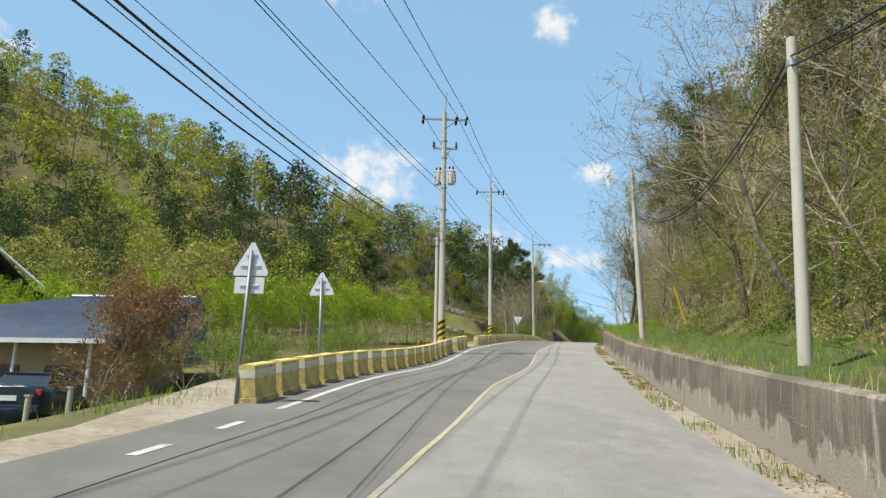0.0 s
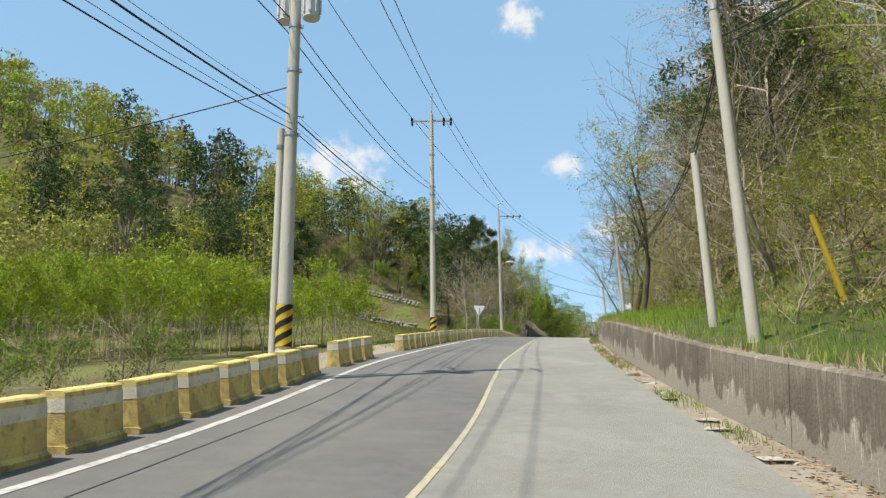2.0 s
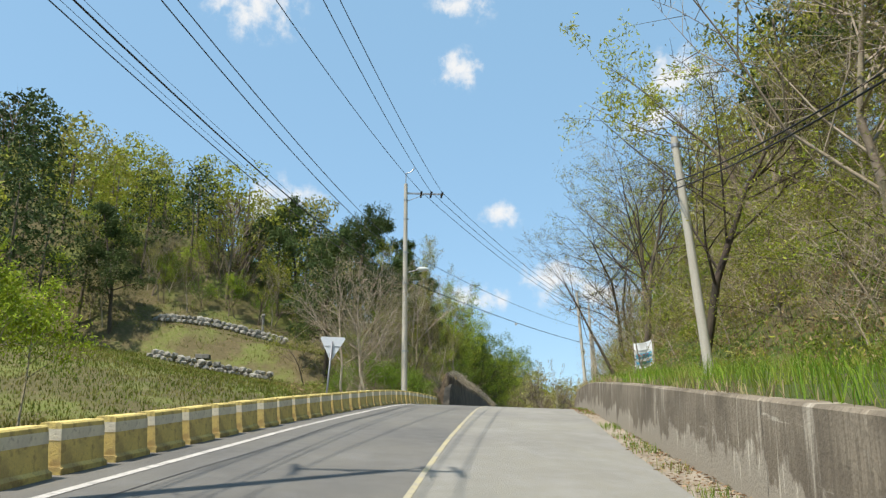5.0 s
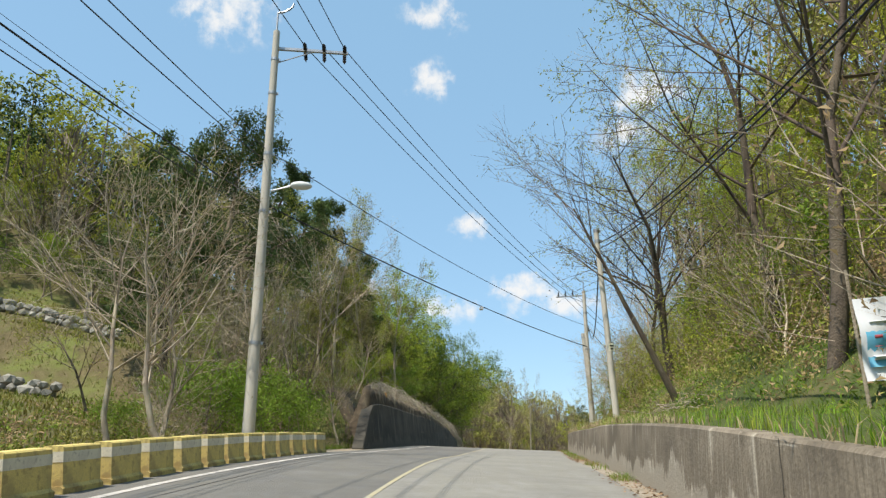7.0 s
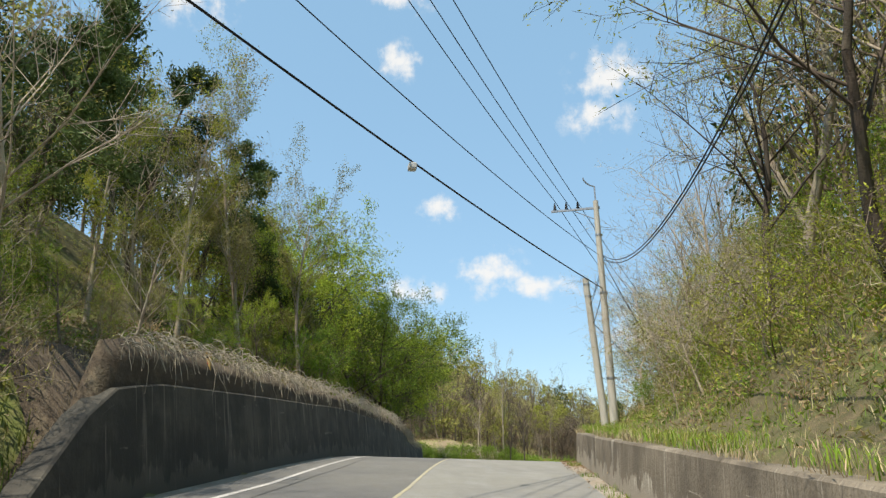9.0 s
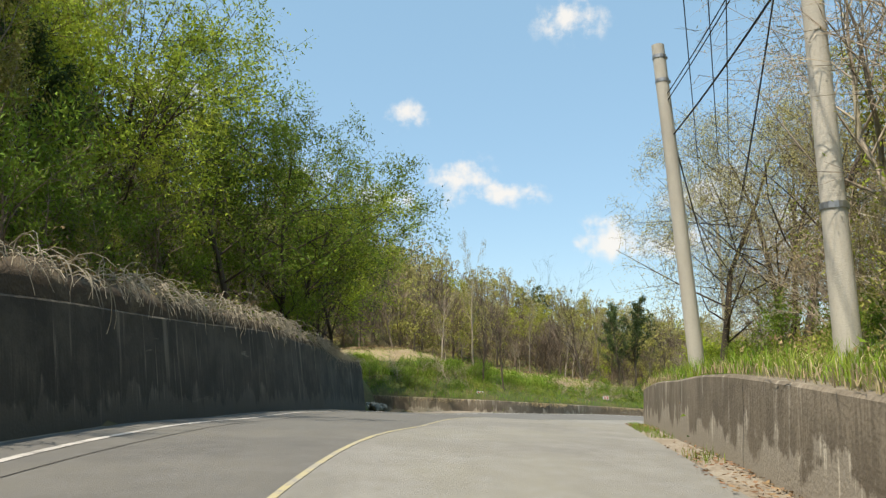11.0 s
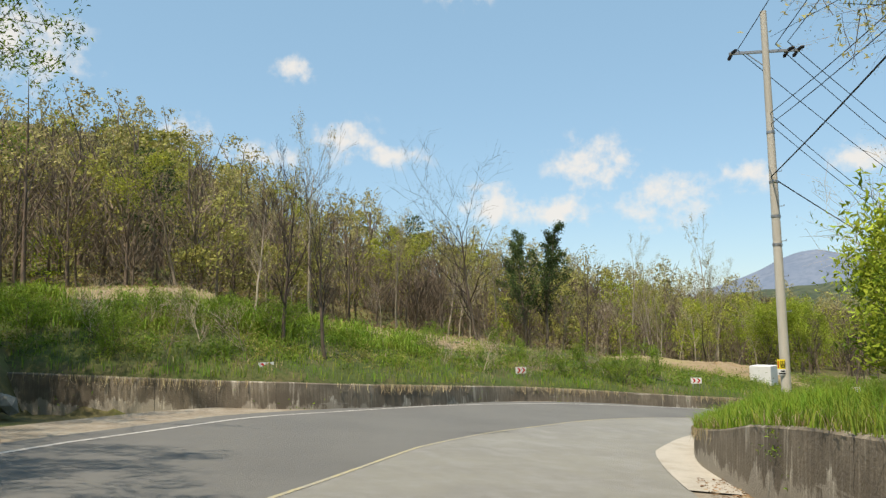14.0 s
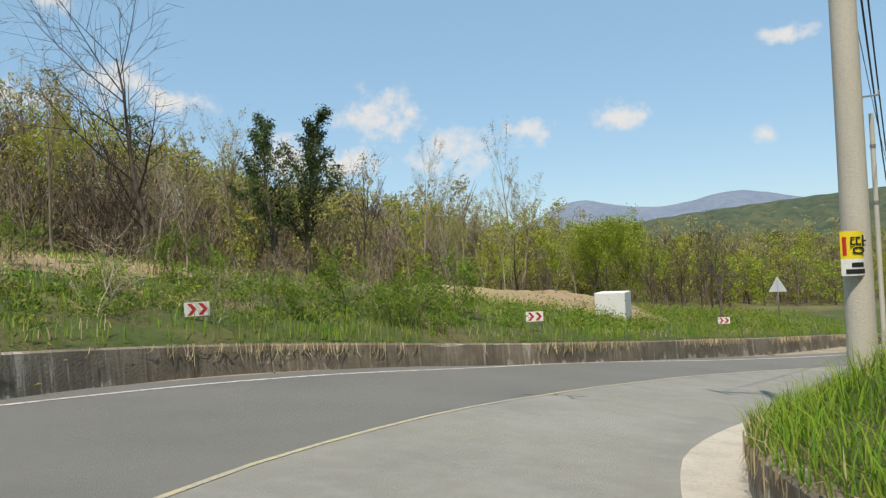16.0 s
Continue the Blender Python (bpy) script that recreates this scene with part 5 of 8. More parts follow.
def plant(kind, x, y, z, scale, turn, lean=0.0, far=False):
    protos = MID[kind] if far and kind in MID else PROTO[kind]
    proto = protos[random.randrange(len(protos))]
    m = Matrix.LocRotScale((x, y, z - 0.12), Euler((radians(lean * random.uniform(-1, 1)), radians(lean * random.uniform(-1, 1)), radians(turn))), (scale, scale, scale * random.uniform(0.9, 1.12)))
    if USED.get(proto.name):
        copy_thing(proto, m)
    else:
        proto.matrix_basis = m
        USED[proto.name] = True


def spots(x0, x1, y0, y1, gap, seed):
    rng = np.random.default_rng(seed)
    gx2, gy2 = np.meshgrid(np.arange(x0, x1, gap), np.arange(y0, y1, gap))
    p = np.stack([gx2.ravel(), gy2.ravel()], 1)
    return p + rng.uniform(-0.45, 0.45, p.shape) * gap


def choose(weights):
    t = random.uniform(0, sum(weights.values()))
    for k, w in weights.items():
        t -= w
        if t <= 0:
            return k
    return k


# the wooded slope right of the road
p = spots(-5, 75, -12, 138, 2.6, 1)
s, u = along(p)
d = u - U_WALL(s)
keep = (d > np.interp(s, [-40, 20, 60, 80, 100, 112, 125], [3.4, 3.1, 3.1, 2.2, 2.2, 4.2, 5.2])) & (d < 14.5) & (s < 141)
p, s, d = p[keep], s[keep], d[keep]
z = land(p)
for (x, y), zz, si, di in zip(p, z, s, d):
    if di < 5.4 and si < 104:
        w = {"olive": 2.4, "yellow": 1.6, "bare": 5, "green": 0.5} if si < 62 else {"olive": 2.6, "yellow": 2.4, "bare": 3, "green": 1.2}
        if si < 66 or random.random() < 0.6:
            plant(choose(w), x, y, zz, random.uniform(0.42, 0.7), random.uniform(0, 360), 12)
    elif di < 9 and random.random() < (0.9 if si < 100 else 0.6):
        w = {"olive": 3.0, "bare": 3.6, "bud": 1.2, "pine": 0.8 if si < 62 else 0.1, "green": 1.0, "yellow": 2.4} if si < 100 else {"bud": 3, "olive": 2, "bare": 1, "yellow": 0.4}
        plant(choose(w), x, y, zz, random.uniform(0.75, 1.2), random.uniform(0, 360), 8, di > 7)
    elif di >= 9:
        far_tree(choose({"olive": 3, "bare": 2, "pine": 1.0, "yellow": 2, "bud": 0.8}), x, y, zz, random.uniform(1.0, 1.45), random.uniform(0, 360), 0.95)
    if di < 9 and random.random() < 0.75:
        q = (x + random.uniform(-1.2, 1.2), y + random.uniform(-1.2, 1.2))
        plant(choose({"shrub": 1.3, "dry": 1.6}), q[0], q[1], ground_z(*q), random.uniform(0.6, 1.2), random.uniform(0, 360))

# the wooded hill on the left
p = spots(-140, 30, 22, 165, 3.7, 2)
d, _ = signed(p, HILL_FOOT)
s, u = along(p)
tomb = ((p[:, 0] > -12) & (p[:, 0] < 3.5) & (p[:, 1] > 64) & (p[:, 1] < 101)) | ((p[:, 0] > 3) & (p[:, 1] < 87))
cutside = (s > 88) & (s < 134) & (u > -26)
keep = (d > np.where(p[:, 1] > 88, 2.2, 1.0)) & (p[:, 0] > -0.7 * p[:, 1] - 8) & ~tomb & (u < np.where(s > 86, U_CUT(s) - 3.0, -8)) & (p[:, 1] - 0.2 * p[:, 0] < 143)
p, d, s, u = p[keep], d[keep], s[keep], u[keep]
z = land(p)
for (x, y), zz, di, si, ui in zip(p, z, d, s, u):
    yellowish = bumps(np.array([x]), np.array([y]), 16, 9)[0] + 0.016 * (di - 34)
    if yellowish > 0.12:
        w = {"yellow": 4, "green": 1.5, "olive": 1.2, "bare": 0.5, "pine": 0.5}
    elif di < 9:
        w = {"green": 2, "olive": 2, "yellow": 1.5, "bare": 1.5, "pine": 0.6}
    else:
        w = {"pine": 5.5, "olive": 1.0, "bare": 1.0, "green": 0.5, "yellow": 0.3}
    if ui > -15 and si > 60:
        w = {"olive": 2, "bare": 1.4, "green": 2, "pine": 1.5, "yellow": 1, "bud": 0.8} if si < 112 else {"green": 3, "olive": 1.5, "bud": 1}
        low = 88 < si < 113 and ui > float(U_CUT(si)) - 6.5
        if low and random.random() < 0.45:
            continue
        plant(choose({"yellow": 2, "olive": 2, "green": 1.2, "bare": 0.8} if low else w), x, y, zz, random.uniform(0.36, 0.55) if low else random.uniform(0.85, 1.2) if si < 112 else random.uniform(0.75, 1.15), random.uniform(0, 360), 6, ui < -14)
    else:
        far_tree(choose(w), x, y, zz, random.uniform(0.8, 1.3), random.uniform(0, 360), 1.0 if di < 34 else 0.4)

# the woods beyond the bend
p = spots(-70, 170, 158, 260, 3.0, 3)
d, i = signed(p, FAR_WALL)
keep = (d > np.interp(p[:, 0], [-20, 20, 45, 60, 75], [26, 24, 20, 17, 12])) & (d < 72) & (p[:, 1] > 150) & ((d < 34) | (np.arange(len(d)) % 3 > 0))
p, d = p[keep], d[keep]
z = land(p)
for (x, y), zz, di in zip(p, z, d):
    w = {"bud": 3.2, "olive": 1.6, "bare": 3.4, "yellow": 0.6, "pine": 0.2}
    if x > 70 and di < 40:
        w = {"green": 2.5, "yellow": 1, "bare": 1.5, "bud": 0.5}
    size = random.uniform(0.82, 1.1) * float(np.interp(x, [20, 33, 47, 60, 75], [1.2, 1.08, 0.82, 0.78, 0.74])) * (0.8 if di < 24 else 1)
    if math.hypot(x - 58, y - 171.5) < 4.5:
        continue
    if di < 27:
        w.pop("pine", None)
    if di < 25 and 4 < x < 80:
        plant(choose(w), x, y, zz, size, random.uniform(0, 360), 3, True)
    else:
        far_tree(choose(w), x, y, zz, size * float(np.interp(x, [45, 65], [1.1, 1.25])), random.uniform(0, 360), 1.1 if di < 48 else 0.6)

# undergrowth between the trunks of the woods beyond the bend
p = spots(-60, 160, 158, 270, 3.1, 4)
d, i = signed(p, FAR_WALL)
keep = (d > np.interp(p[:, 0], [-20, 20, 45, 60, 75], [29, 27, 23, 20, 15])) & (d < 40)
for (x, y), zz in zip(p[keep], land(p[keep])):
    far_tree(choose({"olive": 1.8, "bare": 4.5, "green": 0.5, "bud": 1}), x, y, zz - 0.6, random.uniform(0.45, 0.8), random.uniform(0, 360), 1.0)

# the orchard rows on the valley floor
p = spots(-34, 2, 30, 66, 1.95, 5)
s, u = along(p)
d, _ = signed(p, HILL_FOOT)
keep = (u < np.interp(s, [38, 46], [-17.5, -11.6])) & (d < 0.5) & (s > 29) & ~((p[:, 0] < -7) & (p[:, 1] < 33))
for (x, y), zz in zip(p[keep], land(p[keep])):
    plant("orchard", x, y, zz, random.uniform(0.85, 1.12), random.uniform(0, 360), 2)

for kind, pieces in FAR_PARTS.items():
    if pieces:
        v = np.concatenate(pieces)
        ob = quad_mesh("far_woods", v, np.arange(len(v)).reshape(-1, 3), FAR_KIND[kind][0])
        tagged(ob, {"pine": "dark pines massed on the hillside", "yellow": "yellow-green spring crowns on the hillside", "green": "fresh green crowns on the hillside", "olive": "olive half-leafed crowns on the hillside", "bare": "brown leafless crowns on the hillside", "bud": "pale budding crowns on the hillside"}[kind], "woods", kind="stuff")
v, f = tubes(FAR_TRUNKS, 4)
tagged(quad_mesh("far_trunks", v, f, M_BARK, smooth=True), "brown trunks of the far woods", "woods", kind="stuff")


# ---- single trees that stand out ----
def lone(kind_label, seed, place, scale, turn=0.0, **kw):
    t = tree_proto("tree", seed, label=kind_label, **kw)
    x, y = place[:2]
    t.matrix_basis = Matrix.LocRotScale((x, y, (place[2] if len(place) > 2 else ground_z(x, y)) - 0.1), Euler((0, 0, radians(turn))), (scale,) * 3)
    return t


BARE = dict(height=7.2, r=0.12, bend=0.05, kids=(13, 8, 6), leaf_mat=L_BUD, per=0, leaf=0.1, loose=0.1, slim=0.5, bark=M_BARK_DARK, crown=wide_top, clear=0.26, lift=0.12, angle=(20, 40), ratio=0.5, group="bare trees on the bank")
lone("bare tree with upswept thin branches on the bank", 301, (35.57, 148.88), 0.62, **BARE)
lone("slim bare tree with upswept branches on the bank", 302, (34.3, 149.6), 0.64, 40, **BARE)
lone("bare vase-shaped tree before the woods", 303, (46.3, 160.3), 0.88, 80, **dict(BARE, angle=(35, 62), clear=0.16, kids=(13, 8, 6), ratio=0.62))
lone("bare fine-twigged tree before the woods", 304, (60.5, 172.0), 0.75, 10, **BARE)
OAK = dict(height=10.0, r=0.17, kids=(18, 10, 9), leaf_mat=L_TASSEL, per=13, leaf=0.062, loose=0.11, slim=0.36, bark=M_BARK_DARK, crown=lambda f: 1.15 - 0.45 * f, clear=0.2, lift=0.035, angle=(50, 85), ratio=0.55, bend=0.13, group="oaks on the bank")
lone("wide-spreading half-bare oak in yellow bud on the bank", 311, (37.3, 125.9), 1.0, **OAK)
lone("dark-trunked oak with sparse yellow buds on the bank", 312, (38.4, 123.6), 0.95, 120, **OAK)
lone("half-bare oak in bud leaning over the road", 313, (36.0, 119.5), 0.9, 200, **OAK)
lone("half-bare oak in yellow bud behind the bushes", 314, (41.5, 127.5), 0.95, 290, **OAK)
LEANY = dict(height=7.5, r=0.13, kids=(13, 8, 6), per=24, leaf=0.115, loose=0.14, bark=M_BARK_DARK, crown=round_crown, clear=0.1, lift=0.05, angle=(40, 75), ratio=0.6, group="trees above the tall wall")
for i, (si, back, sc) in enumerate(((109, 6.4, 0.62), (114, 6.6, 0.72), (119.5, 5.0, 0.85), (125, 3.0, 1.0), (128.5, 2.2, 1.0), (131.5, 1.8, 0.95), (134.5, 1.6, 0.9), (137.5, 1.6, 0.85), (121, 6.0, 1.15), (126, 6.2, 1.2), (131, 5.0, 1.1), (117, 8.5, 1.0), (136, 5, 1.1), (139, 3, 0.95))):
    ui = float(U_CUT(si)) - back
    q = at(si, ui)
    t = lone("green-leafed tree leaning out over the tall wall", 321 + i, (float(q[0]), float(q[1])), sc, 60 * i, leaf_mat=(L_OLIVE, L_GREEN, L_YELLOW)[i % 3] if si < 118 else (L_DEEP, L_DEEP, L_GREEN)[i % 3], **LEANY)
    t.rotation_euler[1] = radians(10 if back < 3.5 else 3)
for i in range(30):
    si = random.uniform(110, 139)
    ui = float(U_CUT(si)) - 1.4 - random.uniform(0, 5)
    q = at(si, ui)
    plant(("shrub", "shrub", "dry")[i % 3], float(q[0]), float(q[1]), ground_z(*q), random.uniform(0.8, 1.4), 37 * i)
# trees that reach out over the road from the slope, and pines on its edge
for i, (si, ui, sc, kind, tilt) in enumerate(((83.0, 7.0, 1.1, "green", -5), (87.0, 7.2, 1.05, "green", -5), (37.5, 6.6, 1.05, "bare", -8), (40.5, 8.2, 0.75, "pine", -5), (42.5, 6.6, 1.0, "bare", -6), (15.5, 6.8, 1.1, "bare", -6), (20.0, 6.6, 1.15, "bare", -7), (25.0, 7.4, 1.1, "olive", -6), (29.5, 7.4, 1.1, "bare", -5), (46.5, 7.2, 1.1, "yellow", -7), (50.5, 6.4, 1.15, "olive", -8), (53.5, 7.8, 1.0, "bare", -7), (57.5, 6.6, 1.1, "bare", -8), (61.5, 7.6, 1.1, "olive", -6), (48.5, 9.4, 1.2, "pine", -4), (56.0, 9.6, 1.2, "pine", -4), (22.0, 10.0, 0.9, "pine", -4), (34.0, 9.0, 1.0, "olive", -4))):
    q = at(si, ui)
    m = Matrix.LocRotScale((float(q[0]), float(q[1]), ground_z(*q) - 0.15), Euler((0, radians(tilt), radians(0))), (sc, sc, sc)) @ Matrix.Rotation(1.3 * i, 4, "Z")
    copy_thing(PROTO[kind][i % 2], m)
TALL_STEM = dict(height=7.5, r=0.1, kids=(10, 7, 6), per=4, leaf=0.07, loose=0.1, slim=0.44, bark=M_BARK_DARK, crown=wide_top, clear=0.3, lift=0.12, angle=(22, 42), ratio=0.45, bend=0.08, group="stems before the tall wall")
GREENY = dict(height=5.0, r=0.09, kids=(11, 7, 5), leaf_mat=L_GREEN, per=20, leaf=0.13, loose=0.2, bark=M_BARK, crown=round_crown, clear=0.16, group="bright green trees by the field")
for i, (x, y, sc) in enumerate(((76.0, 166.5, 0.85), (72.5, 166.5, 0.75), (80.0, 172.0, 0.95), (84.0, 172.0, 0.85))):
    lone("round tree in vivid fresh green leaf", 341 + i, (x, y), sc, 50 * i, **GREENY)
lone("small grey tree leaning over beside the road", 391, (68.54, 156.05), 0.5, 30, **BARE).rotation_euler[1] = radians(38)
for i, (x, y, sc) in enumerate(((80.5, 166.0, 0.5), (84.0, 166.5, 0.55), (88.0, 168.0, 0.6), (92.0, 171.0, 0.7), (74.0, 163.5, 0.4), (78.0, 163.0, 0.42))):
    lone("bushy grey bare tree among dry grass", 392 + i, (x, y), sc, 40 * i, **BARE)
for i, (x, y, sc) in enumerate(((79.0, 179.0, 0.72), (81.5, 181.5, 0.8), (76.5, 180.5, 0.7), (83.5, 185.0, 0.8), (74.0, 178.0, 0.62))):
    plant("bud", x, y, ground_z(x, y), sc, 60 * i, 2, True)
JUNI = dict(height=6.6, r=0.1, kids=(22, 8), leaf_mat=L_JUNIPER, per=34, leaf=0.11, loose=0.11, bark=M_BARK, crown=cone_crown, clear=0.2, angle=(30, 60), ratio=0.33, lift=0.2, category="juniper", group="junipers before the woods")
lone("dark green narrow juniper tree", 361, (56.3, 173.8), 1.3, **JUNI)
lone("tall dark green juniper with a ragged top", 362, (58.3, 174.2), 1.45, 70, **JUNI)
for i, (x, y, sc) in enumerate(((40.4, 130.8, 0.95), (41.6, 132.4, 1.15), (42.8, 133.8, 1.15), (37.6, 131.2, 0.42), (44.2, 134.6, 1.2))):
    sh = tree_proto("shrub", 371 + i, 1.9, 0.04, (12, 7), L_GREEN if i < 3 else L_DEEP, 46, 0.1, 0.12, M_BARK, "dense bright green bush on the grass bank", "shrub", "roadside shrubs", crown=round_crown, clear=0.03, ratio=0.72)
    sh.matrix_basis = Matrix.LocRotScale((x, y, ground_z(x, y) - 0.05), Euler((0, 0, i)), (sc, sc, sc))
RUST = dict(height=4.6, r=0.06, kids=(14, 7, 3), leaf_mat=L_RUST, per=9, leaf=0.12, loose=0.12, bark=M_BARK_GREY, crown=round_crown, clear=0.12, ratio=0.5, lift=0.12, group="garden trees by the farmhouse")
for i, (x, y, sc) in enumerate(((-7.1, 19.4, 0.7), (-6.5, 20.1, 0.74), (-7.0, 20.7, 0.74))):
    lone("reddish-brown leafed garden tree beside the yard", 381 + i, (x, y), sc, 90 * i, **RUST)
for i, (x, y, sc) in enumerate(((-5.6, 19.5, 0.75), (-4.6, 21.5, 0.8), (-4.9, 24.5, 1.0), (-3.4, 23.5, 0.7), (-6.2, 25.5, 1.05), (-3.9, 27.5, 0.9), (-2.9, 26.0, 0.65))):
    plant(("yellow", "green", "green", "olive", "yellow", "green", "bare")[i], x, y, ground_z(x, y), sc * 0.48, 77 * i)
for i in range(16):
    si, ui = 15 + i * 1.2, -6.6 - random.uniform(0, 3.2)
    q = at(si, ui)
    plant(("shrub", "dry", "shrub")[i % 3], float(q[0]), float(q[1]), ground_z(*q), random.uniform(0.5, 0.9), 31 * i)
for i in range(70):
    si, ui = random.uniform(80, 92), -7.6 - random.uniform(0, 7)
    q = at(si, ui)
    if q[0] < 6 or (si > 86 and ui > -9.5):
        continue
    plant(("dry", "dry", "shrub", "bare")[i % 4], float(q[0]), float(q[1]), ground_z(*q), random.uniform(0.45, 0.95), 31 * i)

PINE = dict(height=9.5, r=0.15, kids=(17, 8), leaf_mat=L_PINE, per=80, leaf=0.15, loose=0.17, bark=M_BARK_DARK, crown=cone_crown, clear=0.22, angle=(55, 85), ratio=0.36, lift=0.03, category="pine tree", group="pines above the graves")
for i, (x, y, sc) in enumerate(((4.8, 94.0, 1.0), (7.5, 103.0, 0.95), (-3.5, 104.5, 1.05), (-10.5, 98.0, 1.0), (2.0, 105.5, 1.1))):
    lone("dark green pine tree beside the grave clearing", 401 + i, (x, y), sc, 70 * i, **PINE)
for i, (x, y, sc) in enumerate(((10.6, 85.6, 0.85), (10.2, 87.6, 0.8), (9.0, 88.6, 0.9), (7.6, 87.0, 0.8), (6.2, 89.5, 0.9), (8.2, 90.6, 1.0))):
    plant("shrub", x, y, ground_z(x, y), sc, 50 * i)
for i, (x, y, sc) in enumerate(((9.8, 90.5, 0.75), (11.8, 91.5, 0.8), (8.0, 92.5, 0.7), (6.4, 96.5, 0.8), (9.0, 97.0, 0.85), (12.4, 96.0, 0.8), (10.6, 94.0, 0.75))):
    plant(("bare", "olive")[i % 2], x, y, ground_z(x, y), sc, 50 * i)
# ---- farmhouse yard ----
M_ROOF = material("roof_blue_steel", (0.17, 0.22, 0.30), 0.4, [(1.5, (0.24, 0.28, 0.34), 0.7, 0.45, 0.65), (20, (0.12, 0.15, 0.2), 0.5, 0.5, 0.7)], metal=0.3)
M_TILE = material("roof_dark_tile", (0.05, 0.05, 0.055), 0.7, [(5, (0.09, 0.09, 0.09), 0.7, 0.45, 0.65)])
M_TIMBER = material("brown_timber", (0.20, 0.115, 0.06), 0.7, [(3, (0.13, 0.07, 0.035), 0.8, 0.45, 0.62, (1, 1, 0.15))], 0.3, 40)
M_PLASTER = material("tan_plaster", (0.42, 0.32, 0.21), 0.9, [(2, (0.33, 0.24, 0.15), 0.7, 0.45, 0.65)])
M_DARK_GLASS = material("window_glass", (0.02, 0.025, 0.03), 0.08)
M_WHITE_TRIM = material("white_trim", (0.66, 0.66, 0.63), 0.6, [(6, (0.5, 0.5, 0.47), 0.5, 0.5, 0.7)])


def farmhouse():
    x0, x1, ye, yr, zg = -23.0, -9.6, 24.6, 29.6, -0.1
    root = empty("farmhouse", (0, 0, 0))
    bm = bmesh.new()
    box(bm, (x1 - x0 - 1.4, 8.2, 2.9), ((x0 + x1) / 2 - 0.3, 29.8, zg + 1.35))
    part("wall", bm, M_PLASTER, root)
    z_e, z_r = 2.72, 4.95
    xr = -13.7
    for sgn in (-1, 1):
        bm = bmesh.new()
        n = 54
        rows = []
        for i in range(n * 4 + 1):
            k = i / (n * 4)
            lift = (0, 0.035, 0.035, 0)[i % 4]
            rows.append([bm.verts.new((x0 + (x1 - x0) * k, yr + sgn * (yr - ye), z_e + lift)), bm.verts.new((xr + (x1 + 1.15 - xr) * k, yr, z_r + lift))])
        for a, b in zip(rows, rows[1:]):
            bm.faces.new((a[0], b[0], b[1], a[1]) if sgn < 0 else (a[0], a[1], b[1], b[0]))
        bmesh.ops.solidify(bm, geom=bm.faces[:], thickness=0.04)
        part("roof", bm, M_ROOF, root, "blue-grey ribbed steel roof slope")
    bm = bmesh.new()
    hip = [bm.verts.new(p) for p in ((x0, ye, z_e), (xr, yr, z_r), (x0, 2 * yr - ye, z_e))]
    bm.faces.new(hip)
    bmesh.ops.solidify(bm, geom=bm.faces[:], thickness=0.04)
    part("roof", bm, M_ROOF, root, "plain steel hip end")
    bm = bmesh.new()
    box(bm, (x1 - x0, 0.05, 0.16), ((x0 + x1) / 2, ye - 0.03, z_e - 0.02))
    part("fascia", bm, M_WHITE_TRIM, root)
    bm = bmesh.new()
    tube(bm, (xr, yr, z_r + 0.06), (x1 + 1.15, yr, z_r + 0.06), 0.09, 0.09, 10)
    part("ridge_cap", bm, M_ROOF, root)
    for x in (-21.5, -18.2, -14.9, -12.75, -10.2):
        bm = bmesh.new()
        tube(bm, (x, ye + 0.25, zg), (x, ye + 0.25, z_e), 0.06, 0.06, 10)
        part("post", bm, M_WHITE_TRIM, root)
    for x in (-19.5, -16.5, -13.8, -11.4):
        bm = bmesh.new()
        box(bm, (1.5, 0.08, 1.25), (x, 25.66, zg + 1.45), bevel=0.01)
        win = part("window", bm, M_TIMBER, root, "brown timber window frame")
        for o in (-0.35, 0.35):
            bm = bmesh.new()
            box(bm, (0.6, 0.03, 1.05), (x + o, 25.615, zg + 1.45))
            part("pane", bm, M_DARK_GLASS, win)
    return tagged(root, "low farmhouse under a blue-grey ribbed steel roof", "house")


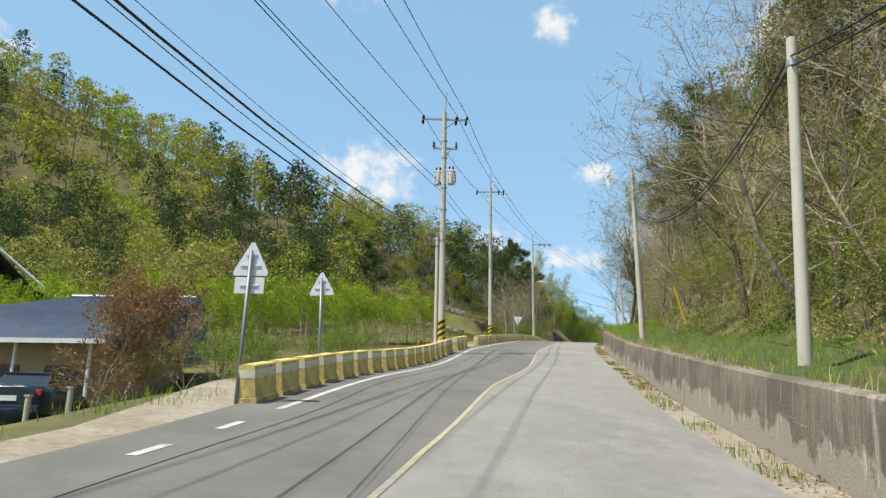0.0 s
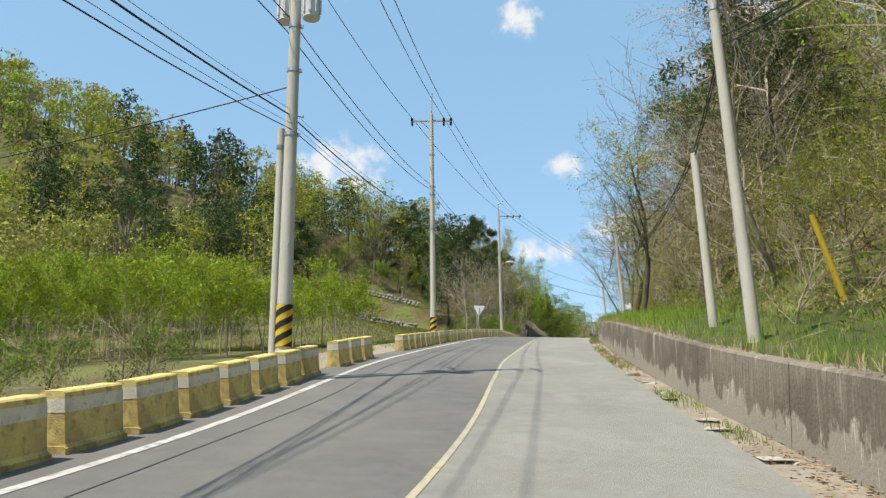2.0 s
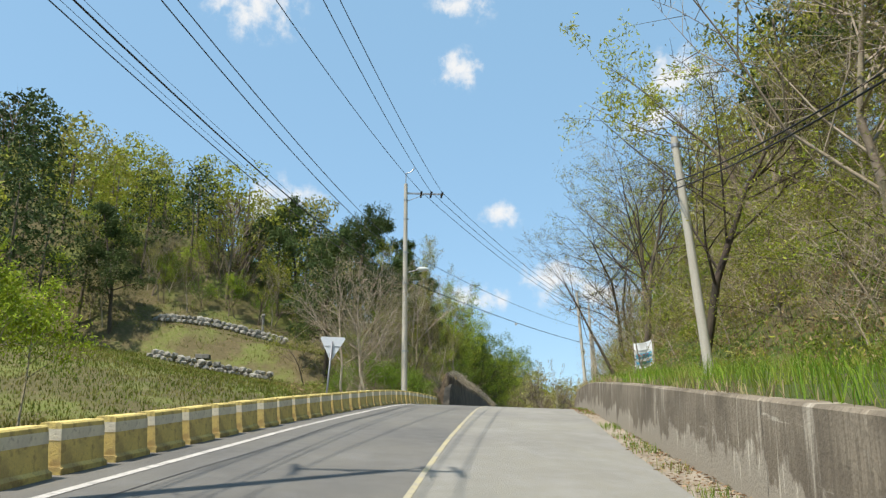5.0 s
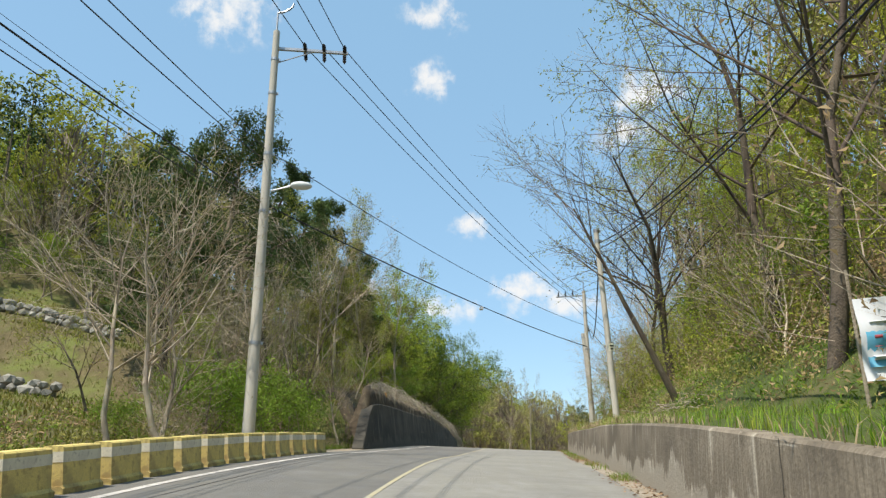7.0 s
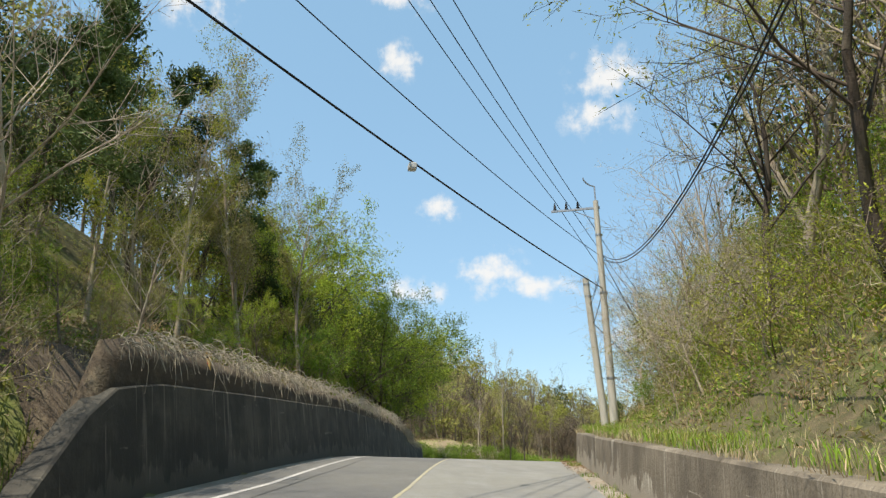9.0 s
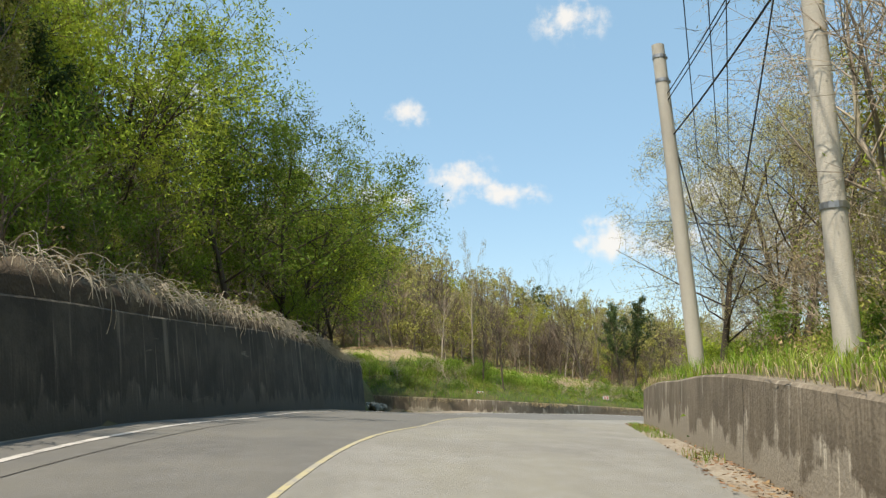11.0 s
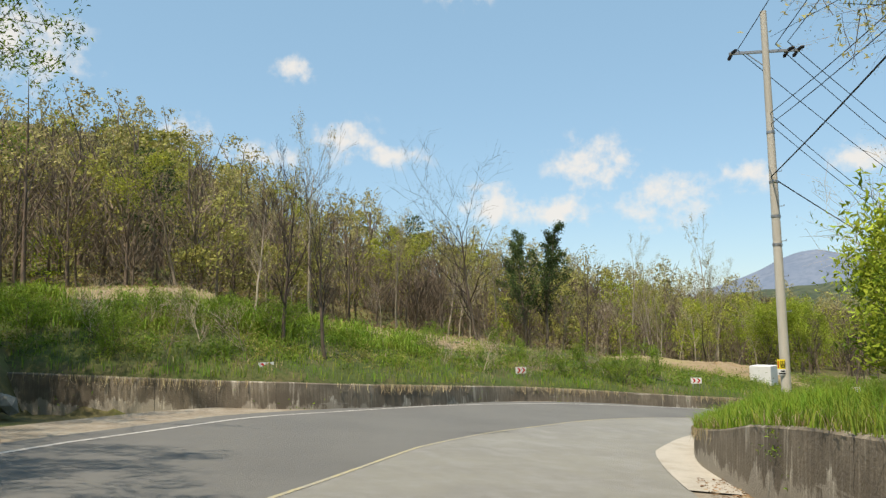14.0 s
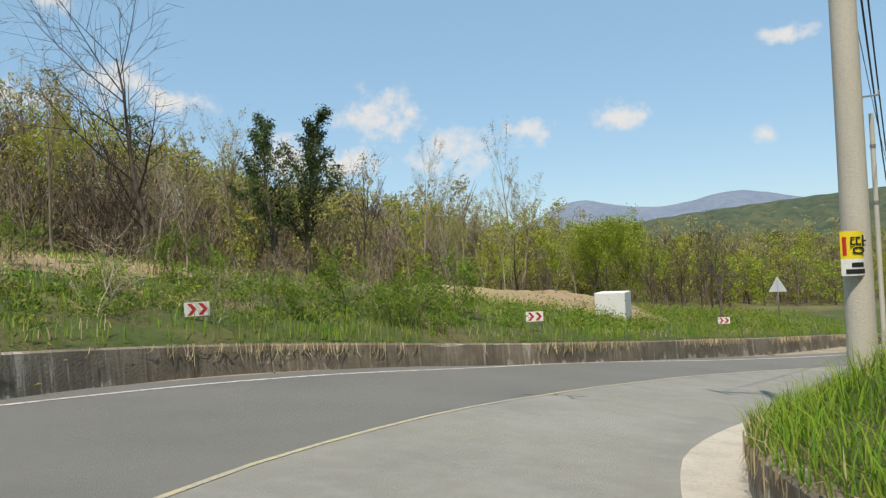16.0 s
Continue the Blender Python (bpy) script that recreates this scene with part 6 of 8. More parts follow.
def old_house():
    root = empty("old_house", (-24.3, 40.3, 2.3), 120)
    bm = bmesh.new()
    box(bm, (9, 6, 4.2), (0, 0, 1.2))
    part("wall", bm, M_TIMBER, root)
    for sgn in (-1, 1):
        bm = bmesh.new()
        rows = []
        for i in range(41):
            x = -5.6 + 11.2 * i / 40
            curve = 0.5 * (2 * i / 40 - 1) ** 2
            rows.append([bm.verts.new((x, sgn * 4.0, 2.9 + curve * 0.6 + 0.05 * (i % 2))), bm.verts.new((x, sgn * 2.0, 4.1 + curve * 0.6 + 0.05 * (i % 2))), bm.verts.new((x, 0, 5.9 + curve + 0.05 * (i % 2)))])
        for a, b in zip(rows, rows[1:]):
            for k in range(2):
                bm.faces.new((a[k], b[k], b[k + 1], a[k + 1]) if sgn < 0 else (a[k], a[k + 1], b[k + 1], b[k]))
        bmesh.ops.solidify(bm, geom=bm.faces[:], thickness=0.12)
        part("roof", bm, M_TILE, root, "dark grey tiled curving roof slope")
    for x in (-5.62, 5.62):
        for sgn in (-1, 1):
            bm = bmesh.new()
            tube(bm, (x, sgn * 4.0, 3.25), (x, 0, 6.45), 0.07, 0.07, 8)
            part("verge", bm, M_WHITE_TRIM, root, "white mortar verge")
    bm = bmesh.new()
    tube(bm, (-5.8, 0, 6.5), (0, 0, 6.05), 0.16, 0.14, 10)
    tube(bm, (0, 0, 6.05), (5.8, 0, 6.5), 0.14, 0.16, 10)
    part("ridge_cap", bm, M_TILE, root)
    return tagged(root, "old house with a dark curved tile roof", "house")


farmhouse()
old_house()

M_CAR = material("car_dark_paint", (0.02, 0.03, 0.045), 0.25)
M_TYRE = material("tyre", (0.02, 0.02, 0.02), 0.85)
M_TAIL = material("tail_light", (0.42, 0.03, 0.03), 0.25)


def sedan(x, y, z, turn):
    root = empty("car", (x, y, z), turn)
    sections = [(-2.25, 0.62, 0.42, 0.62, 0.98), (-2.1, 0.84, 0.3, 0.62, 1.03), (-1.2, 0.88, 0.22, 0.66, 1.04), (0.6, 0.89, 0.22, 0.66, 0.98), (1.7, 0.86, 0.24, 0.62, 0.88), (2.2, 0.7, 0.34, 0.55, 0.72)]
    bm = bmesh.new()
    rings = []
    for yy, w, lo, mid, hi in sections:
        rings.append([bm.verts.new(p) for p in ((-w * 0.92, yy, lo), (-w, yy, mid), (-w * 0.9, yy, hi), (0, yy, hi + 0.03), (w * 0.9, yy, hi), (w, yy, mid), (w * 0.92, yy, lo))])
    for a, b in zip(rings, rings[1:]):
        for i in range(6):
            bm.faces.new((a[i], a[i + 1], b[i + 1], b[i]))
        bm.faces.new((a[6], a[0], b[0], b[6]))
    bm.faces.new(rings[0])
    bm.faces.new(rings[-1][::-1])
    bmesh.ops.recalc_face_normals(bm, faces=bm.faces)
    bmesh.ops.subdivide_edges(bm, edges=bm.edges[:], cuts=1, smooth=0.6, use_grid_fill=True)
    part("body", bm, M_CAR, root, "dark painted body", True)
    bm = bmesh.new()
    rings = []
    for yy, w, hi in ((-1.75, 0.72, 1.04), (-1.0, 0.62, 1.42), (0.1, 0.62, 1.45), (1.0, 0.72, 0.98)):
        rings.append([bm.verts.new(p) for p in ((-w - 0.08, yy, 0.95), (-w, yy, hi), (w, yy, hi), (w + 0.08, yy, 0.95))])
    for a, b in zip(rings, rings[1:]):
        for i in range(3):
            bm.faces.new((a[i], a[i + 1], b[i + 1], b[i]))
    bmesh.ops.recalc_face_normals(bm, faces=bm.faces)
    part("cabin_glass", bm, M_DARK_GLASS, root, "dark window glass")
    bm = bmesh.new()
    box(bm, (1.22, 1.25, 0.06), (0, -0.42, 1.44), bevel=0.02)
    part("roof", bm, M_CAR, root)
    for sx in (-0.78, 0.78):
        for yy in (-1.35, 1.4):
            bm = bmesh.new()
            tube(bm, (sx - 0.1, yy, 0.32), (sx + 0.1, yy, 0.32), 0.32, 0.32, 22)
            wheel = part("wheel", bm, M_TYRE, root, "black tyre")
            bm = bmesh.new()
            tube(bm, (sx - 0.11, yy, 0.32), (sx + 0.11, yy, 0.32), 0.2, 0.2, 16)
            part("rim", bm, M_STEEL, wheel)
        bm = bmesh.new()
        box(bm, (0.5, 0.08, 0.16), (sx * 0.68, -2.2, 0.88), bevel=0.02)
        part("tail_light", bm, M_TAIL, root, "red tail light")
    bm = bmesh.new()
    box(bm, (0.4, 0.02, 0.14), (0, -2.275, 0.72))
    part("number_plate", bm, M_SIGN_WHITE, root, "blank white number plate")
    bm = bmesh.new()
    box(bm, (1.55, 0.16, 0.22), (0, -2.2, 0.45), bevel=0.04)
    part("bumper", bm, M_CAR, root)
    return tagged(root, "dark sedan parked in the yard, its rear to the road", "car")


sedan(-10.2, 22.3, -0.02, 12)
for i, (x, y) in enumerate(((-8.9, 19.6), (-7.6, 19.2))):
    bm = bmesh.new()
    tube(bm, (0, 0, -0.3), (0, 0, 1.15), 0.07, 0.07, 12)
    box(bm, (0.16, 0.16, 0.05), (0, 0, 1.17), bevel=0.01)
    g = part("gate_post", bm, M_CONCRETE_PALE)
    g.location = (x, y, ground_z(x, y))
    tagged(g, "short concrete post at the yard's edge", "post", "yard posts")

# ---- banner on the slope ----
M_BANNER_WHITE = material("banner_white", (0.72, 0.74, 0.76), 0.7, [(5, (0.6, 0.62, 0.65), 0.5, 0.45, 0.65)])
M_BANNER_BLUE = material("banner_blue", (0.12, 0.42, 0.62), 0.7, [(5, (0.2, 0.5, 0.66), 0.6, 0.45, 0.65)])
M_BANNER_RED = material("banner_red", (0.55, 0.10, 0.12), 0.7)


def banner():
    root = empty("banner", (17.75, 71.15, 9.1), -14)
    w, h, z0 = 0.66, 0.92, 0.42

    def sheet(name, x0, x1, a, b, y, mat, label):
        bm = bmesh.new()
        cols = []
        for i in range(9):
            k = x0 + (x1 - x0) * i / 8
            wave = 0.05 * math.sin(k * 5) + 0.03 * math.sin(k * 11)
            cols.append([bm.verts.new((k, y + wave + 0.03 * math.sin(j), z0 + a + (b - a) * j / 8 + 0.14 * (k / w + 0.5) - 0.04 * math.sin(math.pi * (k / w + 0.5)))) for j in range(9)])
        for c, e in zip(cols, cols[1:]):
            for j in range(8):
                bm.faces.new((c[j], e[j], e[j + 1], c[j + 1]))
        return part(name, bm, mat, root, label, True)

    sheet("cloth", -w / 2, w / 2, 0, h, 0.0, M_BANNER_WHITE, "white cloth, creased")
    sheet("print", -w * 0.42, w * 0.44, h * 0.16, h * 0.78, -0.006, M_BANNER_BLUE, "sky-blue printed field")
    for a, b in ((0.24, 0.30), (0.66, 0.72)):
        sheet("print_bar", -w * 0.34, w * 0.3, h * a, h * b, -0.011, M_BANNER_WHITE, "pale lettering bar")
    for x in (-0.2, -0.05, 0.1):
        sheet("print_bar", x, x + 0.09, h * 0.40, h * 0.60, -0.011, M_BANNER_RED, "red lettering bar")
    for x, lean in ((-w / 2, 0.0), (w / 2, 0.06)):
        bm = bmesh.new()
        tube(bm, (x, 0.02, -0.35), (x + lean, 0.02, z0 + h + 0.35), 0.025, 0.02, 8)
        part("stake", bm, M_BARK_GREY, root, "thin wooden stake")
    return tagged(root, "small white and blue cloth banner on stakes", "banner")


banner()

# ---- grave terraces ----
M_STONE = material("pale_field_stone", (0.30, 0.285, 0.25), 0.9, [(3, (0.20, 0.19, 0.165), 0.8, 0.45, 0.65), (20, (0.13, 0.12, 0.105), 0.5, 0.5, 0.7)], 0.5, 20, per=0.25)
STONES = []
for k in range(5):
    bm = bmesh.new()
    bmesh.ops.create_icosphere(bm, subdivisions=1, radius=0.3)
    rng = random.Random(k)
    for v in bm.verts:
        v.co = Vector((v.co.x * rng.uniform(0.9, 1.4), v.co.y * rng.uniform(0.7, 1.0), v.co.z * rng.uniform(0.6, 0.9)))
    me = bpy.data.meshes.new("stone")
    bm.to_mesh(me)
    bm.free()
    me.materials.append(M_STONE)
    STONES.append(me)


def stone_row(a, b, high, label):
    root = empty("stone_terrace", (a[0], a[1], ground_z(*a)))
    n = int(math.dist(a, b) / 0.42)
    for i in range(n):
        for lay in range(high):
            k = (i + 0.5 * (lay % 2)) / n
            x, y = a[0] + (b[0] - a[0]) * k, a[1] + (b[1] - a[1]) * k
            ob = new("stone", STONES[random.randrange(5)])
            ob.parent = root
            ob.matrix_basis = Matrix.LocRotScale((x - a[0] + random.uniform(-0.08, 0.08), y - a[1] + random.uniform(-0.1, 0.1) + 0.08 * lay, ground_z(x, y) - ground_z(*a) + 0.1 + 0.3 * lay), Euler((random.uniform(-0.3, 0.3), random.uniform(-0.3, 0.3), random.uniform(0, 6))), (random.uniform(0.75, 1.2),) * 3)
    return tagged(root, label, "stone wall", "grave terraces")


stone_row((-6.0, 92.6), (1.7, 92.5), 2, "low terrace wall of pale loose stones on the grave slope")
stone_row((-7.8, 99.4), (1.83, 98.6), 2, "upper terrace wall of grey stones on the grave slope")
bm = bmesh.new()
tube(bm, (0, 0, -0.2), (0, 0, 1.35), 0.11, 0.09, 8)
box(bm, (0.36, 0.36, 0.16), (0, 0, 0.05), bevel=0.02)
bmesh.ops.create_uvsphere(bm, u_segments=12, v_segments=8, radius=0.15, matrix=Matrix.Translation((0, 0, 1.42)))
ob = part("stone_marker", bm, M_STONE)
ob.location = (-0.23, 99.6, ground_z(-0.23, 99.6) + 0.1)
tagged(ob, "slender pale stone grave marker on the terrace", "grave marker")
bm = bmesh.new()
box(bm, (0.9, 0.5, 0.3), (0, 0, 0.12), bevel=0.03)
ob = part("offering_stone", bm, M_STONE)
ob.location = (-3.4, 95.4, ground_z(-3.4, 95.4))
tagged(ob, "flat grey offering stone in the grass", "stone")

bm = bmesh.new()
bmesh.ops.create_icosphere(bm, subdivisions=2, radius=0.42)
rng2 = random.Random(9)
for v in bm.verts:
    v.co = Vector((v.co.x * 1.5, v.co.y * 0.9, max(v.co.z, -0.2) * 0.62)) * rng2.uniform(0.94, 1.06)
ob = part("boulder", bm, material("white_stone", (0.62, 0.60, 0.55), 0.85, [(3, (0.48, 0.45, 0.4), 0.7, 0.45, 0.65)], 0.4, 20))
ob.matrix_basis = pose(8.74, 84.5, ground_z(8.74, 84.5) + 0.28, 0, 0, 15)
tagged(ob, "pale rounded boulder beside the lamp pole", "boulder")

# ---- beyond the bend: field, mound, concrete block, signs ----
M_FIELD = material("tilled_soil", (0.27, 0.20, 0.12), 0.95, [(0.25, (0.26, 0.24, 0.09), 0.8, 0.45, 0.62), (1.5, (0.33, 0.25, 0.15), 0.8, 0.45, 0.65), (9, (0.27, 0.19, 0.11), 0.7, 0.5, 0.68)], 0.8, 14)


def patch(name, cx, cy, rx, ry, turn, rise, mat, label, category):
    n, m = 40, 16
    ca, sa = math.cos(radians(turn)), math.sin(radians(turn))
    pts, hts = [], []
    for j in range(m + 1):
        r = j / m
        for i in range(n):
            a = 2 * math.pi * i / n
            wob = 1 + 0.1 * math.sin(3 * a + cx) + 0.06 * math.sin(7 * a)
            x, y = rx * r * wob * math.cos(a), ry * r * wob * math.sin(a)
            pts.append((cx + x * ca - y * sa, cy + x * sa + y * ca))
            hts.append(0.05 * (1 - r) + (-0.12 if j == m else 0.05) + rise * max(0, 1 - r * r) * (1 + 0.25 * math.sin(5 * a + 9 * r)))
    xy = np.array(pts)
    v = np.c_[xy, land(xy) + np.array(hts)]
    f = []
    for j in range(m):
        for i in range(n):
            f.append((j * n + i, j * n + (i + 1) % n, (j + 1) * n + (i + 1) % n, (j + 1) * n + i)[::-1])
    return tagged(quad_mesh(name, v, f, mat, smooth=True), label, category, kind="structure")


patch("field", 27, 161.5, 22, 7.5, -3, 0.0, M_FIELD, "bare tan tilled field behind the bank", "field")
patch("dirt_mound", 61.5, 159.6, 6.6, 2.6, -10, 0.45, M_FIELD, "long mound of orange-brown dug earth", "mound")
bm = bmesh.new()
box(bm, (1.3, 1.15, 1.1), (0, 0, 0.5), bevel=0.03)
ob = part("concrete_block", bm, material("white_concrete", (0.68, 0.68, 0.66), 0.8, [(2, (0.58, 0.57, 0.54), 0.6, 0.45, 0.65)]))
ob.matrix_basis = pose(62.33, 156.73, ground_z(62.33, 156.73) + 0.02, 0, 0, 28)
tagged(ob, "large pale concrete cube on the earth bank", "concrete block")
road_sign(82.8, 160.9, ground_z(82.8, 160.9), -60, 2.6, 1.0, True, False, "distant triangular road sign, grey back")
bm = bmesh.new()
box(bm, (0.62, 0.03, 0.75), (0, 0, 0.3), bevel=0.008)
ob = part("notice_board", bm, material("notice_yellow", (0.40, 0.28, 0.10), 0.7, [(6, (0.28, 0.2, 0.09), 0.6, 0.45, 0.65)]))
q = at(96.9, -6.15)
ob.matrix_basis = pose(float(q[0]), float(q[1]), float(road_z(96.9, -6.1)) + 1.85, 0, 0, -50)
tagged(ob, "small faded yellow notice board above the wall", "notice board")
for k, (zz, ww, mat) in enumerate(((0.55, 0.5, M_PAINT_BLACK), (0.40, 0.46, M_SIGN_RED), (0.28, 0.5, M_SIGN_RED), (0.12, 0.5, M_SIGN_RED))):
    bm = bmesh.new()
    box(bm, (ww, 0.006, 0.05), (0, -0.019, zz))
    part("lettering_bar", bm, mat, ob)

# paper notice on the corner pole
M_NOTICE = material("notice_paper_yellow", (0.80, 0.62, 0.03), 0.7)
npose = pose(48.32, 142.07, 8.47, 0, 0, -32)
notice = empty("paper_notice", (0, 0, 0))
notice.matrix_basis = npose


def curved(name, a0, a1, z0, z1, r, mat, label=""):
    bm = bmesh.new()
    rows = []
    for i in range(9):
        a = a0 + (a1 - a0) * i / 8 - math.pi / 2
        rows.append([bm.verts.new((r * math.cos(a), r * math.sin(a), z)) for z in (z0, z1)])
    for p0, p1 in zip(rows, rows[1:]):
        bm.faces.new((p0[0], p1[0], p1[1], p0[1]))
    return part(name, bm, mat, notice, label)


curved("sheet", -1.1, 1.1, 0.12, 0.42, 0.160, M_NOTICE, "bright yellow sheet")
curved("sheet", -1.1, 1.1, -0.06, 0.12, 0.160, M_SIGN_WHITE, "white lower sheet")
for z0, z1, a0, a1 in ((0.03, 0.08, -0.45, 0.4), (-0.04, 0.01, -0.8, 0.8)):
    curved("lettering_bar", a0, a1, z0, z1, 0.163, M_PAINT_BLACK)
for a0 in (-0.95, 0.7):
    curved("lettering_bar", a0, a0 + 0.25, 0.16, 0.36, 0.163, M_SIGN_RED)
cu = bpy.data.curves.new("word", "FONT")
cu.body, cu.size, cu.align_x, cu.extrude = "\ub545", 0.22, "CENTER", 0.002
cu.materials.append(M_PAINT_BLACK)
word = new("word", cu)
word.parent = notice
word.matrix_basis = pose(0, -0.164, 0.19, 90, 0, 0)
tagged(notice, "yellow and white paper notice pasted on a pole", "notice")

# ---- far hills ----
M_FAR_WOODS = material("far_hill_woods", (0.06, 0.078, 0.042), 0.95, [(0.03, (0.09, 0.095, 0.045), 0.9, 0.45, 0.6), (0.12, (0.032, 0.05, 0.03), 0.9, 0.45, 0.6), (0.14, (0.17, 0.16, 0.075), 0.7, 0.58, 0.68)], 1.0, 0.3)
# distance haze is mixed into the mountains' base colour as a pale blue
M_HAZE_MOUNTAIN = material("blue_mountain", (0.145, 0.18, 0.24), 0.95, [(0.008, (0.18, 0.21, 0.265), 0.8, 0.42, 0.6), (0.05, (0.11, 0.145, 0.20), 0.6, 0.45, 0.62)])


def ridge(name, dist, depth, profile, mat, label, base=-30):
    """A range of hills: profile holds azimuth and elevation of its crest, in degrees."""
    pr = np.array(profile, float)
    az = np.linspace(pr[0, 0], pr[-1, 0], 150)
    el = np.interp(az, pr[:, 0], pr[:, 1]) + 0.10 * np.sin(az * 2.9) + 0.07 * np.sin(az * 7.3 + 1)
    el = np.convolve(np.pad(el, 3, "edge"), np.ones(7) / 7, "valid")
    a = np.radians(az)
    v = []
    for k in np.linspace(0, 1, 14):
        r = dist + depth * (k - 1)
        h = base + (8 + np.tan(np.radians(el)) * dist - base) * np.sin(k * np.pi / 2) ** 1.3 + 6 * np.sin(az * 3 + k * 9) * (1 - k) * k
        v.append(np.stack([36 + r * np.sin(a), 135 + r * np.cos(a), h], 1))
    v.append(np.stack([36 + (dist + depth) * np.sin(a), 135 + (dist + depth) * np.cos(a), np.full(len(a), base)], 1))
    return tagged(quad_mesh(name, np.concatenate(v), grid_faces(15, 150)[:, ::-1], mat, smooth=True), label, "hills", kind="structure")


ridge("backdrop", 620, 260, [(20, 0.6), (38, 1.4), (46, 2.0), (52.5, 2.6), (56.7, 3.1), (62, 3.5), (66, 3.8), (75, 4.2), (95, 4.4), (130, 3)], M_FAR_WOODS, "wooded green hills beyond the valley")
ridge("backdrop", 2300, 600, [(10, -1.0), (38, 0.5), (43.5, 2.6), (46.2, 3.4), (47.8, 4.9), (50, 4.3), (53.6, 3.6), (56.5, 3.8), (59.8, 4.7), (62, 4.2), (66, 3.3), (75, 2.6), (90, 2.4)], M_HAZE_MOUNTAIN, "hazy blue mountains on the horizon")
ridge("backdrop", 900, 300, [(-60, 6), (-30, 5), (0, 3.5), (20, 2.5), (34, 1)], M_FAR_WOODS, "wooded hills behind the woods")

# ---- grass, weeds, roots and litter ----
def blades(pts, height, width, seed, lean=0.35, hang=False):
    """Bent blades of two quads each."""
    rng = np.random.default_rng(seed)
    n = len(pts)
    p = np.asarray(pts, float)
    a = rng.uniform(0, 2 * np.pi, n)
    side = np.stack([np.cos(a), np.sin(a), np.zeros(n)], 1)
    fwd = np.stack([-np.sin(a), np.cos(a), np.zeros(n)], 1)
    h = (np.asarray(height) * rng.uniform(0.45, 1.3, n))[:, None]
    w = (width * rng.uniform(0.6, 1.3, n))[:, None]
    bend = (lean * rng.uniform(0.2, 1.5, n))[:, None]
    up = np.array([0, 0, -1.0 if hang else 1.0])
    mid = p + up * h * 0.55 + fwd * h * bend * 0.3
    tip = p + up * h * (1 - 0.25 * bend) + fwd * h * bend
    v = np.stack([p - side * w / 2, p + side * w / 2, mid + side * w * 0.4, mid - side * w * 0.4, tip + side * w * 0.08, tip - side * w * 0.08], 1).reshape(-1, 3)
    o = np.arange(n)[:, None] * 6
    f = np.concatenate([o + [0, 1, 2, 3], o + [3, 2, 4, 5]])
    return v, f


M_BLADE = material("grass_blade", (0.17, 0.28, 0.03), 0.6, [(0.7, (0.22, 0.27, 0.05), 0.9, 0.45, 0.6), (0.35, (0.30, 0.26, 0.11), 0.75, 0.56, 0.68)], per=0.5, leaf=0.4)
M_MEADOW = material("meadow_blade", (0.20, 0.24, 0.045), 0.7, [(0.4, (0.30, 0.27, 0.08), 0.9, 0.45, 0.6), (0.2, (0.13, 0.19, 0.03), 0.8, 0.5, 0.65)], per=0.4, leaf=0.35)
M_STRAW = material("straw", (0.46, 0.38, 0.23), 0.8, [(1.3, (0.34, 0.27, 0.15), 0.8, 0.45, 0.62)], per=0.4, leaf=0.3)
rng = np.random.default_rng(77)


def grow(name, xy, z, height, width, mat, seed, label, lean=0.35, hang=False):
    v, f = blades(np.c_[xy, z], height, width, seed, lean, hang)
    return tagged(quad_mesh(name, v, f, mat), label, "grass", kind="stuff")


# tall grass on the right bank
n = 60000
s = rng.uniform(-4, 166, n)
d = 0.2 + 4.0 * rng.random(n) ** 1.4
thick = np.sin(s * 0.8) * np.cos(d * 1.9 + s * 0.23) + 0.7 * np.sin(s * 2.3 + d)
keep = rng.random(n) < np.clip(np.interp(s, [0, 30, 38, 60, 82, 88, 96, 102, 114, 135], [0.5, 0.5, 0.85, 0.85, 0.6, 0.3, 0.35, 0.75, 0.75, 0.8]) + 0.3 * thick, 0.08, 1)
s, d = s[keep], d[keep]
u = U_WALL(s) + d
z = road_z(s, u) + right_bank(s, u)
tall = np.interp(s, [0, 30, 38, 60, 66, 100, 112, 135], [0.2, 0.22, 0.4, 0.38, 0.22, 0.2, 0.34, 0.36])
grow("grass", at(s, u), z, tall * 1.05, 0.0095, M_BLADE, 1, "tall lush green grass along the top of the wall", 0.65)
n = 13000
s = rng.uniform(134, 160, n)
u = U_WALL(s) + 0.02 + 3.4 * rng.random(n) ** 1.3
grow("grass", at(s, u), road_z(s, u) + right_bank(s, u), 0.27, 0.012, M_BLADE, 2, "tall overhanging grass on the inner corner", 0.6)
# straw hanging over the edges of the walls
n = 5200
s = rng.uniform(-4, 153, n)
keep = rng.random(n) < np.clip(0.45 + 0.6 * np.sin(s * 0.9) * np.sin(s * 0.31 + 1), 0.06, 1)
s = s[keep]
u = U_WALL(s) + rng.uniform(0.04, 0.2, len(s))
grow("dry_grass", at(s, u), road_z(s, u) + H_WALL(s) + 0.02, 0.2, 0.012, M_STRAW, 3, "dry straw matted on the wall's edge", 0.9)
s = rng.uniform(141, 153, 520)
u = U_WALL(s) + rng.uniform(-0.02, 0.12, len(s))
grow("dry_grass", at(s, u), road_z(s, u) + H_WALL(s) + 0.02, 0.26, 0.012, M_STRAW, 4, "dry straw hanging over the corner wall", 0.3, True)
# weeds in the gutter
spots_s = rng.uniform(-4, 135, 62)
s = np.repeat(spots_s, 70) + rng.normal(0, 0.3, 62 * 70)
u = U_RIGHT(s) + rng.uniform(0.05, 0.5, len(s))
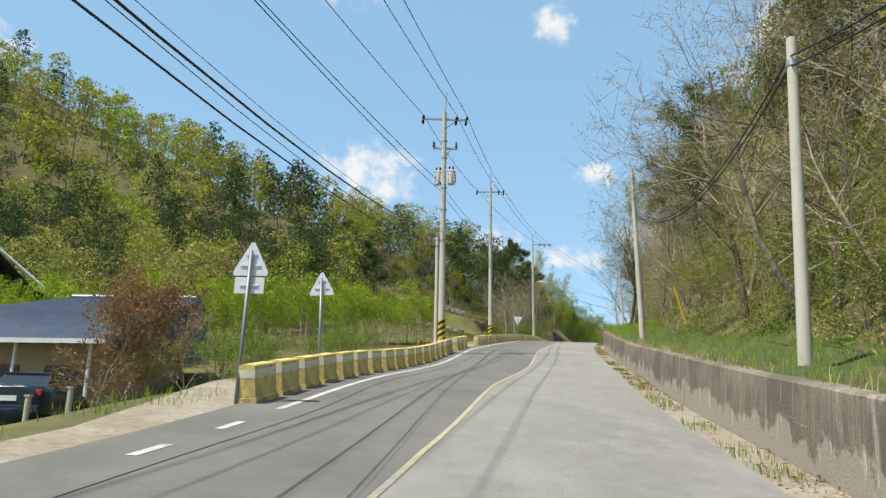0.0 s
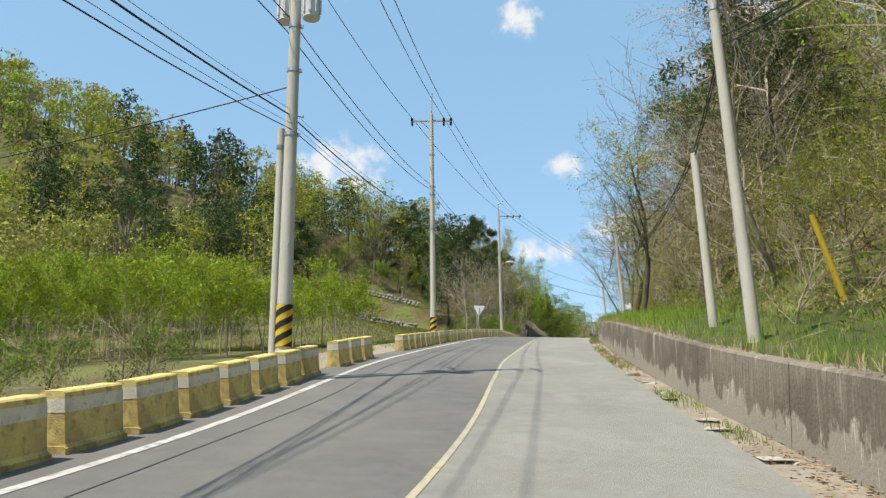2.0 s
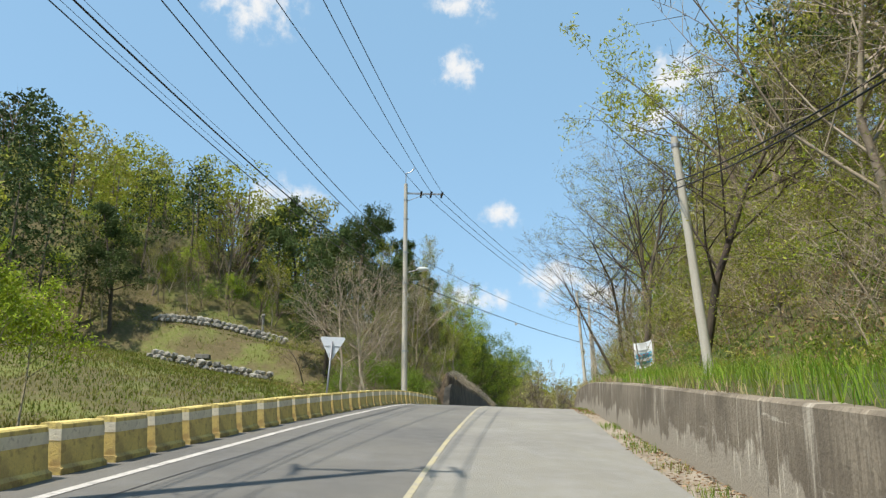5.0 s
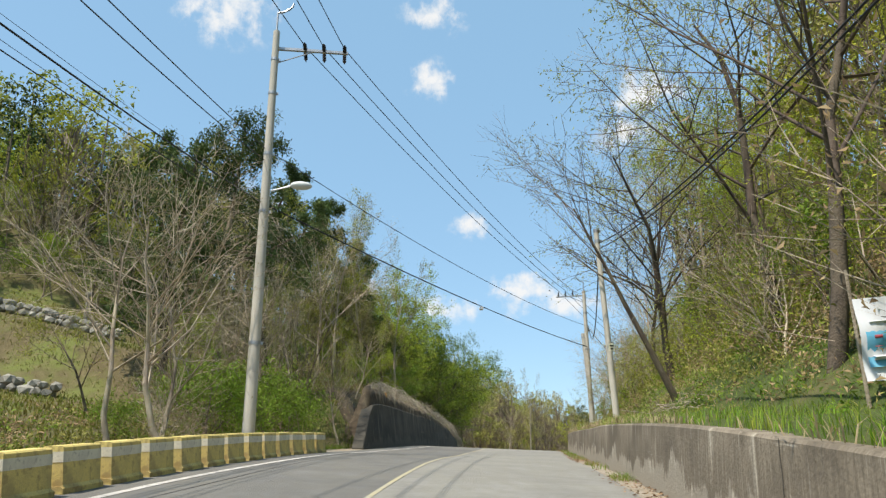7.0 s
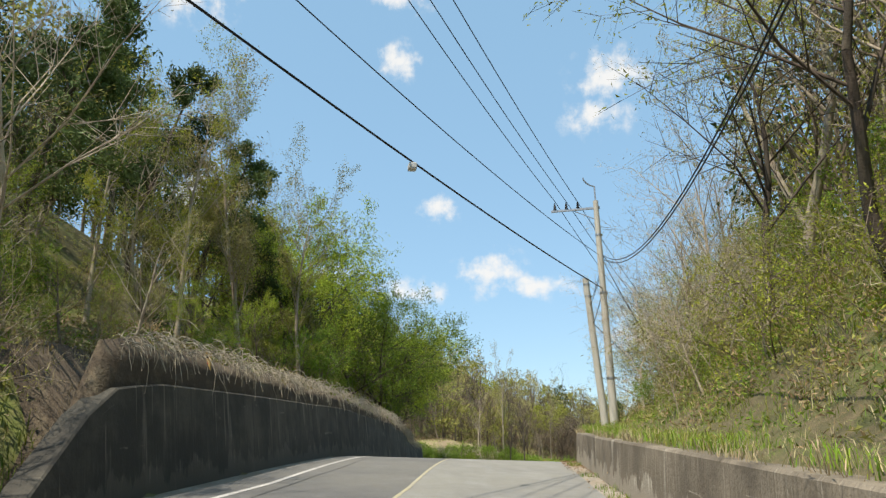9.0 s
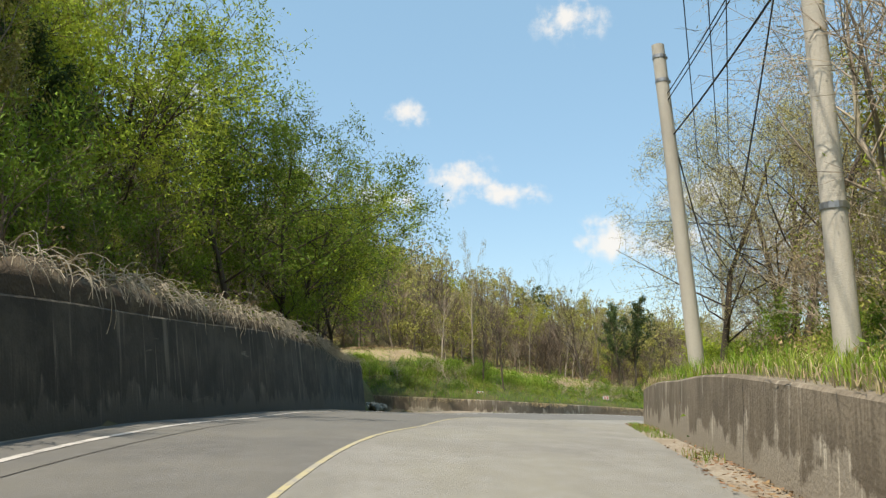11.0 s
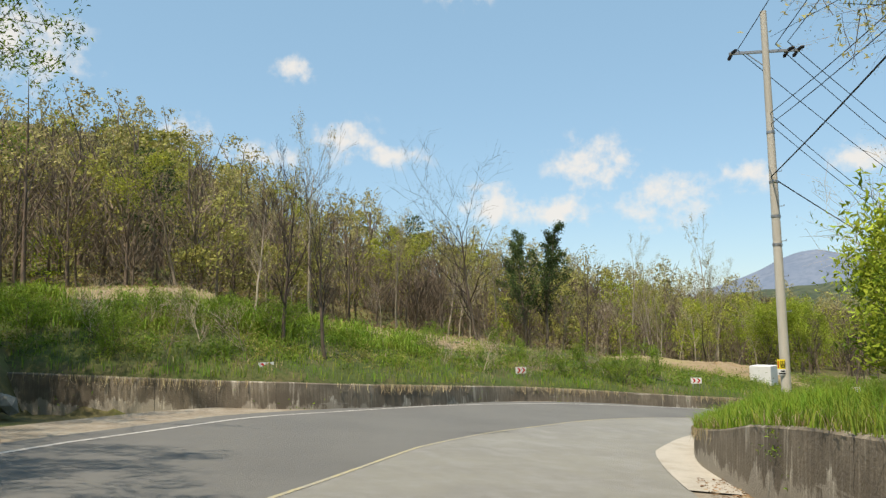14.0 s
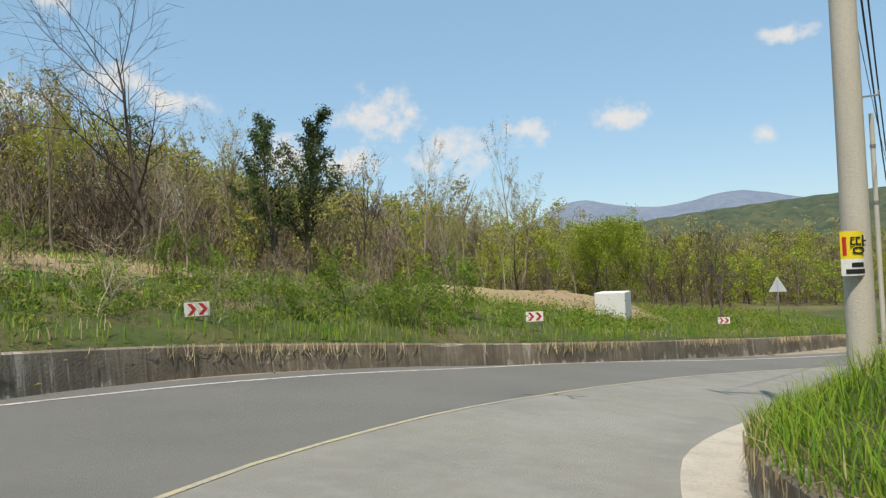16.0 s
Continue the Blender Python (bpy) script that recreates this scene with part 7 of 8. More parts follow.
grow("weeds", at(s, u), road_z(s, u) - 0.02, 0.13, 0.01, M_BLADE, 5, "tufts of green weeds in the gutter", 0.6)
# the bank above the wall of the bend
fl = arc(FAR_WALL)
tt = rng.uniform(0, 75, 30000)
bx = np.stack([np.interp(tt, fl, FAR_WALL[:, 0]), np.interp(tt, fl, FAR_WALL[:, 1])], 1)
nn = np.stack([np.interp(tt, fl, nf[:, 0]), np.interp(tt, fl, nf[:, 1])], 1)
off = 0.15 + 6.5 * rng.random(len(tt)) ** 1.2
keep = rng.random(len(tt)) < np.clip(0.6 + 0.45 * np.sin(tt * 0.9) * np.cos(off * 1.3 + tt * 0.2), 0.15, 1)
q = (bx + nn * off[:, None])[keep]
grow("grass", q, np.maximum(land(q), np.interp(tt, fl, f_top)[keep] + north_rise(q[:, 0]) * np.minimum(off[keep], 6)) + 0.02, 0.3, 0.022, M_BLADE, 6, "green grass on the bank above the bend")
tt = rng.uniform(0, 75, 3600)
tt = tt[rng.random(len(tt)) < np.clip(0.5 + 0.6 * np.sin(tt * 0.7), 0.05, 1)]
q = np.stack([np.interp(tt, fl, FAR_WALL[:, 0] + nf[:, 0] * 0.02), np.interp(tt, fl, FAR_WALL[:, 1] + nf[:, 1] * 0.02)], 1)
grow("dry_grass", q, np.interp(tt, fl, f_top) + 0.03, 0.32, 0.015, M_STRAW, 7, "dry straw hanging over the bend's wall", 0.5, True)
for i in range(46):
    k = random.uniform(2, 36)
    o = random.uniform(1.0, 5.0)
    x = float(np.interp(k, fl, FAR_WALL[:, 0]) + np.interp(k, fl, nf[:, 0]) * o)
    y = float(np.interp(k, fl, FAR_WALL[:, 1]) + np.interp(k, fl, nf[:, 1]) * o)
    plant(("shrub", "shrub", "dry")[i % 3], x, y, ground_z(x, y), random.uniform(0.4, 0.8), random.uniform(0, 360))
# short grass on the grave slope and the left verge
p = np.stack([rng.uniform(-14, 8, 46000), rng.uniform(58, 102, 46000)], 1)
s, u = along(p)
p = p[(u < -6.2)]
grow("grass", p, land(p), 0.16, 0.04, M_MEADOW, 8, "short yellow-green grass on the grave slope", 0.6)
s = rng.uniform(-6, 90, 9000)
u = np.where((s > 10) & (s < 86), U_LEFT(s) - 1.35, U_LEFT(s) - 2.0) - 1.6 * rng.random(len(s)) ** 1.5
keep = rng.random(len(s)) < np.clip(0.4 + 0.5 * np.sin(s * 1.3), 0.05, 1)
q = at(s[keep], u[keep])
grow("grass", q, np.maximum(land(q), road_z(s[keep], u[keep]) - 0.12), 0.22, 0.016, M_BLADE, 9, "rough green verge grass behind the guard blocks")
tt = rng.uniform(0, 26, 150)
off = 3.2 + 3.6 * rng.random(len(tt))
q = np.stack([np.interp(tt, fl, FAR_WALL[:, 0]) + np.interp(tt, fl, nf[:, 0]) * off, np.interp(tt, fl, FAR_WALL[:, 1]) + np.interp(tt, fl, nf[:, 1]) * off], 1)
grow("weeds", np.repeat(q, 60, 0) + rng.normal(0, 0.28, (len(q) * 60, 2)), np.repeat(land(q), 60), 0.55, 0.03, L_DEEP, 29, "tall dark green weeds on the crest of the bank", 1.1)
# rough grass and straw that cover the steep bank and the slope behind the grass
for name, mat, n, high, seed, label in (("grass", M_MEADOW, 12000, 0.24, 21, "rough yellow-green grass on the steep bank"), ("grass", M_BLADE, 9000, 0.3, 22, "green grass clumps on the steep bank"), ("dry_grass", M_STRAW, 8000, 0.26, 23, "pale dead grass on the steep bank")):
    s = rng.uniform(2, 122, n)
    u = U_WALL(s) + np.interp(s, [60, 84], [3.0, 0.5]) + 7.5 * rng.random(n) ** 1.3
    keep = rng.random(n) < np.clip(np.interp(s, [50, 74], [0.3, 0.75]) + 0.45 * bumps(s, u * 2.2, 3.0, seed), 0.03, 1)
    q = at(s[keep], u[keep])
    grow(name, q, land(q), high, 0.02, mat, seed, label, 0.7)
for name, mat, n, high, seed, label in (("grass", M_BLADE, 7000, 0.2, 26, "fresh green grass between the wall and the steep earth"), ("grass", M_MEADOW, 7000, 0.22, 27, "matted yellow-green grass on the scrubby bank"), ("dry_grass", M_STRAW, 4500, 0.22, 28, "matted straw on the scrubby bank")):
    s = rng.uniform(80, 114, n)
    u = U_WALL(s) + 0.25 + 6.0 * rng.random(n) ** 1.4
    keep = bumps(s, u * 1.5, 2.6, seed) > -0.25
    q = at(s[keep], u[keep])
    grow(name, q, np.maximum(land(q), road_z(s[keep], u[keep]) + right_bank(s[keep], u[keep])) + 0.02, high, 0.011, mat, seed, label, 0.9)
for name, mat, n, high, seed, label in (("dry_grass", M_STRAW, 9000, 0.24, 24, "dead straw patches on the bank of the bend"), ("grass", M_MEADOW, 6000, 0.26, 25, "yellowish grass on the bank of the bend")):
    tt = rng.uniform(0, 72, n)
    off = 0.3 + 8.5 * rng.random(n)
    keep = bumps(tt, off * 1.6, 3.2, seed) > 0.1
    tt, off = tt[keep], off[keep]
    q = np.stack([np.interp(tt, fl, FAR_WALL[:, 0]) + np.interp(tt, fl, nf[:, 0]) * off, np.interp(tt, fl, FAR_WALL[:, 1]) + np.interp(tt, fl, nf[:, 1]) * off], 1)
    grow(name, q, np.maximum(land(q), np.interp(tt, fl, f_top) + north_rise(q[:, 0]) * np.minimum(off, 6)) + 0.03, high, 0.02, mat, seed, label, 0.8)
# roots and dry stems hanging over the tall wall
segs = []
rr = random.Random(5)
for i in range(1100):
    si = rr.uniform(CUT_S + 2.5, CUT_E - 1)
    q = at(si, float(U_CUT(si)) - rr.uniform(0.2, 0.42))
    p0 = Vector((q[0], q[1], float(road_z(si, U_CUT(si)) + H_CUT(si) + EARTH(si)) + rr.uniform(-0.15, 0.12)))
    out = Vector((REF_T[np.argmin(abs(REF_S - si))][1], -REF_T[np.argmin(abs(REF_S - si))][0], 0))
    dirn = out * rr.uniform(0.3, 1.0) + Vector((rr.gauss(0, 0.5), rr.gauss(0, 0.5), rr.uniform(-0.1, 0.9)))
    ln = rr.uniform(0.08, 0.2)
    for k in range(rr.randrange(3, 7)):
        p1 = p0 + dirn.normalized() * ln
        segs.append((tuple(p0), tuple(p1), 0.010 - 0.001 * k, 0.009 - 0.001 * k))
        dirn = dirn.normalized() + Vector((rr.gauss(0, 0.25), rr.gauss(0, 0.25), -0.65))
        p0 = p1
v, f = tubes(segs, 3)
tagged(quad_mesh("hanging_roots", v, f, material("dry_root", (0.42, 0.37, 0.28), 0.9, [(4, (0.26, 0.22, 0.16), 0.8, 0.45, 0.62)])), "pale dry roots trailing over the tall wall", "roots", kind="stuff")
s = rng.uniform(CUT_S + 2, CUT_E, 6500)
u = U_CUT(s) - 0.45 - 2.4 * rng.random(len(s)) ** 1.3
q = at(s, u)
grow("dry_grass", q, land(q) + 0.05, 0.3, 0.014, M_STRAW, 10, "matted dry grass above the tall wall", 0.9)
# litter of leaves in the gutter and on the wooded slope
s = rng.uniform(-4, 140, 12000)
s = s[rng.random(len(s)) < np.clip(0.5 + 0.6 * np.sin(s * 0.37), 0.08, 1)]
u = U_WALL(s) - 0.55 * rng.random(len(s)) ** 1.6
pts = np.c_[at(s, u), road_z(s, u) + 0.005 + 0.03 * rng.random(len(s))]
v, f = leaf_quads(pts, 0.07, 12, 0.0)
v[:, 2] = np.repeat(pts[:, 2], 4) + (v[:, 2] - np.repeat(pts[:, 2], 4)) * 0.3
tagged(quad_mesh("leaf_litter", v, f, leafy("gutter_leaf", (0.27, 0.16, 0.09), (0.38, 0.27, 0.16), 0.15)), "dry brown leaves blown against the wall", "leaf litter", kind="stuff")
s = rng.uniform(-4, 132, 30000)
u = U_WALL(s) + 3.4 + 14 * rng.random(len(s))
q = at(s, u)
v, f = leaf_quads(np.c_[q, land(q) + 0.05], 0.085, 13)
tagged(quad_mesh("leaf_litter", v, f, L_DRY), "brown leaf litter on the wooded slope", "leaf litter", kind="stuff")

# small leafy trees and bushes on the open strip above the tall wall
for i in range(40):
    si = 92.5 + 0.55 * i + random.uniform(-0.3, 0.3)
    q = at(si, float(U_CUT(si)) - random.uniform(1.8, 6.5))
    plant(("yellow", "olive", "shrub", "yellow", "green")[i % 5], float(q[0]), float(q[1]), ground_z(*q), random.uniform(0.24, 0.42) if i % 5 != 2 else random.uniform(0.5, 0.9), 61 * i, 4)
# tall trees behind the open strip above the tall wall
for i, (x, y, sc) in enumerate(((8.4, 112.5, 1.05), (10.6, 115.2, 0.95), (5.4, 109.0, 1.0), (14.6, 117.2, 0.75))):
    lone("tall dark pine above the cutting", 451 + i, (x, y), sc, 60 * i, **dict(PINE, clear=0.3, group="pines above the cutting"))
for i, (x, y, sc, mat) in enumerate(((13.2, 110.2, 0.95, L_BUD), (11.2, 108.4, 0.85, L_YELLOW), (15.4, 113.0, 0.8, L_OLIVE), (9.0, 105.5, 0.8, L_YELLOW))):
    lone("tall slender half-leafed tree above the cutting", 461 + i, (x, y), sc, 45 * i, leaf_mat=mat, height=9.0, r=0.12, kids=(14, 8, 6), per=13, leaf=0.09, loose=0.13, slim=0.42, bark=M_BARK_GREY, crown=wide_top, clear=0.14, lift=0.14, angle=(22, 42), ratio=0.42, bend=0.07, group="tall trees above the cutting")
# bushes and two dark stems in front of the wall's slanted end
for i, (si, ui, sc) in enumerate(((84.6, -7.4, 1.01), (85.6, -8.2, 1.17), (86.6, -7.3, 1.05), (87.4, -8.4, 1.25), (88.2, -7.5, 0.94), (89.0, -8.9, 1.17), (86.0, -9.6, 1.25), (88.4, -7.6, 0.6), (89.6, -8.6, 0.7), (84.0, -8.6, 1.2))):
    q = at(si, ui)
    plant("shrub", float(q[0]), float(q[1]), ground_z(*q), sc, 47 * i)
for i, (si, ui, sc) in enumerate(((89.6, -8.3, 0.62), (90.0, -7.9, 0.66), (91.4, -9.4, 0.6))):
    q = at(si, ui)
    lone("slender dark-stemmed tree with few olive leaves", 471 + i, (float(q[0]), float(q[1])), sc, 80 * i, leaf_mat=L_OLIVE, **dict(TALL_STEM)).rotation_euler[1] = radians(9)
# scrub, bushes and thin trees behind the grass of the inner bank
for i in range(46):
    si, di = random.uniform(118, 141), random.uniform(4.2, 12)
    q = at(si, float(U_WALL(si)) + di)
    kind = ("bare", "olive", "dry", "shrub", "bud", "dry")[i % 6]
    plant(kind, float(q[0]), float(q[1]), ground_z(*q), random.uniform(0.4, 0.7) if kind in ("bare", "olive", "bud") else random.uniform(0.7, 1.3), 53 * i, 5)
# broken pale concrete slabs along the gutter
for i in range(7):
    si = 25 + 1.5 * i + random.uniform(-0.5, 0.5)
    ui = float(U_RIGHT(si)) + random.uniform(0.12, 0.32)
    q = at(si, ui)
    bm = bmesh.new()
    box(bm, (random.uniform(0.18, 0.3), random.uniform(0.35, 0.75), 0.07), (0, 0, 0), bevel=0.012)
    for v in bm.verts:
        v.co += Vector((random.uniform(-0.04, 0.04), random.uniform(-0.07, 0.07), random.uniform(-0.006, 0.006)))
    ob = part("slab", bm, M_CONCRETE_PALE)
    ob.matrix_basis = pose(float(q[0]), float(q[1]), float(road_z(si, ui)) - 0.03, 3, 0, random.uniform(-14, 2))
    tagged(ob, "broken pale concrete slab lying in the gutter", "slab", "gutter slabs")
for i, (x, y, kind, sc) in enumerate(((43.6, 132.6, "olive", 0.55), (45.2, 134.2, "bare", 0.6), (46.6, 133.6, "olive", 0.65), (48.4, 135.2, "bud", 0.5), (50.5, 136.4, "olive", 0.6), (47.2, 131.8, "yellow", 0.7))):
    plant(kind, x, y, ground_z(x, y), sc, 70 * i, 4)
# grass at the foot of the slanted end of the tall wall
s = rng.uniform(84, 92, 5000)
u = -6.1 - 4.0 * rng.random(len(s)) ** 1.3
q = at(s, u)
q = q[~((s > 90) & (u > U_CUT(s) - 0.5))]
grow("grass", q, land(q), 0.26, 0.016, M_BLADE, 33, "fresh green grass before the end of the tall wall", 0.6)
# cut branches heaped on the grass beside the plated pole
heap = empty("branch_pile", (*[float(c) for c in at(80.5, 3.9)], ground_z(*at(80.5, 3.9))))
for i in range(34):
    bm = bmesh.new()
    a, ln = random.uniform(0, math.pi), random.uniform(0.5, 1.4)
    c = Vector((random.gauss(0, 0.5), random.gauss(0, 0.9), random.uniform(0.04, 0.28)))
    d = Vector((math.cos(a), math.sin(a), random.uniform(-0.15, 0.3))).normalized()
    k = c + d * ln * 0.2 + Vector((0, 0, random.uniform(-0.1, 0.15)))
    tube(bm, c - d * ln / 2, k, 0.011, 0.009, 5)
    tube(bm, k, c + d * ln / 2 + Vector((random.gauss(0, 0.1), random.gauss(0, 0.1), 0)), 0.009, 0.004, 5)
    part("branch", bm, M_BARK_GREY, heap)
tagged(heap, "heap of cut grey branches on the grass bank", "branch pile")

# low brush on the wooded slope and above the tall wall
def brush(name, xy, z, size, per, leaf, mat, seed, label):
    g = np.random.default_rng(seed)
    n = len(xy)
    c = np.repeat(np.c_[xy, z], per, 0)
    r = np.repeat(size * g.uniform(0.5, 1.3, n), per)[:, None]
    off = g.normal(0, 1, (n * per, 3)) * (0.42, 0.42, 0.3)
    off[:, 2] = np.abs(off[:, 2]) * 1.1
    v, f = leaf_tris(c + off * r, leaf, seed)
    return tagged(quad_mesh(name, v, f, mat), label, "brush", kind="stuff")


for k, (mat, label, n) in enumerate(((L_DEEP, "low green brush on the wooded slope", 330), (L_OLIVE, "olive scrub on the wooded slope", 420), (L_DRY, "brown dead scrub on the wooded slope", 420), (L_YELLOW, "yellow-green scrub on the wooded slope", 260))):
    s = rng.uniform(-2, 134, n)
    u = U_WALL(s) + 2.9 + 9 * rng.random(n) ** 1.3
    q = at(s, u)
    brush("brush", q, land(q), 0.8, 120, 0.085, mat, 40 + k, label)
for k, (mat, label, n) in enumerate(((L_OLIVE, "olive scrub above the tall wall", 260), (L_DRY, "brown scrub above the tall wall", 220), (L_DEEP, "green scrub above the tall wall", 220))):
    s = rng.uniform(78, 133, n)
    u = np.where(s > 90, U_CUT(s) - 1.3, -7.6) - 9 * rng.random(n) ** 1.3
    q = at(s, u)
    ok = ~((s < 78) & (u > -16)) & ~((q[:, 0] < 3.5) & (q[:, 1] < 101))
    brush("brush", q[ok], land(q)[ok], 0.7, 100, 0.09, mat, 50 + k, label)
tt = rng.uniform(0, 60, 640) ** 1.25 / 2.6
off = 0.4 + 4.8 * rng.random(len(tt))
q = np.stack([np.interp(tt, fl, FAR_WALL[:, 0]) + np.interp(tt, fl, nf[:, 0]) * off, np.interp(tt, fl, FAR_WALL[:, 1]) + np.interp(tt, fl, nf[:, 1]) * off], 1)
brush("brush", q[:420], land(q[:420]), 0.7, 150, 0.08, L_DEEP, 60, "green weeds on the bank of the bend")
brush("brush", q[420:], land(q[420:]), 0.6, 120, 0.07, L_OLIVE, 61, "olive weeds on the bank of the bend")

def canes(name, foot, lean_to, length, r, per, seed):
    """Long arching stems as tapered ribbons, each with side shoots; also gives the points for leaves on them."""
    g = np.random.default_rng(seed)
    n = len(foot)
    p = np.asarray(foot, float)
    d = np.c_[lean_to * g.uniform(-0.1, 0.6, (n, 1)), np.ones(n)] + g.normal(0, 0.42, (n, 3))
    d[:, 2] = np.abs(d[:, 2])
    d /= np.linalg.norm(d, axis=1)[:, None]
    ln = length * g.uniform(0.5, 1.25, n) / 8
    wid = r * g.uniform(0.6, 1.4, n)
    verts, faces, buds, base = [], [], [], 0
    for k in range(8):
        d2 = d + g.normal(0, 0.16, (n, 3)) - np.array([0, 0, 0.035 * k])
        d2 /= np.linalg.norm(d2, axis=1)[:, None]
        q = p + d2 * ln[:, None]
        for a, b, w0, w1 in [(p, q, 1 - k / 8.5, 1 - (k + 1) / 8.5)] + [(q, q + (d2 + g.normal(0, 0.75, (n, 3))) * (ln * g.uniform(0.4, 1.1, n))[:, None], 0.45, 0.12) for _ in range(3 if k > 1 else 0)]:
            side = np.cross(b - a, g.normal(size=(n, 3)))
            side *= (wid / (np.linalg.norm(side, axis=1) + 1e-9))[:, None]
            verts.append(np.stack([a - side * w0, a + side * w0, b + side * w1, b - side * w1], 1).reshape(-1, 3))
            faces.append(np.arange(n * 4).reshape(-1, 4) + base)
            base += n * 4
            if k > 1:
                buds.append(a + (b - a) * g.uniform(0.3, 1.0, (n, 1)))
        p, d = q, d2
    return np.concatenate(verts), np.concatenate(faces), np.concatenate(buds)[:: max(1, per)]


# thicket of arching stems that closes the front of the wooded slope
for k, (mat, leaf_mat, label, n, lo, hi, per) in enumerate(((M_BARK_GREY, L_YELLOW, "pale arching stems with sparse leaves on the wooded slope", 900, -2, 72, 1), (M_BARK, L_YELLOW, "brown arching stems with young leaves on the slope", 800, -2, 100, 1), (M_BARK_DARK, L_GREEN, "dark tangled stems on the wooded slope", 520, -2, 72, 1), (M_BARK, L_GREEN, "thin leafy stems on the steep bank", 300, 72, 116, 1), (M_BARK_GREY, L_OLIVE, "thin grey stems on the steep bank", 160, 72, 116, 1))):
    s = rng.uniform(max(lo, 7), hi, n)
    u = U_WALL(s) + np.interp(s, [0, 60, 76, 100, 116], [4.6, 4.2, 3.0, 2.4, 3.2]) + 6.5 * rng.random(n) ** 1.2
    q = at(s, u)
    to_road = at(s, u - 1.0) - q
    v, f, pts = canes("stems", np.c_[q, land(q)], to_road, np.interp(s, [60, 80], [3.4, 2.5]), 0.012, per, 120 + k)
    tagged(quad_mesh("thicket", v, f, mat), label, "thicket", kind="stuff")
    g = np.random.default_rng(140 + k)
    pts = np.repeat(pts, 4, 0) + g.normal(0, 0.1, (len(pts) * 4, 3))
    v, f = leaf_tris(pts, 0.058, 140 + k)
    tagged(quad_mesh("thicket_leaves", v, f, leaf_mat), label.replace("stems", "leaf sprays"), "leaves", kind="stuff")
# scrub along the foot of the woods behind the graves
for i in range(60):
    x, y = random.uniform(-16, 5), 0.0
    y = random.uniform(101.5, 107) if i % 3 else random.uniform(98, 103)
    if x > -9 and y < 101:
        continue
    plant(("olive", "green", "dry", "bare", "shrub", "yellow")[i % 6], x, y, ground_z(x, y), random.uniform(0.35, 0.6) if i % 6 in (0, 1, 3, 5) else random.uniform(0.8, 1.5), 37 * i, 4, True)
for i in range(16):
    si = 98 + i * 1.0
    q = at(si, float(U_WALL(si)) + random.uniform(1.6, 3.4))
    plant(("bare", "olive", "shrub", "dry")[i % 4], float(q[0]), float(q[1]), ground_z(*q), random.uniform(0.45, 0.8), 47 * i)
# pale rubble at the end of the tall wall
rubble = empty("rubble_heap", (25.9, 146.2, ground_z(25.9, 146.2)))
for i in range(26):
    ob = new("stone", STONES[i % 5])
    ob.parent = rubble
    a, r = random.uniform(0, 6.3), 1.1 * random.random() ** 0.7
    ob.matrix_basis = Matrix.LocRotScale((r * math.cos(a), 0.7 * r * math.sin(a), 0.12 + 0.3 * (1 - r / 1.1)), Euler((a, r, a * 2)), (random.uniform(0.5, 1.1),) * 3)
tagged(rubble, "heap of pale broken stones at the wall's end", "rubble")
# roots, dead scrub and moss on the steep earth bank
for k, (mat, label, n) in enumerate(((L_DRY, "dead brown scrub on the steep bank", 230), (L_OLIVE, "olive scrub on the steep bank", 220), (L_DEEP, "green tufts on the steep bank", 170))):
    s = rng.uniform(66, 116, n)
    u = U_WALL(s) + np.where(s < 82, 1.6, 0.6) + 3.4 * rng.random(n)
    q = at(s, u)
    brush("brush", q, land(q) + 0.05, 0.55, 90, 0.07, mat, 90 + k, label)
# brown leaf litter on the floor of the woods beyond the bend
q = np.stack([rng.uniform(0, 75, 15000), rng.uniform(164, 196, 15000)], 1)
d, _ = signed(q, FAR_WALL)
q = q[d > np.interp(q[:, 0], [0, 45, 75], [20, 17, 12])]
v, f = leaf_tris(np.c_[q, land(q) + 0.06], 0.3, 14)
tagged(quad_mesh("leaf_litter", v, f, L_DRY), "brown leaf litter on the floor of the woods", "leaf litter", kind="stuff")


def road_crack(s0, u0, s1, u1, seed):
    """A branching tar-filled crack on the asphalt."""
    r = random.Random(seed)
    v, f = [], []

    def run(s, u, ds, du, n, w):
        for i in range(n):
            s2, u2 = s + ds * r.uniform(0.6, 1.4), u + du * r.uniform(0.3, 1.7) + r.gauss(0, 0.05)
            a, b = at(s, u), at(s2, u2)
            t = (b - a) / (np.linalg.norm(b - a) + 1e-9)
            nrm = np.array([-t[1], t[0]]) * w * r.uniform(0.6, 1.3)
            k = len(v)
            v.extend([(*(a - nrm), float(road_z(s, u)) + 0.006), (*(a + nrm), float(road_z(s, u)) + 0.006), (*(b + nrm), float(road_z(s2, u2)) + 0.006), (*(b - nrm), float(road_z(s2, u2)) + 0.006)])
            f.append((k, k + 1, k + 2, k + 3)[::-1])
            if n > 4 and r.random() < 0.5:
                run(s2, u2, -du * r.choice((-1, 1)), ds * r.choice((-1, 1)), 3, w * 0.7)
            s, u = s2, u2

    run(s0, u0, (s1 - s0) / 7, (u1 - u0) / 7, 7, 0.011)
    tagged(quad_mesh("road_crack", v, f, M_TAR), "tar-filled branching crack in the asphalt", "road crack", "road cracks", "structure")


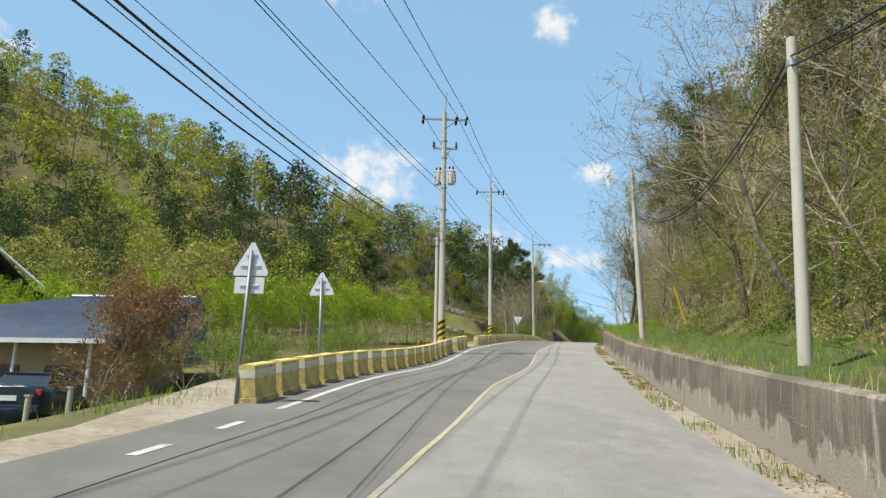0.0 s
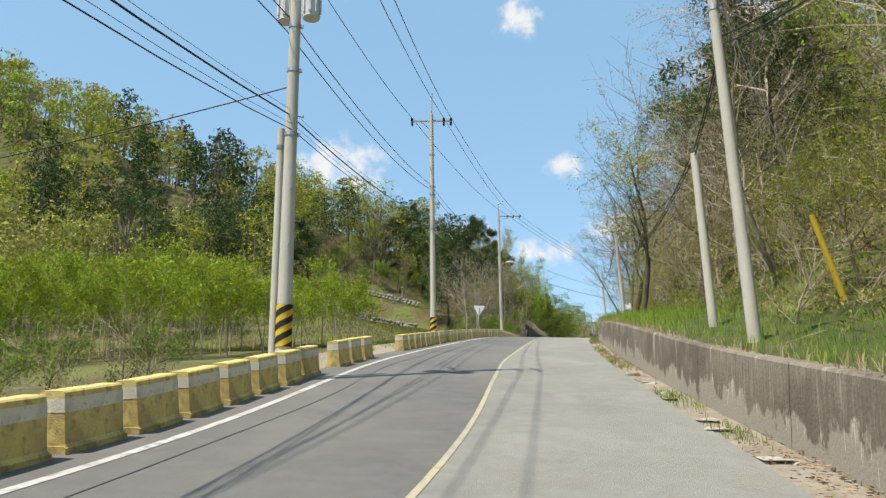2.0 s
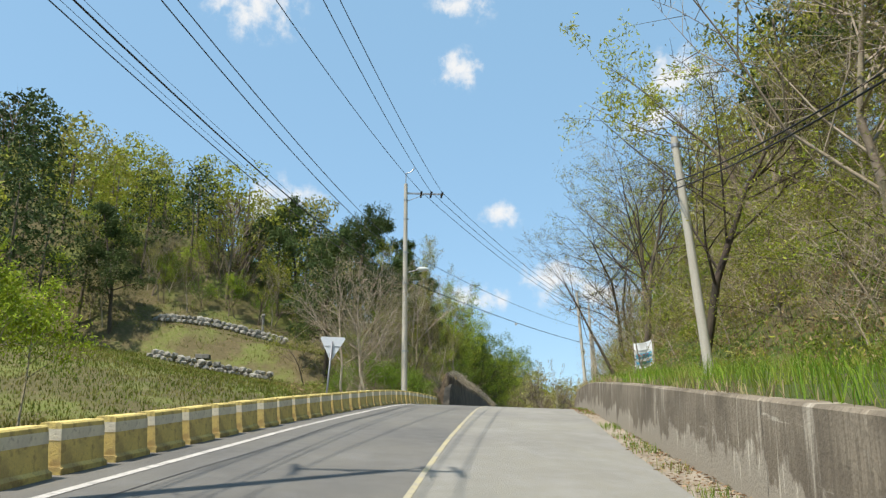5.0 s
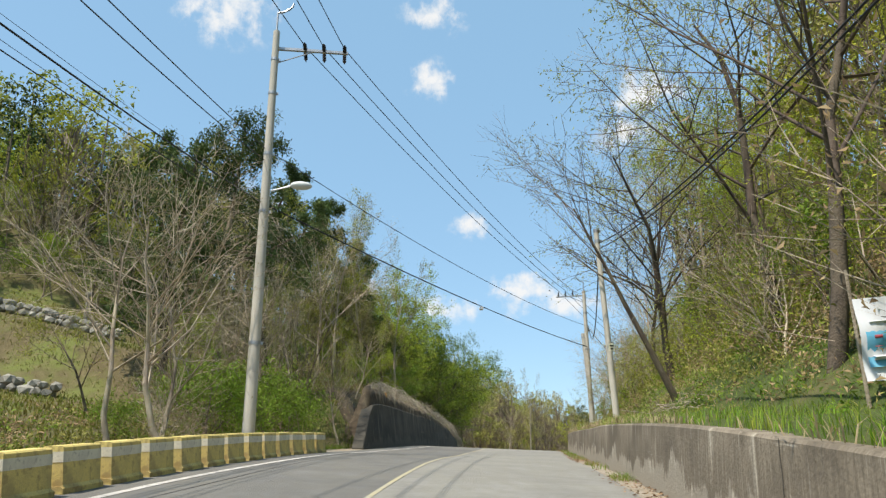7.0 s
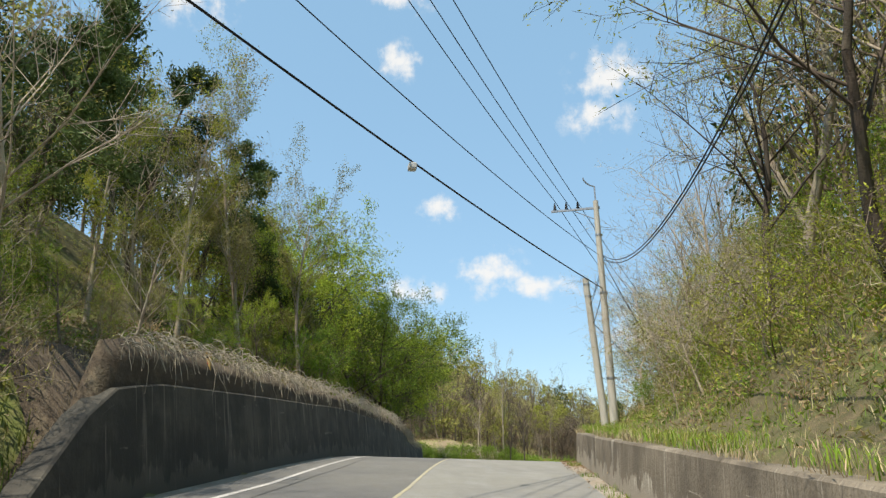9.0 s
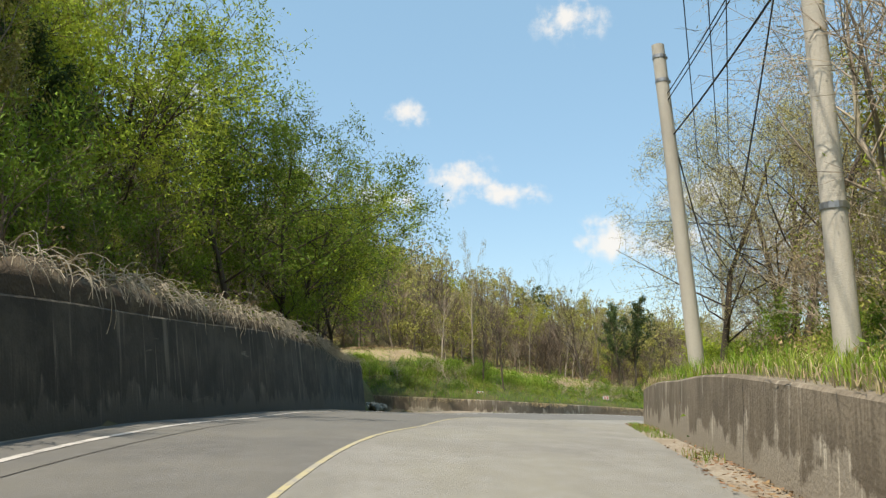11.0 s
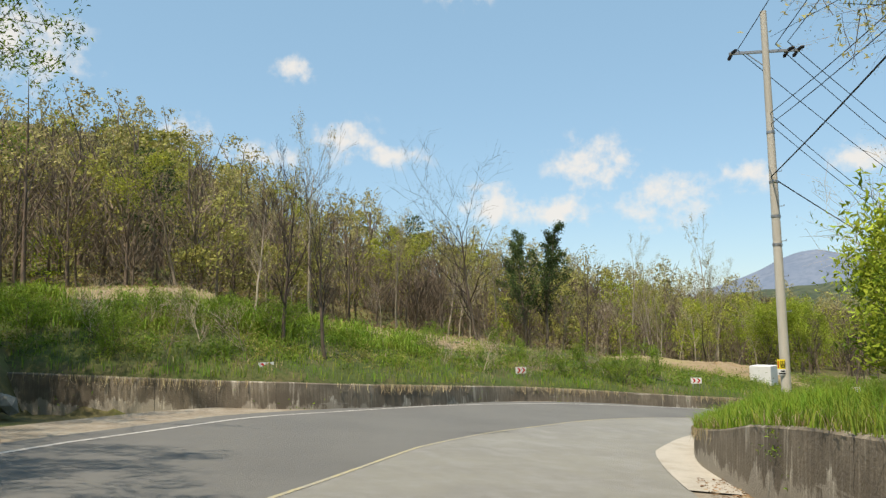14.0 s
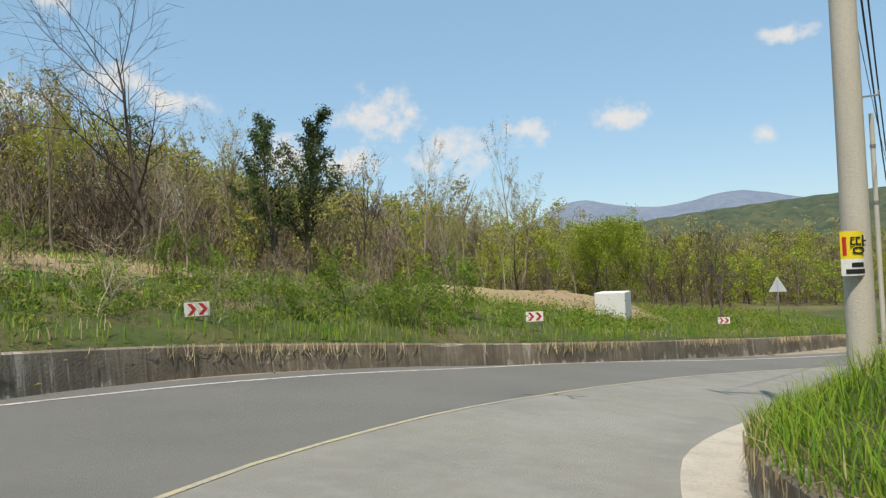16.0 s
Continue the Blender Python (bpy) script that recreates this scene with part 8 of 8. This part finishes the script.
road_crack(144.3, -3.2, 145.6, -2.5, 1)
road_crack(155.8, -2.4, 156.4, -1.6, 2)
road_crack(135.5, -1.5, 135.8, -0.4, 3)
road_crack(118.0, -0.5, 119.5, 0.9, 4)
# stubble and new grass on the field behind the bank
q = np.stack([27 + 22 * np.sqrt(rng.random(9000)) * np.cos(rng.uniform(0, 6.283, 9000)), 161.5 + 7.5 * np.sqrt(rng.random(9000)) * np.sin(rng.uniform(0, 6.283, 9000))], 1)
grow("dry_grass", q[:5500], land(q[:5500]) + 0.05, 0.16, 0.03, M_STRAW, 31, "straw stubble on the tilled field", 0.9)
grow("grass", q[5500:], land(q[5500:]) + 0.05, 0.2, 0.03, M_BLADE, 32, "sparse new grass on the tilled field", 0.6)
# old leaning trunk beside the plated pole
lone("old grey tree leaning far over toward the road", 421, (20.3, 81.8), 0.8, 0, **dict(BARE, clear=0.6, r=0.13, kids=(7, 5, 4), bark=M_BARK, group="leaning trees")).rotation_euler[1] = radians(-27)
# tall trees that stand close to the wall on the slope
TALL = dict(height=8.5, r=0.14, kids=(13, 8, 6), per=8, leaf=0.07, loose=0.10, slim=0.46, bark=M_BARK_DARK, crown=round_crown, clear=0.3, lift=0.07, angle=(35, 65), ratio=0.5, group="tall trees on the slope")
for i, (x, y, sc, mat) in enumerate(((18.5, 73.2, 1.0, L_OLIVE), (20.6, 77.5, 1.0, L_YELLOW), (22.4, 86.5, 0.95, L_OLIVE), (16.3, 63.5, 0.95, L_OLIVE), (13.6, 44.0, 0.9, L_OLIVE), (13.0, 50.0, 0.9, L_YELLOW), (11.6, 25.5, 0.85, L_OLIVE), (10.6, 17.5, 0.85, L_BUD), (24.6, 91.0, 0.9, L_YELLOW), (26.2, 96.5, 0.85, L_OLIVE))):
    lone("tall half-leafed tree leaning from the wooded slope", 431 + i, (x, y), sc, 55 * i, leaf_mat=mat, **TALL).rotation_euler[1] = radians(-4)
# prototypes that found no place are taken away
for kinds in (PROTO, MID):
    for protos in kinds.values():
        for ob in protos:
            if ob.location.z < -400:
                for child in list(ob.children):
                    bpy.data.objects.remove(child)
                bpy.data.objects.remove(ob)
